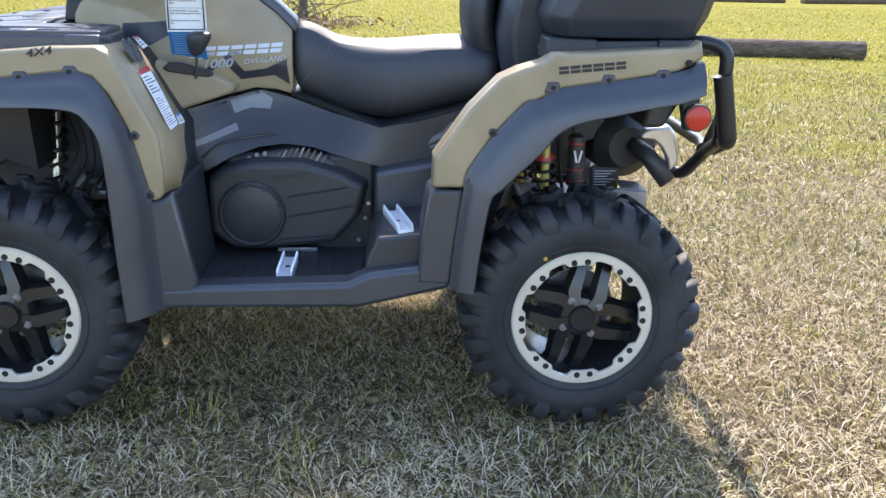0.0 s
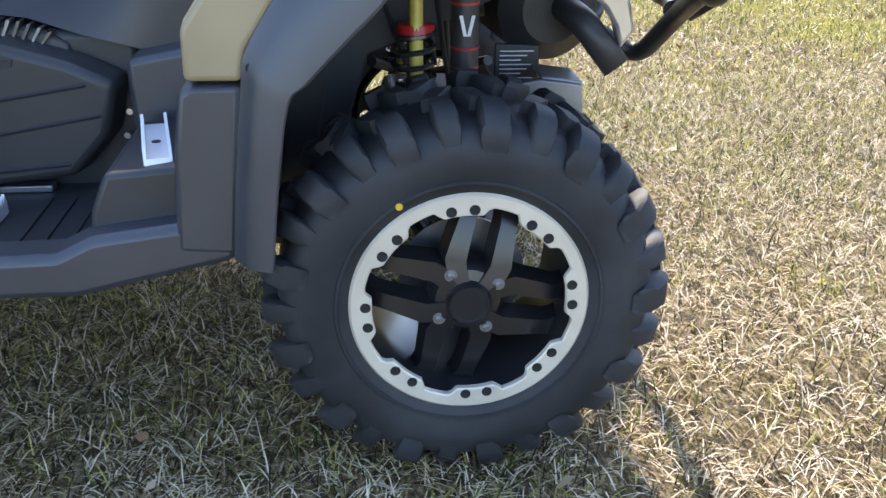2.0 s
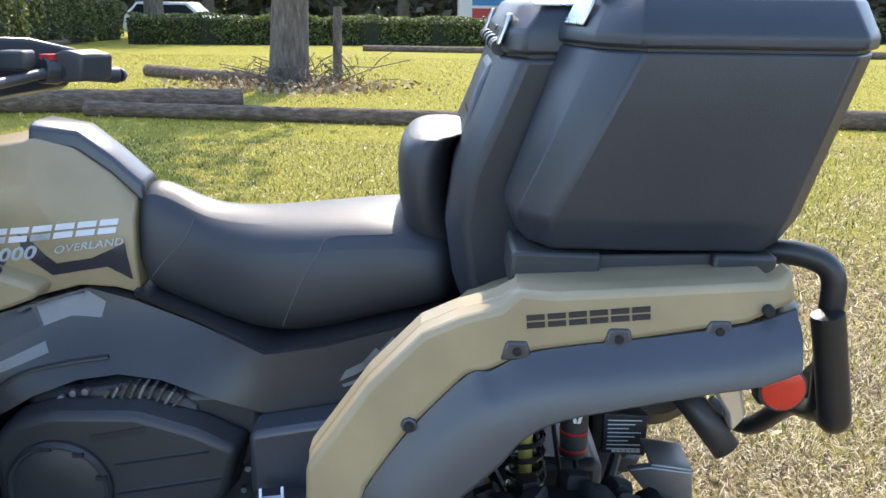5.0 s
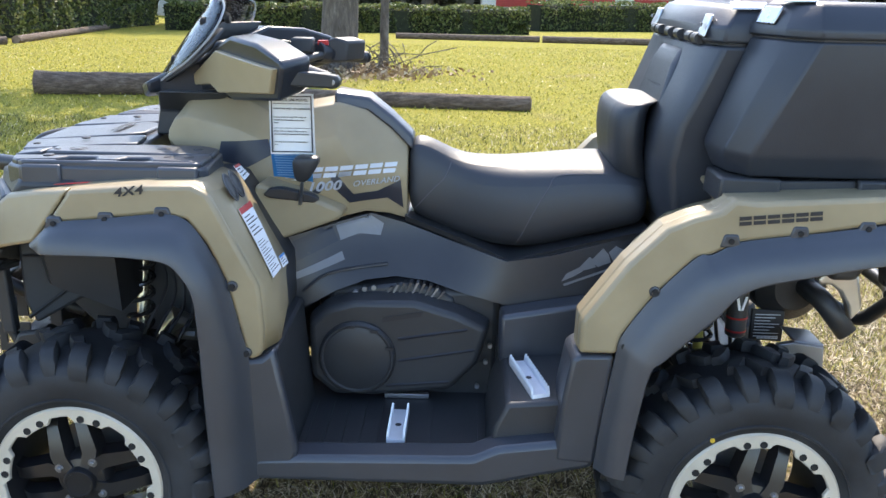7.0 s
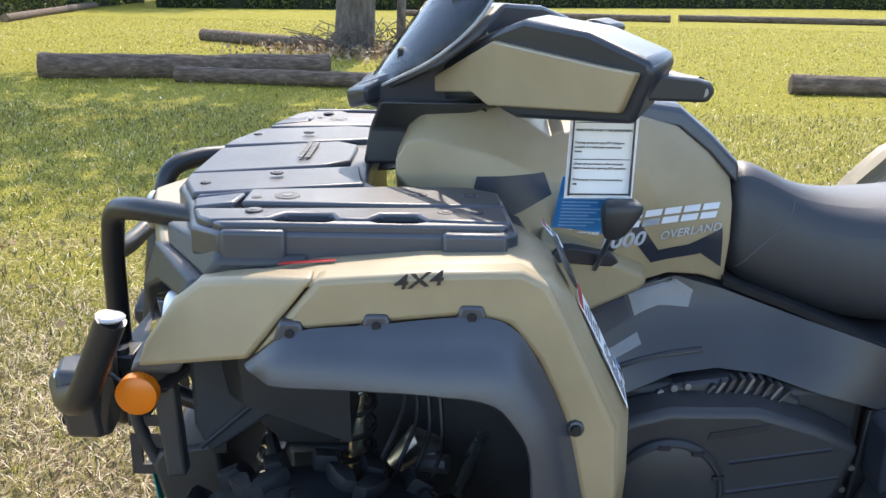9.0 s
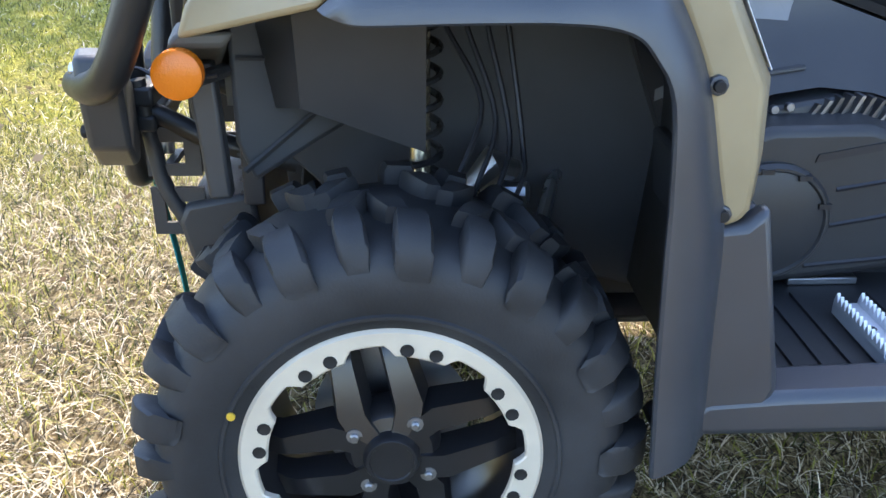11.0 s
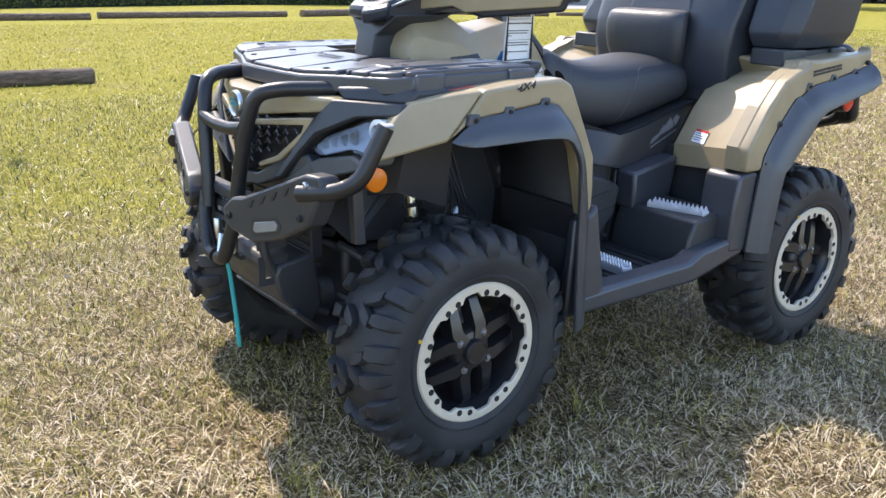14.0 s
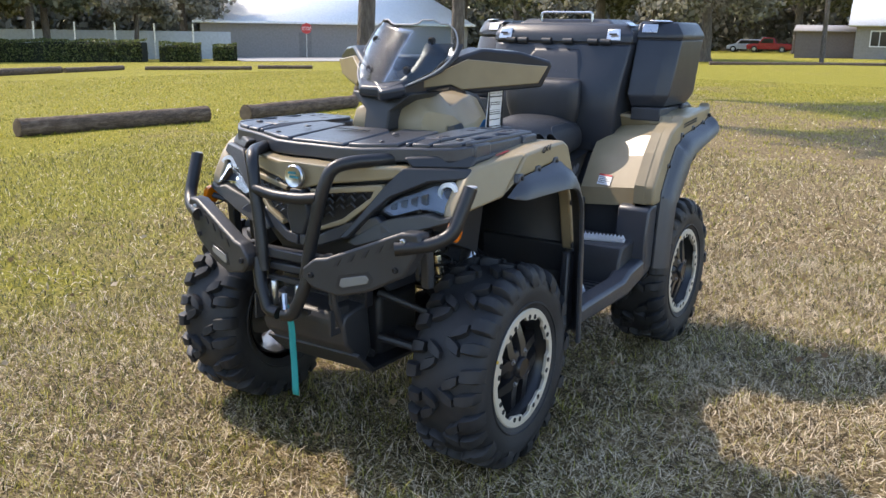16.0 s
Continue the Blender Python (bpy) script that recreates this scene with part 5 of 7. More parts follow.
ht = [(0.120, 0.446, 1.160), (0.263, 0.335, 1.255), (0.402, 0.227, 1.236), (0.440, 0.198, 1.233), (0.421, 0.213, 1.176), (0.252, 0.343, 1.155), (0.228, 0.362, 1.173)]
ht = [swing(p) for p in ht]
for ob in both("guard_panel", shell([tuck(p) + hn * 0.013 for p in ht], -hn * 0.03), TAN, quad, "tan hand-guard panel", bevel=0.003)[1:]:
    ob.location.x -= 0.05
both("guard_arm", shell([(0.428, 0.200, 1.232), (0.535, 0.252, 1.218), (0.558, 0.258, 1.212), (0.564, 0.260, 1.198), (0.554, 0.259, 1.184), (0.428, 0.200, 1.194)], (0.004, 0.024, 0)), BLACKP, quad, bevel=0.005)
both("bar_end", disc((0.546, 0.257, 1.199), 0.0075, 0.006, sides=14), ALU, quad, "steel bar-end screw")
part("handlebar", bars([(0.545, 0.272, 1.199), (0.440, 0.395, 1.215), (0.385, 0.50, 1.20), (0.385, 2 * CY - 0.50, 1.20), (0.440, 2 * CY - 0.395, 1.215), (0.545, 2 * CY - 0.272, 1.199)], 0.0115, 0.04), BLACKP, quad)
both("grip", tube([(0.543, 0.276, 1.200), (0.530, 0.291, 1.202), (0.463, 0.367, 1.213), (0.455, 0.377, 1.215)], [0.019, 0.0175, 0.0175, 0.022], 14), SEAT, quad, "black ribbed rubber grip")
both("switch_block", tube([(0.450, 0.362, 1.214), (0.425, 0.396, 1.220)], 0.030, 10), BLACKP, quad, bevel=0.004)
both("red_switch", box(0.425, 0.455, 0.370, 0.395, 1.240, 1.252), REDP, quad, "red switch")
both("brake_lever", tube(smooth_line([(0.415, 0.400, 1.216), (0.385, 0.345, 1.205), (0.420, 0.285, 1.200), (0.455, 0.235, 1.198)], 5), 0.007, 8), BLACKP, quad)
both("brake_reservoir", box(0.36, 0.42, 0.40, 0.455, 1.222, 1.262), BLACKP, quad, bevel=0.006)
both("brake_cable", tube(smooth_line([(0.40, 0.42, 1.23), (0.33, 0.46, 1.25), (0.27, 0.53, 1.20), (0.25, 0.56, 1.10)], 6), 0.005, 6), INK, quad)
part("display", shell([(0.275, CY - 0.085, 1.205), (0.275, CY + 0.085, 1.205), (0.235, CY + 0.075, 1.268), (0.235, CY - 0.075, 1.268)], (-0.04, 0, -0.01)), BLACKP, quad, bevel=0.012)
part("display_glass", shell([(0.2735, CY - 0.065, 1.213), (0.2735, CY + 0.065, 1.213), (0.246, CY + 0.06, 1.258), (0.246, CY - 0.06, 1.258)], (0.004, 0, 0.002)), DARKGL, quad)
pod_rows = []
for x, wl, zl, wh, zh, zm in ((0.030, 0.060, 1.132, 0.060, 1.155, 1.160), (0.075, 0.090, 1.122, 0.095, 1.180, 1.182), (0.165, 0.105, 1.130, 0.115, 1.215, 1.200), (0.25, 0.10, 1.14, 0.115, 1.225, 1.200), (0.37, 0.08, 1.14, 0.09, 1.19, 1.20)):
    pod_rows.append([(x, CY + q, z) for q, z in ((-wl, zl), (-wh, zh), (-0.05, zm), (0.05, zm), (wh, zh), (wl, zl))])
part("pod", loft(pod_rows, closed=True), PODM, quad, "charcoal handlebar pod", bevel=0.008)
part("throttle_housing", loft([[(x + dx, y, z) for dx, z in ((-0.035, 1.19), (-0.04, 1.245), (0.0, 1.262), (0.04, 1.25), (0.035, 1.195))] for x, y in ((0.470, 0.835), (0.500, 0.875), (0.515, 0.900))], closed=True), BLACKP, quad, bevel=0.006)
part("steering_neck", loft([[(x, CY + s * w, z) for x, w, s, z in ((x0, w0, -1, z0), (x1, w0, -1, z0), (x1, w0, 1, z0), (x0, w0, 1, z0))] for x0, x1, w0, z0 in ((0.040, 0.12, 0.050, 1.02), (0.052, 0.16, 0.050, 1.085), (0.075, 0.27, 0.125, 1.142))], closed=True), BLACKP, quad, bevel=0.006)
# windscreen
SCREEN_ROWS = ((1.150, 0.040, 0.060, 0.012), (1.178, 0.058, 0.115, 0.040), (1.215, 0.085, 0.165, 0.075), (1.262, 0.118, 0.188, 0.098), (1.305, 0.150, 0.186, 0.100), (1.345, 0.182, 0.166, 0.082), (1.366, 0.196, 0.142, 0.060))
rows = []
for z, x, w, sw in SCREEN_ROWS:
    rows.append([(x + sw * (k / 8) ** 2, CY + w * k / 8, z + (0.012 if z > 1.36 and abs(k) in (4, 5, 6) else -0.004 if z > 1.36 and abs(k) < 3 else 0)) for k in range(-8, 9)])
part("windscreen", loft(rows), SCREEN, quad, "clear plastic windscreen", thick=0.004).visible_shadow = False
edge_ = lambda k: [(x + sw * (k / 8) ** 2, CY + w * k / 8, z) for z, x, w, sw in SCREEN_ROWS]
rim_top = [(x, y, z) for x, y, z in rows[-1]]
# pale tube added for the bright gleam of the clear plastic's edge
part("screen_edge_gleam", tube(smooth_line(edge_(-8), 3) + rim_top[1:-1] + smooth_line(edge_(8)[::-1], 3), 0.0028, 6), PALECAP, quad, "thin pale tube for the gleam along the clear screen's edge")
rows = []
for z, x, w, sw in SCREEN_ROWS[:5]:
    rows.append([(x + 0.007 + sw * u * u, CY - w * u, z - 0.003) for u in (0.54, 0.66, 0.78, 0.90, 1.0, 1.06)])
both("screen_trim", loft(rows), BLACKP, quad, "glossy dark screen surround", thick=0.006)
for x, dy, z in ((0.108, 0.077, 1.215), (0.198, 0.115, 1.311)):
    both("screen_bolt", lathe([(0.013, 0.008), (0.013, -0.003), (0.008, -0.006), (0.003, -0.004)], (x, CY - dy, z), "x", 14), BOLTM, quad)

# gear lever, stickers
gate_line = [(0.357, 0.911), (0.372, 0.926), (0.400, 0.924), (0.470, 0.900), (0.484, 0.886), (0.470, 0.880), (0.370, 0.902)]
part("gear_gate", shell([(x, 0.3705 + 0.39 * (x - 0.330) - (0.01 if z > 0.9 else 0.0), z) for x, z in gate_line], (0.0, 0.03, 0.0)), INK, quad, "black selector gate", bevel=0.003)
part("gear_lever", tube([(0.440, 0.412, 0.880), (0.456, 0.368, 0.955)], 0.0045, 8), STEEL, quad)
part("gear_knob", loft([[(0.462 + dx * w + (z - 0.985) * 0.25, 0.360 + dy * w, z - 0.006) for dx, dy in ((-1, -0.5), (-0.6, -0.75), (0.6, -0.75), (1, -0.5), (1, 0.5), (0.6, 0.75), (-0.6, 0.75), (-1, 0.5))] for w, z in ((0.010, 0.955), (0.019, 0.966), (0.026, 0.985), (0.031, 1.002), (0.030, 1.014), (0.018, 1.020))], closed=True), BLACKP, quad, "black gear knob", bevel=0.004)


def sticker(pts, name, mat, lines=0, head=None, away=(1, -0.1, 0.5)):
    """A label on a slanted panel: four corners, print as plain bars."""
    a, b_, c, d = (Vector(p) for p in pts)
    n = (b_ - a).cross(d - a).normalized()
    if n.dot(Vector(away)) < 0:
        n = -n
    head = REDP if head is None else head
    lift = n * 0.0025
    a, b_, c, d = a + lift, b_ + lift, c + lift, d + lift
    ob = part(name, shell([a, b_, c, d], -n * 0.001), mat, quad, "white label with a coloured heading", flat=True)
    for i in range(lines):
        t0 = (0.28 if head else 0.06) + (0.66 if head else 0.88) * i / lines
        t1 = t0 + 0.20 / lines
        p = [a.lerp(d, t0).lerp(b_.lerp(c, t0), 0.08), a.lerp(d, t0).lerp(b_.lerp(c, t0), 0.55 + 0.35 * ((i * 7) % 3) / 2), a.lerp(d, t1).lerp(b_.lerp(c, t1), 0.55 + 0.35 * ((i * 7) % 3) / 2), a.lerp(d, t1).lerp(b_.lerp(c, t1), 0.08)]
        part("print_line", shell([q + n * 0.0008 for q in p], -n * 0.0005), INK, ob, flat=True)
    if head:
        p = [a, b_, a.lerp(d, 0.18).lerp(b_.lerp(c, 0.18), 1.0), a.lerp(d, 0.18)]
        part("heading", shell([q + n * 0.0008 for q in p], -n * 0.0005), head, ob, flat=True)
    return ob


sticker([(0.364, 0.095, 0.943), (0.371, 0.170, 0.944), (0.4065, 0.155, 0.8765), (0.400, 0.087, 0.876)], "warning_label", WHITE, 6)
sticker([(0.400, 0.087, 0.876), (0.4065, 0.155, 0.8765), (0.4425, 0.139, 0.801), (0.4375, 0.078, 0.797)], "warning_label", WHITE, 12, False)
sticker([(0.4345, 0.157, 0.8205), (0.4375, 0.192, 0.8205), (0.4495, 0.186, 0.7975), (0.4455, 0.146, 0.7985)], "notice_label", WHITE, 3, BLUE)
sticker([(0.3260, 0.219, 1.0110), (0.3270, 0.262, 1.0080), (0.3520, 0.257, 0.9840), (0.3545, 0.200, 0.9830)], "warning_label", WHITE, 3)
sticker([(1.197, 0.292, 0.761), (1.178, 0.226, 0.761), (1.150, 0.226, 0.721), (1.169, 0.292, 0.721)], "warning_label", WHITE, 4, None, (-1, 0, 0.5))
for x, y, z in ((0.3475, 0.106, 0.989), (0.3490, 0.150, 0.987)):
    o = part("vent_oval", lathe([(1.0, 0.0), (0.9, 0.10), (0.6, 0.16), (0.05, 0.16)], (0, 0, 0), "z", 20), INK, quad, "glossy black oval inlet")
    o.matrix_basis = Matrix.Translation((x, y, z)) @ Vector((0.88, -0.08, 0.47)).to_track_quat("Z", "Y").to_matrix().to_4x4() @ Matrix.Diagonal((0.019, 0.030, 0.02, 1.0))
    o = part("vent_rim", lathe([(1.0, 0.0), (1.0, 0.12), (0.86, 0.12), (0.86, 0.0), (1.0, 0.0)], (0, 0, 0), "z", 20), GREYP, quad)
    o.matrix_basis = Matrix.Translation((x, y, z)) @ Vector((0.88, -0.08, 0.47)).to_track_quat("Z", "Y").to_matrix().to_4x4() @ Matrix.Diagonal((0.021, 0.033, 0.02, 1.0))


# ---- cargo boxes on the rear rack ----
def ring_loft(levels):
    return loft([[(x, y, z) for x, y in ring] for z, ring in levels], closed=True)


def lid_ring(front, rear, y0, y1, m, s, grow=0.0):
    """A side box's outline: front edge, a slanted face m back, a corner face s back, the long side."""
    return [(front - grow, y1), (front + m - grow, y0 + 0.05 - grow * 0.5), (front + s - grow * 0.4, y0 - grow), (rear - 0.04 + grow, y0 - grow), (rear + grow, y0 + 0.05), (rear + grow, y1)]


def flip_ring(ring):
    return [(x, 2 * CY - y) for x, y in ring]


def pannier(mirror):
    t = thing("cargo_pannier", "black moulded plastic side cargo box on the quad's rear rack", "cargo box", (0, 0, 0), "side cargo boxes")
    fl = flip_ring if mirror else (lambda r: r)
    my = (lambda y: 2 * CY - y) if mirror else (lambda y: y)
    part("body", ring_loft([(1.035, fl(lid_ring(1.402, 1.785, 0.128, 0.255, 0.012, 0.045))), (1.076, fl(lid_ring(1.384, 1.802, 0.106, 0.266, 0.013, 0.058))), (1.092, fl(lid_ring(1.383, 1.808, 0.101, 0.270, 0.014, 0.060))), (1.318, fl(lid_ring(1.461, 1.880, 0.100, 0.270, 0.039, 0.093)))]), BOXP, t, bevel=0.006, seg=3)
    lid = part("lid", ring_loft([(1.322, fl(lid_ring(1.460, 1.882, 0.100, 0.272, 0.039, 0.093, 0.004))), (1.340, fl(lid_ring(1.462, 1.882, 0.100, 0.272, 0.038, 0.090, 0.005))), (1.385, fl(lid_ring(1.484, 1.872, 0.122, 0.272, 0.030, 0.070))), (1.394, fl(lid_ring(1.502, 1.862, 0.136, 0.270, 0.025, 0.055)))]), BOXP, t, bevel=0.005)
    part("seal", ring_loft([(1.316, fl(lid_ring(1.465, 1.876, 0.104, 0.268, 0.039, 0.093))), (1.324, fl(lid_ring(1.465, 1.876, 0.104, 0.268, 0.039, 0.093)))]), INK, t)
    f = (lambda p: [(x, my(y), z) for x, y, z in p])
    part("latch_plate", shell(f([(1.484, 0.190, 1.346), (1.466, 0.252, 1.346), (1.484, 0.252, 1.382), (1.500, 0.190, 1.382)]), (-0.004, 0, 0.002)), STEEL, lid, "bright alloy latch plate", bevel=0.002)
    part("latch_plate", shell(f([(1.492, 0.185, 1.3925), (1.545, 0.145, 1.3925), (1.560, 0.165, 1.3965), (1.500, 0.235, 1.3965)]), (0, 0, 0.004)), STEEL, lid, "bright alloy latch plate", bevel=0.002)
    part("lid_recess", shell(f([(1.640, 0.113, 1.366), (1.760, 0.113, 1.366), (1.755, 0.119, 1.380), (1.645, 0.119, 1.380)]), (0, 0.003 * (-1 if mirror else 1), 0)), INK, lid)
    for x0, x1 in ((1.385, 1.515), (1.675, 1.768)):
        part("foot", warp(slab([(x0, 0.978), (x1, 0.984), (x1 + 0.002, 1.032), (x0 + 0.004, 1.034)], 0.118, 0.25), lambda co: (0, (2 * CY - 2 * co.y) if mirror else 0, 0)), BLACKP, t, bevel=0.006)
    part("rail", warp(slab([(1.51, 1.002), (1.68, 1.008), (1.68, 1.030), (1.51, 1.026)], 0.135, 0.25), lambda co: (0, (2 * CY - 2 * co.y) if mirror else 0, 0)), BLACKP, t, bevel=0.004)
    return t


BOXP = paint("box_plastic", (0.027, 0.031, 0.040), 0.37, grain=420.0, amount=0.35)
pannier(False)
pannier(True)

trunk_box = thing("storage_box", "black moulded plastic centre cargo box with padded passenger backrest", "cargo box")


def mid(front, rear, w, cut=0.05):
    half = [(front, CY - w + cut), (front + cut * 0.6, CY - w), (rear, CY - w)]
    return half + [(x, 2 * CY - y) for x, y in half[::-1]]


tb = part("body", ring_loft([(0.845, mid(1.335, 1.66, 0.292)), (0.93, mid(1.305, 1.68, 0.306)), (1.02, mid(1.292, 1.70, 0.316)), (1.11, mid(1.305, 1.72, 0.322)), (1.20, mid(1.343, 1.74, 0.328)), (1.296, mid(1.380, 1.76, 0.335))]), BOXP, trunk_box, bevel=0.010, seg=3)
part("seal", ring_loft([(1.294, mid(1.386, 1.756, 0.330)), (1.302, mid(1.386, 1.756, 0.330))]), INK, trunk_box)
lid = part("lid", ring_loft([(1.301, mid(1.376, 1.765, 0.340)), (1.335, mid(1.380, 1.765, 0.340)), (1.372, mid(1.405, 1.755, 0.318)), (1.382, mid(1.425, 1.745, 0.300))]), BOXP, trunk_box, bevel=0.006)
part("back_panel", loft([[(1.305, CY - 0.155, 1.10), (1.305, CY + 0.155, 1.10), (1.34, CY + 0.165, 1.10), (1.34, CY - 0.165, 1.10)], [(1.345, CY - 0.125, 1.235), (1.345, CY + 0.125, 1.235), (1.38, CY + 0.14, 1.235), (1.38, CY - 0.14, 1.235)], [(1.366, CY - 0.105, 1.272), (1.366, CY + 0.105, 1.272), (1.385, CY + 0.12, 1.28), (1.385, CY - 0.12, 1.28)]], closed=True), BOXP, trunk_box, bevel=0.012)
cush = part("backrest", loft([[(x + dx, CY + s * w, z) for dx, s in ((0, -0.8), (0, 0.8), (0.035, 1.0), (0.105, 1.0), (0.105, -1.0), (0.035, -1.0))] for x, w, z in ((1.255, 0.122, 0.936), (1.222, 0.152, 0.945), (1.204, 0.176, 1.00), (1.198, 0.184, 1.06), (1.200, 0.182, 1.118), (1.216, 0.172, 1.144), (1.250, 0.150, 1.148))], closed=True), SEAT, trunk_box, "black vinyl passenger backrest pad")
sb_pad = cush.modifiers.new("soft", "SUBSURF")
sb_pad.levels = sb_pad.render_levels = 2
for s in (-1, 1):
    part("latch_plate", shell([(1.3745, CY + s * 0.300, 1.312), (1.3745, CY + s * 0.235, 1.312), (1.392, CY + s * 0.235, 1.360), (1.392, CY + s * 0.292, 1.360)], (-0.006, 0, 0)), STEEL, lid, "bright alloy latch plate", bevel=0.003)
    part("latch_plate", shell([(1.42, CY + s * 0.325, 1.372), (1.50, CY + s * 0.325, 1.372), (1.50, CY + s * 0.30, 1.386), (1.42, CY + s * 0.30, 1.386)], (0, 0, 0.004)), STEEL, lid, "bright alloy latch plate", bevel=0.003)
    part("latch_slot", shell([(1.3675, CY + s * 0.285, 1.334), (1.3675, CY + s * 0.25, 1.334), (1.370, CY + s * 0.25, 1.342), (1.370, CY + s * 0.285, 1.342)], (-0.003, 0, 0)), INK, lid)
    part("rail_post", tube([(1.46, CY + s * 0.125, 1.375), (1.46, CY + s * 0.125, 1.425)], 0.006, 8), STEEL, lid)
    for k in (0.03, 0.15, 0.21):
        part("hinge", tube([(1.374, CY + s * k, 1.306), (1.374, CY + s * (k + 0.045), 1.306)], 0.013, 12), BLACKP, lid)
part("grab_rail", tube(rounded([(1.46, CY - 0.125, 1.40), (1.46, CY - 0.125, 1.43), (1.46, CY + 0.125, 1.43), (1.46, CY + 0.125, 1.40)], 0.02), 0.006, 10), STEEL, lid, "bright steel grab rail")
part("lid_hump", loft([[(1.44, CY - 0.24, 1.378), (1.44, CY + 0.24, 1.378), (1.73, CY + 0.24, 1.378), (1.73, CY - 0.24, 1.378)], [(1.47, CY - 0.20, 1.402), (1.47, CY + 0.20, 1.402), (1.71, CY + 0.20, 1.402), (1.71, CY - 0.20, 1.402)]], closed=True), BOXP, lid, bevel=0.008)
lettering("OVERLAND", 0.030, (1.328, CY + 0.075, 1.178), BOXP, trunk_box, (67, 0, -90), 0.15, 1.0, "embossed_name")
part("embossed_peak", add_tube(tube([(1.345, CY + 0.05, 1.215), (1.357, CY + 0.02, 1.250), (1.348, CY, 1.222)], 0.003, 6), [(1.348, CY + 0.005, 1.222), (1.353, CY - 0.015, 1.24), (1.345, CY - 0.045, 1.215)], 0.003, 6), BOXP, trunk_box)
for s in (-1, 1):
    part("arch_recess", loft([[(px + dx, CY + s * 0.3095, pz) for px, pz in ((1.345, 0.87), (1.350, 0.98), (1.37, 1.012), (1.41, 1.012), (1.43, 0.98), (1.435, 0.87))] for dx in (0.0,)] + [[(px, CY + s * 0.290, pz) for px, pz in ((1.345, 0.87), (1.350, 0.98), (1.37, 1.012), (1.41, 1.012), (1.43, 0.98), (1.435, 0.87))]]), INK, trunk_box, "dark moulded arch")
part("foot", loft([[(1.325, 0.385, z0), (1.325, 2 * CY - 0.385, z0), (1.46, 2 * CY - 0.37, z0), (1.46, 0.37, z0)] for z0 in (0.83, 1.0)], closed=True), BLACKP, trunk_box, bevel=0.012)
part("base", plate([(1.38, 0.36), (1.74, 0.36), (1.74, 2 * CY - 0.36), (1.38, 2 * CY - 0.36)], 0.93, 1.03, BLACKP, ""), BLACKP, trunk_box, bevel=0.01)

# ---- hang tags on the handlebar ----
tag = thing("hang_tag", "white printed card tag hanging from the quad's handlebar", "hang tag", (-0.005, 0.121, -0.026))
card = part("card", shell([(0.384, 0.252, 1.182), (0.490, 0.252, 1.184), (0.491, 0.262, 1.037), (0.382, 0.262, 1.036)], (0, 0.0012, 0)), WHITE, tag, flat=True)
part("border", add_slab(add_slab(add_slab(slab([(0.389, 1.177), (0.485, 1.179), (0.485, 1.1765), (0.389, 1.1745)], 0.2510, 0.2522), [(0.387, 1.044), (0.486, 1.045), (0.486, 1.0425), (0.387, 1.0415)], 0.2595, 0.2610), [(0.389, 1.177), (0.391, 1.177), (0.389, 1.042), (0.387, 1.042)], 0.2510, 0.2600), [(0.483, 1.179), (0.485, 1.179), (0.486, 1.043), (0.484, 1.043)], 0.2510, 0.2600), INK, card, flat=True)
for k, (body, size, z) in enumerate((("GENERAL USE MODEL", 0.0085, 1.166), ("OPERATORS ONLY - NO PASSENGERS", 0.0052, 1.146), ("Training courses to teach ATV riding are", 0.0046, 1.126), ("available. For information contact your", 0.0046, 1.119), ("dealer.", 0.0046, 1.112), ("Check with your dealer to find out about", 0.0046, 1.092), ("state or local laws regarding ATV operation.", 0.0046, 1.085), ("This hang tag is not to be removed before", 0.0046, 1.066), ("sale.", 0.0046, 1.059))):
    lettering(body, size, (0.3935, 0.2512 + (1.182 - z) * 0.069 - 0.0004, z), INK, card, (93.9, 0, 0), 0, 0.95, "printed_line")
part("rule", slab([(0.393, 1.160), (0.482, 1.1605), (0.482, 1.1595), (0.393, 1.159)], 0.2520, 0.2530), INK, card, flat=True)
part("rule", slab([(0.393, 1.101), (0.482, 1.1015), (0.482, 1.1005), (0.393, 1.10)], 0.2560, 0.2572), INK, card, flat=True)
blue = part("second_card", shell([(0.379, 0.266, 1.070), (0.478, 0.266, 1.070), (0.470, 0.346, 0.943), (0.372, 0.346, 0.942)], (0, 0.0012, 0)), BLUE, tag, "blue printed card", flat=True)
on = lambda z: 0.266 + (1.070 - z) * 0.63 - 0.0015
for i in range(9):
    z = 1.026 - 0.0070 * i
    xe = 0.456 - 0.012 * (i % 3)
    part("print_line", shell([(0.384, on(z), z), (xe, on(z), z), (xe, on(z + 0.0026), z + 0.0026), (0.384, on(z + 0.0026), z + 0.0026)], (0, 0.001, 0)), PALEBLUE, blue, flat=True)
part("logo_box", shell([(0.384, on(0.951), 0.951), (0.408, on(0.951), 0.951), (0.408, on(0.963), 0.963), (0.384, on(0.963), 0.963)], (0, 0.001, 0)), WHITE, blue, "small white logo box", flat=True)
wordmark(6, 0.009, (0.415, on(0.953) - 0.001, 0.953), WHITE, blue, (122, 0, 0), 0, 1.1)
part("string", tube(smooth_line([(0.437, 0.2525, 1.176), (0.440, 0.27, 1.205), (0.455, 0.33, 1.230), (0.46, 0.35, 1.19), (0.438, 0.2535, 1.174)], 5), 0.0012, 5), INK, tag)



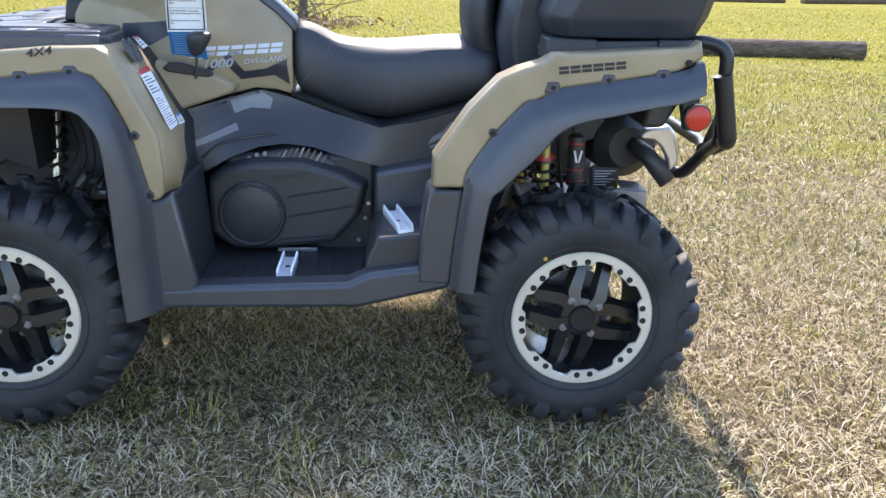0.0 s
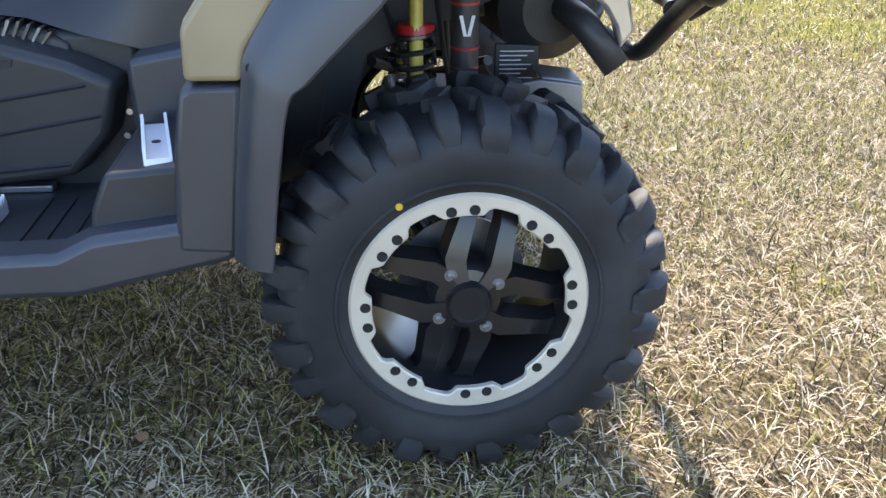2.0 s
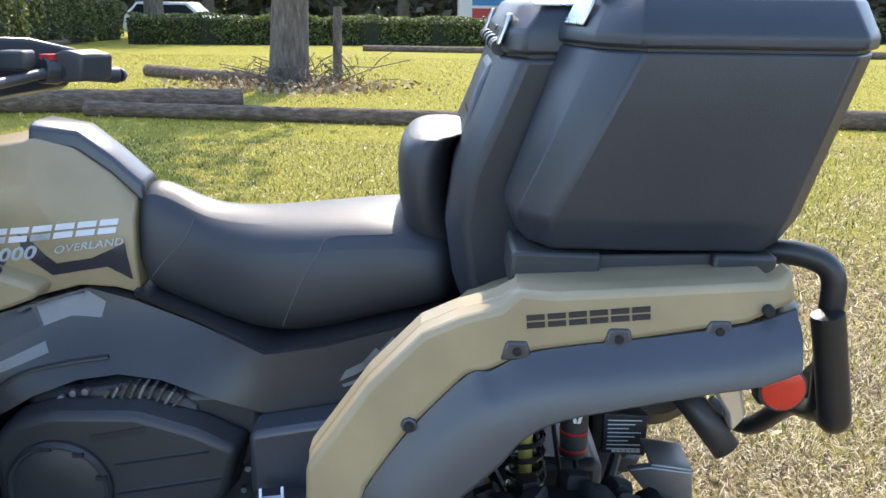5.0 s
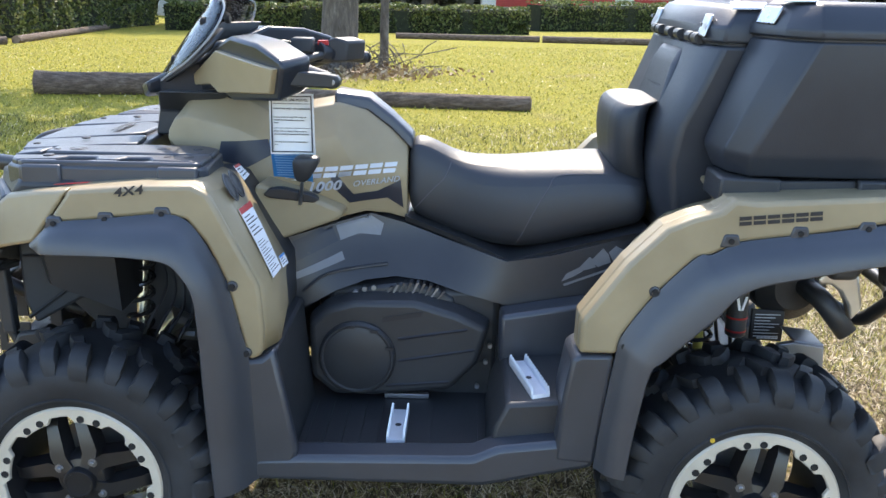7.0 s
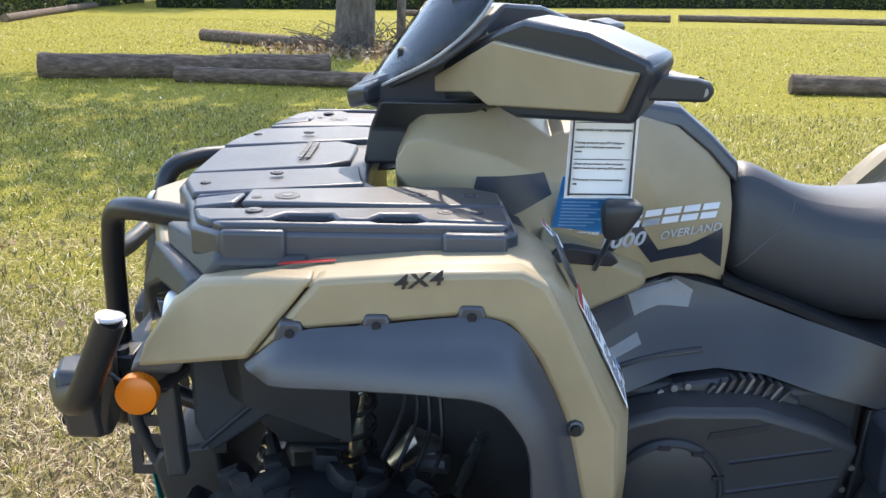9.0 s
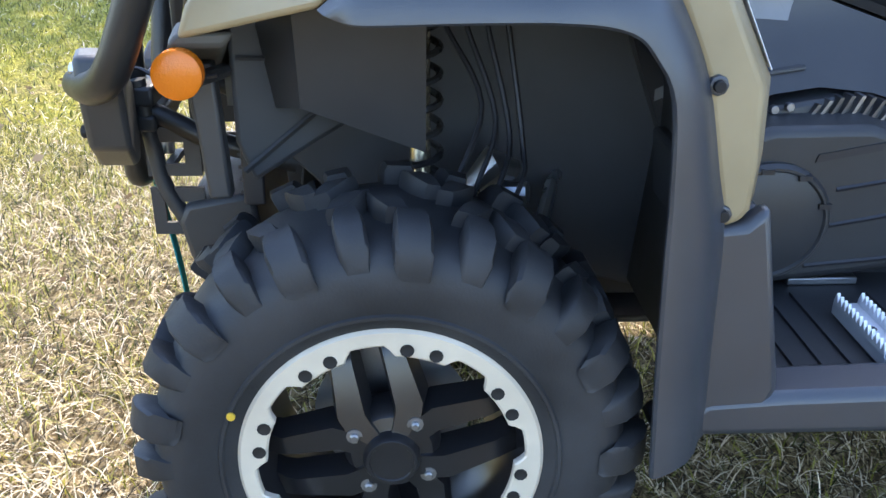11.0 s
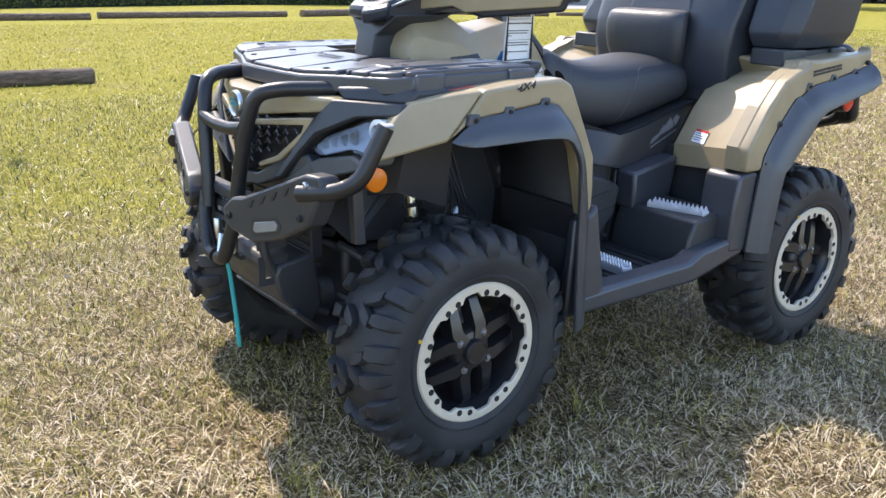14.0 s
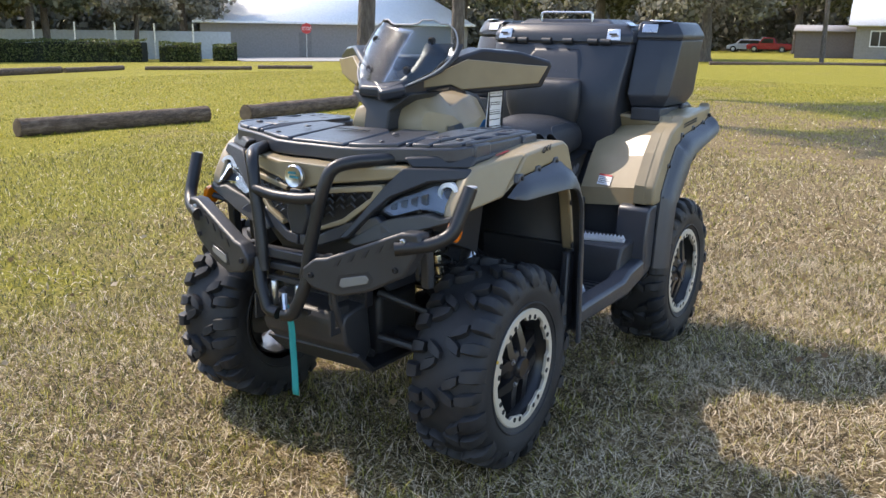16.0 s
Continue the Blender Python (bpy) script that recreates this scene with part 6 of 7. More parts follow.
# ---- surroundings ----
def cards(name, centre, size, mat, stretch=1.6, flat=0.0):
    """Many small leaves, each a bent rhomb of its own."""
    centre = np.asarray(centre, float)
    k = len(centre)
    d = rng.normal(size=(k, 3))
    d[:, 2] *= 1 - flat
    d /= np.linalg.norm(d, axis=1)[:, None]
    e = np.cross(d, rng.normal(size=(k, 3)))
    e /= np.linalg.norm(e, axis=1)[:, None]
    s = (np.asarray(size) * rng.uniform(0.6, 1.3, k))[:, None]
    nrm = np.cross(d, e)
    co = np.stack([centre - d * s * stretch / 2, centre + e * s / 2 + nrm * s * 0.12, centre + d * s * stretch / 2, centre - e * s / 2 + nrm * s * 0.12], 1).reshape(-1, 3)
    return mesh_of(name, co, np.full(k, 4), np.arange(4 * k), mat)


BARK, bt, bb = shader("bark", 0.9)
bn = noise_of(bt, 16.0, 8.0, 0.7, (0.35, 1.6, 1.6))
bt.links.new(ramp_of(bt, bn, [(0.3, (0.045, 0.032, 0.025)), (0.5, (0.135, 0.092, 0.064)), (0.68, (0.25, 0.185, 0.14))]), bb.inputs["Base Color"])
bump_of(bt, bb, bn, 1.0, 0.04)
TRUNK, tt, tb_ = shader("trunk_bark", 0.9)
tn = noise_of(tt, 9.0, 8.0, 0.7, (1.6, 1.6, 0.4))
tt.links.new(ramp_of(tt, tn, [(0.3, (0.05, 0.04, 0.032)), (0.55, (0.14, 0.115, 0.095)), (0.75, (0.26, 0.225, 0.19))]), tb_.inputs["Base Color"])
bump_of(tt, tb_, tn, 1.0, 0.06)
CUT = paint("sawn_wood", (0.20, 0.14, 0.09), 0.85, grain=120.0, amount=0.6, vary=0.4)
LEAF = island_paint("hedge_leaf", [(0.0, (0.045, 0.065, 0.020)), (0.5, (0.12, 0.15, 0.045)), (0.85, (0.20, 0.22, 0.075)), (1.0, (0.30, 0.29, 0.13))], 0.45, 0.4)
LAWN = island_paint("lawn_blades", [(0.25, (0.145, 0.158, 0.02)), (0.5, (0.33, 0.312, 0.042)), (0.75, (0.54, 0.455, 0.095))], 0.5, 0.45, 0.35)
OAK = island_paint("oak_leaf", [(0.0, (0.035, 0.045, 0.018)), (0.5, (0.08, 0.095, 0.035)), (0.85, (0.15, 0.15, 0.065)), (1.0, (0.22, 0.20, 0.12))], 0.5, 0.25)
# lighter far versions of OAK and MOSS, with distance haze mixed into the colour
HAZY_OAK = island_paint("hazy_woods_leaf", [(0.0, (0.05, 0.055, 0.028)), (0.5, (0.13, 0.135, 0.07)), (1.0, (0.26, 0.25, 0.16))], 0.6, 0.45)
HAZY_MOSS = island_paint("hazy_woods_moss", [(0.0, (0.12, 0.115, 0.09)), (0.6, (0.24, 0.23, 0.18)), (1.0, (0.38, 0.36, 0.30))], 0.7, 0.45)
MOSS = island_paint("grey_leaf", [(0.0, (0.09, 0.09, 0.065)), (0.6, (0.17, 0.165, 0.12)), (1.0, (0.27, 0.26, 0.20))], 0.7, 0.2)


def log_at(x0, y0, x1, y1, r, label):
    a, b = Vector((x0, y0, lie(x0, y0) + r * 0.82)), Vector((x1, y1, lie(x1, y1) + r * 0.82))
    n = max(8, int((b - a).length / 0.2))
    seed = x0 * 3.1 + y0
    line, rad = [], []
    for i in range(n + 1):
        p = a.lerp(b, i / n)
        p.y += 0.05 * r * math.sin(i * 0.9 + seed)
        line.append(p)
        rad.append(r * (1 + 0.10 * noise.noise((i * 0.35, seed, 0)) + (0.06 if i in (0, n) else 0)))
    bm = tube(line, rad, 16)
    u = (b - a).normalized()
    for v in bm.verts:
        q = noise.noise(v.co * 6.0)
        v.co += Vector((0, u.x * 0.5, 1)).normalized() * r * 0.10 * q
    t = thing("log", label, "log", (0, 0, 0), "logs edging the lawn")
    part("bark", bm, BARK, t)
    for p, s in ((a, -1), (b, 1)):
        e = tube([p + u * s * 0.006, p + u * s * 0.012], [r * 0.93, r * 0.86], 14)
        part("sawn_end", e, CUT, t, "sawn end grain")
    return t


for x0, y0, x1, y1, r, lb in (
    (-4.5, 9.45, -1.25, 10.1, 0.145, "thick weathered log with rough bark on the lawn"),
    (-2.9, 9.35, 1.62, 8.80, 0.088, "long thin weathered log lying on the lawn"),
    (4.1, 9.3, 6.9, 9.0, 0.115, "weathered grey log lying on the lawn"),
    (7.3, 8.6, 10.2, 8.9, 0.115, "weathered grey log lying on the lawn"),
    (-4.3, 15.9, -1.4, 13.6, 0.11, "mossy log lying beside the tree"),
    (-1.4, 28.2, 3.2, 27.6, 0.10, "thin log lying across the lawn"),
    (3.3, 27.5, 6.9, 27.0, 0.11, "weathered log lying across the lawn"),
    (7.4, 27.9, 14.0, 28.1, 0.11, "long weathered log lying across the lawn"),
    (14.6, 28.0, 18.2, 29.2, 0.13, "weathered log lying across the lawn"),
    (18.4, 29.2, 21.8, 30.3, 0.10, "weathered log lying across the lawn"),
    (22.3, 29.5, 24.9, 26.1, 0.08, "thin log lying far across the lawn"),
    (26.1, 26.9, 27.4, 25.0, 0.08, "thin log lying far across the lawn"),
    (-12.5, 17.0, -10.1, 19.9, 0.10, "log at the foot of the hedge"),
    (-10.1, 20.4, -11.7, 30.3, 0.10, "long log at the foot of the hedge"),
    (44.0, 13.0, 50.0, 4.0, 0.09, "far log edging the lawn"),
):
    log_at(x0, y0, x1, y1, r, lb)


def hedge(x0, y0, x1, y1, h, deep, label, count):
    a, b = Vector((x0, y0)), Vector((x1, y1))
    u = (b - a).normalized()
    v = Vector((-u.y, u.x))
    L = (b - a).length
    g = thing("hedge", label, "hedge", (0, 0, 0), "clipped hedges")
    n = max(3, int(L / 0.8))
    rows = []
    for i in range(n + 1):
        p = a + u * L * i / n
        z = lie(p.x, p.y)
        hh = h * (0.90 + 0.10 * noise.noise((i * 0.8, x0, 1.0)))
        dd = deep * (0.44 + 0.05 * noise.noise((i * 0.8, y0, 4.0)))
        rows.append([(*(p - v * dd), z), (*(p - v * dd), z + hh * 0.9), (*(p - v * dd * 0.8), z + hh), (*(p + v * dd * 0.8), z + hh), (*(p + v * dd), z + hh * 0.9), (*(p + v * dd), z)])
    # solid filler, coloured near black for the shade behind the leaves
    part("core", loft(rows, closed=True), HEDGE_SHADE, g, "near-black solid filler for the shade inside the hedge")
    s = rng.uniform(0, L, count)
    side = rng.uniform(-1, 1, count)
    face = rng.random(count)
    top = face < 0.3
    dd = np.where(top, side * deep * 0.48, np.where(rng.random(count) < 0.7, -1, 1) * deep * (0.46 + 0.06 * rng.random(count)))
    hz = np.where(top, h * (0.96 + 0.08 * rng.random(count)), h * rng.uniform(0.05, 1.0, count))
    wav = 0.05 * np.sin(s * 2.1 + x0) + 0.04 * np.sin(s * 5.3)
    px, py = a.x + u.x * s + v.x * (dd + wav), a.y + u.y * s + v.y * (dd + wav)
    pz = np.array([lie(x, y) for x, y in zip(px, py)]) + hz + wav * 0.8
    ob = new("foliage", cards("foliage", np.stack([px, py, pz], 1), 0.085, LEAF))
    ob.parent = g
    ob["kind"] = "stuff"
    return g


# the hedge's inner shade as a colour
HEDGE_SHADE = paint("hedge_inner_shade", (0.018, 0.022, 0.009), 0.95, grain=30.0, amount=0.8, vary=0.4)
hedge(-12.4, 21.0, -12.9, 36.0, 1.75, 2.2, "tall clipped hedge beside the lawn", 9000)
hedge(-20.0, 20.0, -12.6, 21.0, 1.75, 2.2, "tall clipped hedge beside the lawn", 4000)
hedge(-10.0, 31.5, 3.2, 34.8, 1.0, 1.2, "low clipped hedge behind the lawn", 9000)
hedge(3.8, 39.3, 19.4, 47.9, 1.25, 1.3, "clipped hedge behind the lawn", 9000)
hedge(19.6, 48.3, 27.3, 48.6, 1.3, 1.3, "clipped hedge behind the lawn", 4500)
hedge(27.3, 48.6, 32.1, 41.7, 1.2, 1.3, "clipped hedge behind the lawn", 4500)
hedge(32.6, 41.0, 34.2, 39.4, 1.05, 1.3, "short clipped bush beside the drive", 1600)
hedge(36.4, 40.8, 37.4, 39.8, 0.95, 1.2, "small clipped bush beside the drive", 1000)


def tree(x, y, h, r, crown_z, crown_r, leaves, size, label, mat, lean=0.0, group="", shift=0.0):
    z = lie(x, y)
    t = thing("tree", label, "tree", (x, y, z), group)
    line = [(lean * h * (k / 6) ** 1.5 + 0.04 * h * 0.2 * math.sin(k * 1.7 + x), 0.03 * math.sin(k * 2.1 + y), h * 0.8 * k / 6 - (0.1 if k == 0 else 0)) for k in range(7)]
    rad = [r * q for q in (1.55, 1.08, 0.98, 0.9, 0.8, 0.66, 0.45)]
    line.insert(1, (0.0, 0.0, 0.30))
    rad.insert(1, r * 1.18)
    bm = tube(line, rad, 18)
    for v_ in bm.verts:
        a = math.atan2(v_.co.y, v_.co.x)
        if v_.co.z < 0.6:
            k = 1 + 0.28 * max(0, math.sin(a * 5 + x)) * (0.6 - v_.co.z)
            v_.co.x *= k
            v_.co.y *= k
        v_.co += Vector((math.cos(a), math.sin(a), 0)) * r * 0.10 * noise.noise(v_.co * 3.0)
    part("trunk", bm, TRUNK, t)
    top = Vector(line[-2])
    pts = []
    n_l = 7
    for i in range(n_l):
        a = 2 * math.pi * i / n_l + x
        s0 = Vector(line[4]).lerp(top, (i % 3) / 2)
        tip = Vector((shift + math.cos(a) * crown_r * 0.75, math.sin(a) * crown_r * 0.75, crown_z + crown_r * 0.25 * math.sin(i * 2.3)))
        mid_ = s0.lerp(tip, 0.5) + Vector((0, 0, crown_r * 0.12))
        part("limb", tube(smooth_line([s0, mid_, tip], 4), [float(r * q) for q in np.linspace(0.42, 0.08, 9)], 7), TRUNK, t)
        pts += [s0.lerp(tip, q) for q in (0.6, 0.85, 1.0)]
    pts += [Vector((shift, 0, crown_z + crown_r * 0.3))]
    per = leaves // len(pts)
    c = []
    for p in pts:
        rr = crown_r * rng.uniform(0.26, 0.46)
        q = rng.normal(size=(per, 3))
        q /= np.linalg.norm(q, axis=1)[:, None]
        q *= (rng.random(per) ** 0.45)[:, None] * rr
        q[:, 2] *= 0.7
        c.append(q + np.array(p))
    ob = new("crown", cards("crown", np.concatenate(c), size, mat))
    ob.parent = t
    ob["label"] = "uneven crown of many small leaves"
    return t


tree(-1.3, 13.9, 11.0, 0.27, 7.6, 3.9, 4600, 0.17, "old oak with a flared base on the lawn", OAK, shift=-2.4)
tree(-10.9, 37.3, 10.0, 0.36, 6.5, 5.0, 5000, 0.26, "broad oak behind the hedge", OAK)
tree(7.0, 60.9, 11.0, 0.75, 7.0, 6.0, 5000, 0.32, "thick-trunked oak behind the hedge", OAK)
tree(17.4, 11.3, 15.0, 0.15, 12.5, 2.6, 2500, 0.20, "tall bare-trunked pine beside the lawn", OAK)
tree(11.6, 9.75, 15.0, 0.15, 12.5, 2.6, 2500, 0.20, "tall bare-trunked pine beside the lawn", OAK)
for k, (x, y, h, r, cz, cr, mat, sz) in enumerate((
    (27.5, 52.0, 11, 0.45, 5.0, 4.6, OAK, 0.28), (31.5, 50.0, 9, 0.3, 4.2, 3.8, OAK, 0.26), (35.0, 46.0, 7, 0.2, 3.4, 2.6, MOSS, 0.22), (20.0, 62.0, 13, 0.5, 6.0, 6.0, OAK, 0.34), (12.0, 68.0, 13, 0.5, 6.0, 6.2, MOSS, 0.34), (-2.0, 66.0, 13, 0.5, 6.0, 6.2, OAK, 0.34), (-14.0, 58.0, 12, 0.5, 5.5, 6.0, OAK, 0.34), (-26.0, 44.0, 12, 0.5, 5.5, 6.0, OAK, 0.34), (-24.0, 26.0, 11, 0.4, 5.0, 5.0, OAK, 0.3),
    (51.4, 15.6, 10, 0.4, 4.4, 4.6, MOSS, 0.26), (56.0, 20.5, 11, 0.3, 4.6, 4.6, OAK, 0.26), (55.0, 24.0, 12, 0.45, 5.6, 5.6, MOSS, 0.3), (62.0, 34.0, 13, 0.5, 6.0, 6.5, OAK, 0.34), (70.0, 44.0, 13, 0.5, 6.4, 7.0, MOSS, 0.36), (78.0, 56.0, 13, 0.5, 6.4, 7.0, OAK, 0.36), (60.0, 66.0, 14, 0.5, 6.8, 7.2, MOSS, 0.36), (46.0, 74.0, 14, 0.5, 6.8, 7.2, OAK, 0.36), (33.0, 74.0, 14, 0.5, 6.8, 7.2, MOSS, 0.36), (95.0, 20.0, 14, 0.5, 6.6, 7.5, OAK, 0.4), (100.0, 8.0, 14, 0.5, 6.6, 7.5, MOSS, 0.4), (88.0, 0.0, 13, 0.5, 6.4, 6.8, OAK, 0.4), (105.0, 34.0, 15, 0.5, 7.0, 8.0, MOSS, 0.4), (92.0, -14.0, 13, 0.5, 6.4, 6.8, OAK, 0.4), (120.0, 26.0, 15, 0.5, 7.0, 8.5, OAK, 0.4), (44.0, 52.0, 10, 0.4, 4.6, 4.4, MOSS, 0.28),
)):
    tree(x, y, h, r * 0.7, cz, cr, 3600, sz, ("dark green oak in the far tree line", "grey-green moss-hung tree in the far tree line")[mat is MOSS], {OAK: HAZY_OAK, MOSS: HAZY_MOSS}[mat], 0.02 * (k % 3 - 1), "far trees")

# the woods that close the view behind
def woods(line, tall, deep, count, size, mat, label):
    p = [Vector(q) for q in line]
    seg = [(b_ - a).length for a, b_ in zip(p, p[1:])]
    s = rng.uniform(0, sum(seg), count)
    px, py = np.zeros(count), np.zeros(count)
    at = 0.0
    for a, b_, L in zip(p, p[1:], seg):
        k = (s >= at) & (s < at + L)
        px[k], py[k] = a.x + (b_.x - a.x) * (s[k] - at) / L, a.y + (b_.y - a.y) * (s[k] - at) / L
        at += L
    top = tall * (0.72 + 0.16 * np.sin(s * 0.31) + 0.10 * np.sin(s * 0.83 + 1) + 0.06 * np.sin(s * 2.1))
    clump = 0.5 + 0.5 * np.sin(s * 1.3 + 2.0 * np.sin(s * 0.4))
    z = top * rng.random(count) ** 0.85
    out = rng.normal(size=count) * deep * (0.25 + 0.3 * clump)
    ang = rng.uniform(0, 2 * np.pi, count)
    ob = new("far_woods", cards("far_woods", np.stack([px + out * np.cos(ang), py + out * np.sin(ang), z - 2.0], 1), size, mat))
    return tagged(ob, label, "woods", kind="stuff")


woods([(-60, 40), (-30, 62), (0, 82), (30, 92), (60, 92), (90, 78), (116, 58), (128, 30), (122, 4), (108, -22), (90, -40)], 15.0, 5.0, 70000, 0.75, HAZY_OAK, "dark olive woods closing the view")
woods([(-40, 56), (0, 80), (30, 88), (62, 86), (88, 72), (112, 52), (120, 26), (116, 4), (104, -18)], 11.0, 4.0, 34000, 0.6, HAZY_MOSS, "grey moss-hung woods behind the lawn")

# brush heap and post beside the oak
brush = thing("brush_heap", "heap of dry twigs and ivy round the oak's foot", "brush")
bm = bmesh.new()
for i in range(90):
    a = float(rng.uniform(0, 2 * math.pi))
    d0 = float(rng.uniform(0.2, 1.2))
    p = Vector((-1.1 + math.cos(a) * d0, 13.7 + math.sin(a) * d0 * 0.7, -0.1 + float(rng.uniform(0.0, 0.25))))
    q = p + Vector((float(rng.normal()) * 0.35, float(rng.normal()) * 0.3, float(rng.uniform(-0.05, 0.35))))
    add_tube(bm, [p, p.lerp(q, 0.5) + Vector((0, 0, 0.05)), q], 0.010, 4)
part("brushwood", bm, TRUNK, brush)["kind"] = "stuff"
cc = np.stack([-1.2 + rng.normal(size=1500) * 0.8, 13.6 + rng.normal(size=1500) * 0.6, -0.11 + np.abs(rng.normal(size=1500)) * 0.06], 1)
ob = new("dry_leaves", cards("dry_leaves", cc, 0.06, DEAD))
ob.parent = brush
ob["kind"] = "stuff"
post = thing("fence_post", "weathered wooden post standing beside the oak", "post")
part("post", tube([(-0.6, 14.6, -0.3), (-0.6, 14.6, 0.4), (-0.585, 14.6, 1.12), (-0.585, 14.6, 1.15)], [0.085, 0.08, 0.075, 0.06], 12), TRUNK, post)

# drive, far building, fence, sign
ROOF = paint("white_roof", (0.92, 0.92, 0.91), 0.35, amount=0.1)
BLOCK = paint("grey_block", (0.27, 0.255, 0.24), 0.85, grain=20.0, amount=0.4)
BRICKRED = paint("red_sign", (0.50, 0.03, 0.03), 0.4, amount=0.0)
PAVE = paint("pale_drive", (0.34, 0.33, 0.31), 0.9, grain=30.0, amount=0.5)
FENCE = paint("pale_fence", (0.42, 0.46, 0.50), 0.6, amount=0.1)
rows = [[(x, y, lie(x, y) + 0.02) for x, y in r_] for r_ in (((36, 38), (42, 30)), ((43, 46), (50, 37)), ((60, 62), (68, 54)))]
drive = part("drive", loft(rows), PAVE, None)
tagged(drive, "pale paved drive before the far building", "drive", kind="structure")
SHEDDOOR = paint("grey_door", (0.20, 0.19, 0.18), 0.6, amount=0.1)
bld = thing("building", "long grey block building with a white metal roof", "building", (44.0, 49.5, -1.2))
bld.rotation_euler = (0, 0, radians(-48))
part("wall", box(-0.5, 19.0, 0, 36.0, 0, 2.75), BLOCK, bld)
rb = bmesh.new()
add_slab(rb, [(-1.0, 2.72), (19.5, 2.72), (19.5, 2.86), (-1.0, 2.86)], -0.6, -0.5)
rr = loft([[(-1.0, -0.6, 2.8), (19.5, -0.6, 2.8)], [(5.0, 18.0, 7.9), (14.0, 18.0, 7.9)], [(-1.0, 36.6, 2.8), (19.5, 36.6, 2.8)]])
part("roof", rr, ROOF, bld, "white sheet-metal roof", thick=0.12)
part("eave", rb, ROOF, bld)
for i, (x0, x1) in enumerate(((6.5, 7.4), (12.2, 13.1))):
    part("door", box(x0, x1, -0.05, 0.02, 0, 2.1), SHEDDOOR, bld, "grey steel door")
sign = thing("stop_sign", "red octagonal stop sign on a thin post", "road sign", (46.5, 42.3, -0.9))
sign.rotation_euler = (0, 0, radians(-48))
part("pole", tube([(0, 0, 0), (0, 0, 2.2)], 0.03, 8), STEEL, sign)
part("board", lathe([(0.38, -0.02), (0.38, 0.02), (0.02, 0.02)], (0, -0.05, 2.1), "y", 8), BRICKRED, sign)
lettering("STOP", 0.30, (-0.30, -0.085, 2.0), WHITE, sign, (90, 0, 0), 0, 0.85)
fen_ = thing("far_fence", "pale panel fence behind the hedge", "fence", (33.0, 52.5, -1.1))
fen_.rotation_euler = (0, 0, radians(-42))
for i in range(6):
    part("panel", box(-3 + 2.45 * i, -0.62 + 2.45 * i, 0, 0.05, 0.1, 2.0), FENCE, fen_)
    part("post", box(-3.1 + 2.45 * i, -3.0 + 2.45 * i, -0.05, 0.08, 0, 2.5), STEEL, fen_)

# sheds, pole and parked vehicles far along the lawn
SHED = paint("shed_wall", (0.17, 0.15, 0.145), 0.8, grain=20.0, amount=0.4)
REDCAR = paint("red_car", (0.42, 0.015, 0.02), 0.25, amount=0.0, coat=0.6)
WHITECAR = paint("white_car", (0.62, 0.64, 0.64), 0.25, amount=0.0, coat=0.6)
shed = thing("shed", "low grey shed beyond the lawn", "shed", (68.0, 14.2, -0.4))
shed.rotation_euler = (0, 0, radians(-80))
part("wall", box(0, 4.3, 0, 3.5, 0, 1.95), SHED, shed)
part("roof", loft([[(-0.2, -0.3, 1.92), (4.5, -0.3, 1.92)], [(-0.2, 3.7, 2.35), (4.5, 3.7, 2.35)]]), BLOCK, shed, thick=0.08)
house = thing("house", "grey house with pale trim beyond the lawn", "house", (65.6, 9.8, -0.35))
house.rotation_euler = (0, 0, radians(-82))
part("wall", box(0, 9, 0, 7, 0, 2.4), BLOCK, house)
part("roof", loft([[(-0.5, -0.6, 2.35), (9.5, -0.6, 2.35)], [(-0.5, 3.5, 4.2), (9.5, 3.5, 4.2)], [(-0.5, 7.6, 2.35), (9.5, 7.6, 2.35)]]), FENCE, house, thick=0.12)
for i in range(3):
    w_ = part("window_frame", box(0.9 + 2.6 * i, 2.1 + 2.6 * i, -0.05, 0.02, 0.9, 2.0), WHITE, house)
    part("pane", add_box(box(0.98 + 2.6 * i, 1.47 + 2.6 * i, -0.06, -0.04, 0.98, 1.92), 1.53 + 2.6 * i, 2.02 + 2.6 * i, -0.06, -0.04, 0.98, 1.92), DARKGL, w_)
pole = thing("utility_pole", "dark wooden utility pole beyond the lawn", "pole", (51.5, 9.1, -0.25))
part("pole", tube([(0, 0, 0), (0, 0, 9)], 0.13, 10), TRUNK, pole)


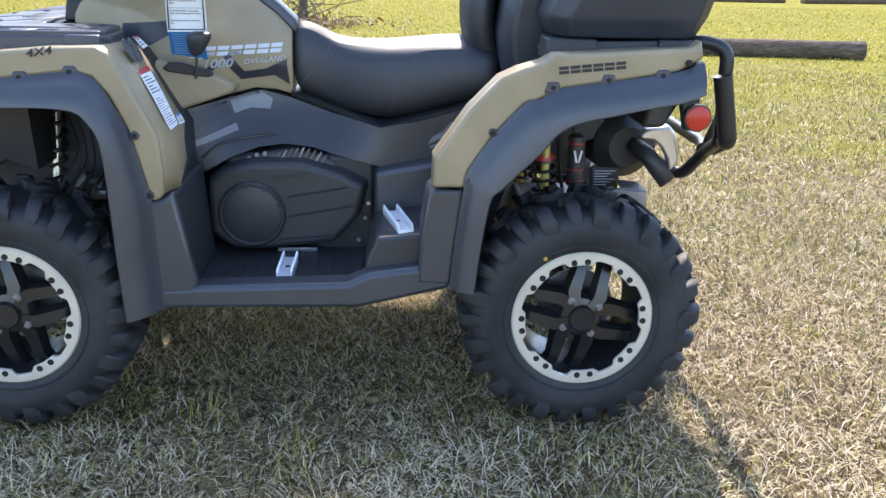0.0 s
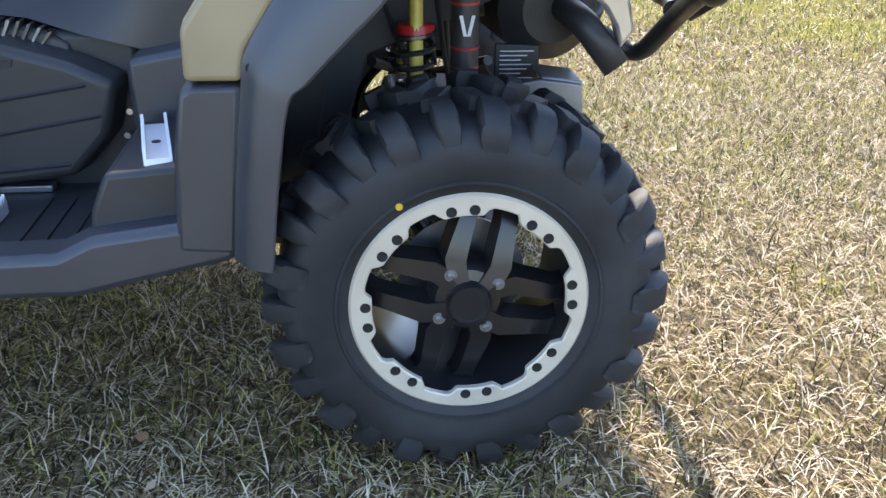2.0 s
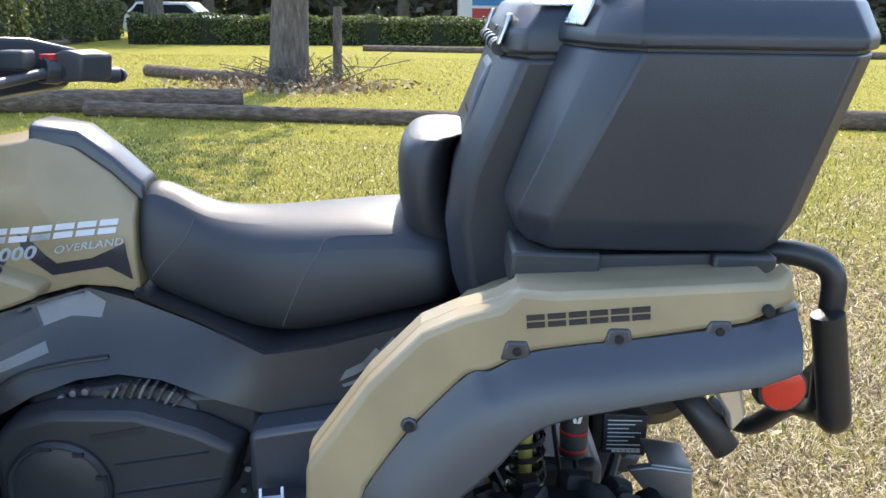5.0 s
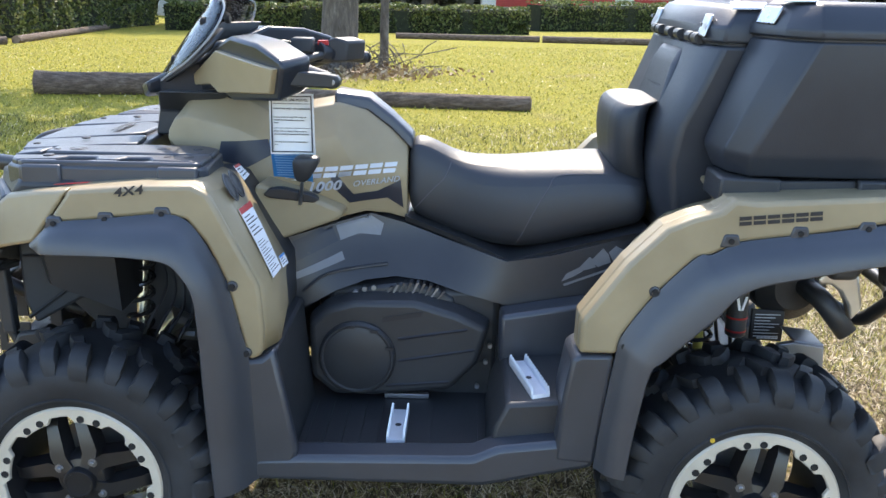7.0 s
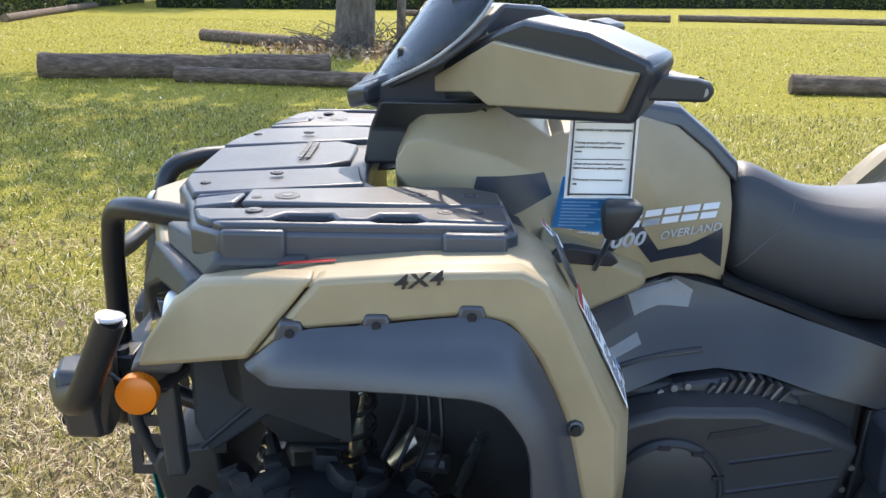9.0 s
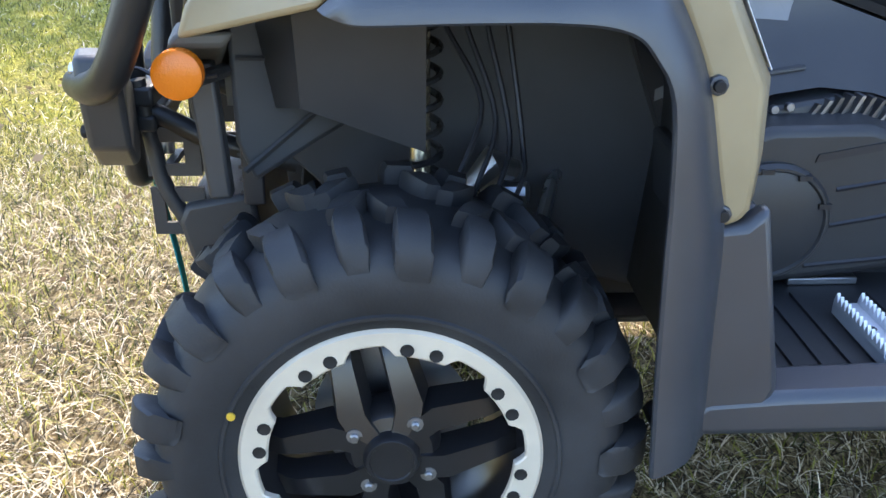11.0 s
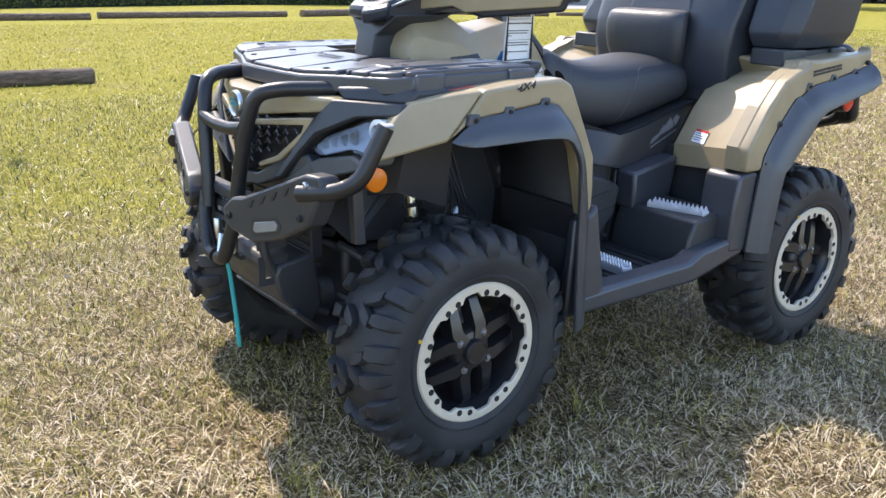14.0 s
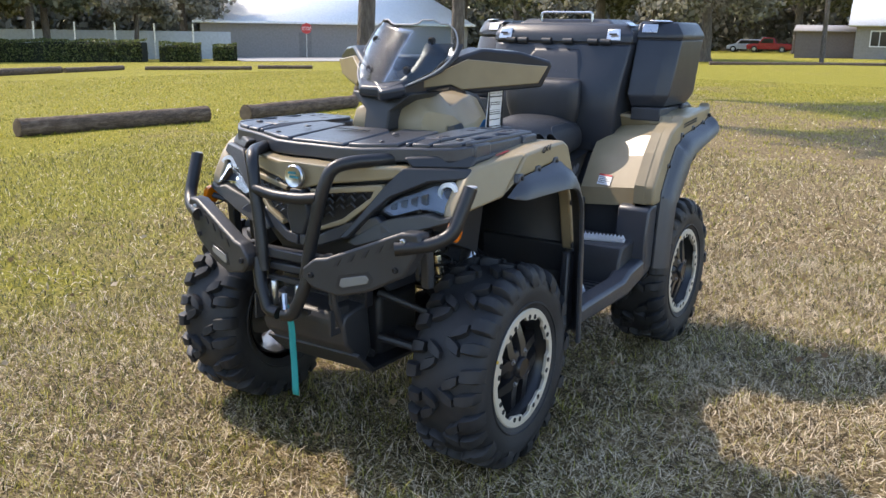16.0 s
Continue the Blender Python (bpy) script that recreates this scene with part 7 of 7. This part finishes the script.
def car(x, y, turn, mat, label, length, tall, truck=False):
    c = thing("pickup_truck" if truck else "estate_car", label, "truck" if truck else "car", (x, y, lie(x, y)))
    c.rotation_euler = (0, 0, radians(turn))
    L, H = length, tall
    prof = [(0, 0.35), (0, 0.85), (L * 0.06, 0.95), (L * 0.26, 1.0), (L * 0.36, H), (L * 0.60, H), (L * 0.64, 1.05), (L, 1.0), (L, 0.35)] if truck else [(0, 0.35), (0, 0.8), (L * 0.22, 0.95), (L * 0.36, H), (L * 0.85, H), (L * 0.97, 0.95), (L, 0.35)]
    part("body", slab(prof, -0.9, 0.9), mat, c, bevel=0.06)
    win = [(L * 0.30, 1.05), (L * 0.38, H - 0.1), (L * 0.58, H - 0.1), (L * 0.60, 1.08)] if truck else [(L * 0.28, 1.0), (L * 0.38, H - 0.1), (L * 0.84, H - 0.1), (L * 0.92, 1.0)]
    part("window", slab(win, -0.91, 0.91), DARKGL, c)
    for wx in (L * 0.18, L * 0.8):
        for wy in (-0.85, 0.85):
            w_ = part("wheel", lathe([(0.30, -0.1), (0.36, -0.08), (0.36, 0.08), (0.30, 0.1)], (wx, wy, 0.36), "y", 20), RUBBER, c)
            part("rim", lathe([(0.2, -0.12), (0.2, 0.12), (0.05, 0.12)], (wx, wy, 0.36), "y", 14), STEEL, w_)
    return c


car(108.0, 28.3, -85, REDCAR, "red pickup truck parked beyond the lawn", 5.0, 1.7, True)
car(110.0, 31.2, -85, WHITECAR, "silver estate car parked beyond the lawn", 4.4, 1.5)
car(-8.0, 38.5, 180, WHITECAR, "pale car parked behind the hedge", 4.4, 1.5)
bld2 = thing("building", "white building with red and blue bands behind the hedge", "building", (2.0, 66.0, -1.4))
part("wall", box(0, 16, 0, 8, 0, 3.2), WHITE, bld2)
for z0, m_ in ((1.1, BRICKRED), (2.0, BLUE)):
    for x0 in (1.0, 6.0, 11.0):
        part("panel", box(x0, x0 + 3.6, -0.05, 0.0, z0, z0 + 0.7), m_, bld2)


# ---- grass ----
def blades(name, x, y, z, length, width, lay, mat, label):
    """Grass blades: a quad and a tip each. lay: how far they lean over, 0 upright to 1 flat."""
    k = len(x)
    a = rng.uniform(0, 2 * np.pi, k)
    lean = np.clip(lay + rng.normal(size=k) * 0.22, 0.05, 1.25)
    L = length * rng.uniform(0.55, 1.35, k)
    w = width * rng.uniform(0.6, 1.3, k) / 2
    d = np.stack([np.cos(a), np.sin(a)], 1)
    s = np.stack([-d[:, 1], d[:, 0]], 1)
    base = np.stack([x, y, z], 1)
    h1, r1 = np.cos(lean * 1.2) * L * 0.5, np.sin(lean * 1.2) * L * 0.5
    h2, r2 = h1 + np.cos(lean * 1.2 + 0.5) * L * 0.5, r1 + np.sin(lean * 1.2 + 0.5) * L * 0.5
    h1, h2 = np.maximum(h1, 0.004), np.maximum(h2, 0.002)
    mid_ = base + np.concatenate([d * r1[:, None], h1[:, None]], 1)
    tip = base + np.concatenate([d * r2[:, None], h2[:, None]], 1)
    off = np.concatenate([s * w[:, None], np.zeros((k, 1))], 1)
    co = np.stack([base - off, base + off, mid_ + off * 0.8, mid_ - off * 0.8, tip], 1).reshape(-1, 3)
    o = np.arange(k)[:, None] * 5
    idx = np.concatenate([o + np.array([[0, 1, 2, 3]]), o + np.array([[3, 2, 4]])], 1)
    ns = np.tile([4, 3], k)
    ob = new(name, mesh_of(name, co, ns, idx.ravel(), mat))
    return tagged(ob, label, "grass", kind="stuff")


def field(x0, x1, y0, y1, per, clear=None):
    k = int((x1 - x0) * (y1 - y0) * per)
    x, y = rng.uniform(x0, x1, k), rng.uniform(y0, y1, k)
    if clear is not None:
        keep = ~((x > clear[0]) & (x < clear[1]) & (y > clear[2]) & (y < clear[3]))
        x, y = x[keep], y[keep]
    return x, y


def patchy(x, y, f, seed):
    """0 to 1, in soft patches over the ground."""
    v = np.sin(x * f + seed) * np.cos(y * f * 1.17 - seed * 2) + 0.6 * np.sin((x + y) * f * 2.3 + seed * 3) + 0.4 * np.cos((x - 1.7 * y) * f * 3.9 + seed)
    return np.clip(0.5 + v / 3.2, 0, 1)


def level(x, y):
    return -0.02 * np.maximum(0, y - 8) - 0.004 * np.maximum(0, x - 8) - 0.006


A = (-1.9, 3.6, -0.95, 2.6)
B = (-4.5, 8.0, -1.4, 7.5)
C = (-14.0, 26.0, -4.0, 24.0)
for zone, clear, straw, green, ln, wd, gm in ((A, None, 9500, 5200, 0.055, 0.0027, GREEN), (B, A, 1500, 1400, 0.055, 0.0050, GREEN), (C, B, 60, 200, 0.050, 0.013, LAWN)):
    x, y = field(*zone, straw, clear)
    g = np.clip((np.maximum(y - 0.38 * x, 0.30 * x - 2.4) + 0.2) / 5.2, 0, 1)
    keep = (rng.random(len(x)) > 0.75 * g) & (rng.random(len(x)) < 0.40 + 0.9 * patchy(x, y, 6.1, 4.0))
    x, y = x[keep], y[keep]
    blades("dry_grass", x, y, level(x, y), ln, wd, 0.92, STRAW, "flattened dry straw-coloured grass over the lawn")
    x, y = field(*zone, green, clear)
    g = np.clip((np.maximum(y - 0.38 * x, 0.30 * x - 2.4) + 0.2) / 5.2, 0, 1)
    keep = rng.random(len(x)) < np.clip(0.26 + 0.60 * patchy(x, y, 1.9, 0.7) ** 2 + 0.55 * patchy(x, y, 7.3, 2.1) ** 2 + 0.75 * g, 0, 1) * np.where(y < 0.6, 0.55, 1.0)
    x, y = x[keep], y[keep]
    blades("green_grass", x, y, level(x, y), ln * 0.85, wd * 1.1, 0.62, gm, "short green grass growing in patches in the lawn")
x, y = field(-2.2, 5.0, -1.2, 4.0, 7)
ob = new("fallen_leaves", cards("fallen_leaves", np.stack([x, y, np.full(len(x), 0.028)], 1), 0.026, DEAD, 1.5, 0.75))
tagged(ob, "small dry brown leaves scattered in the grass", "leaves", kind="stuff")
# a few taller tufts
for i, (tx, ty) in enumerate(((-0.42, 0.15), (-0.55, 0.02), (1.95, 1.2), (2.4, 0.6), (0.45, 0.05), (0.75, -0.15), (2.2, 2.1))):
    k = 20
    blades("grass_tuft", tx + rng.normal(size=k) * 0.035, ty + rng.normal(size=k) * 0.035, np.full(k, -0.005), 0.10, 0.0032, 0.45, GREEN, "tuft of taller green grass in the lawn")
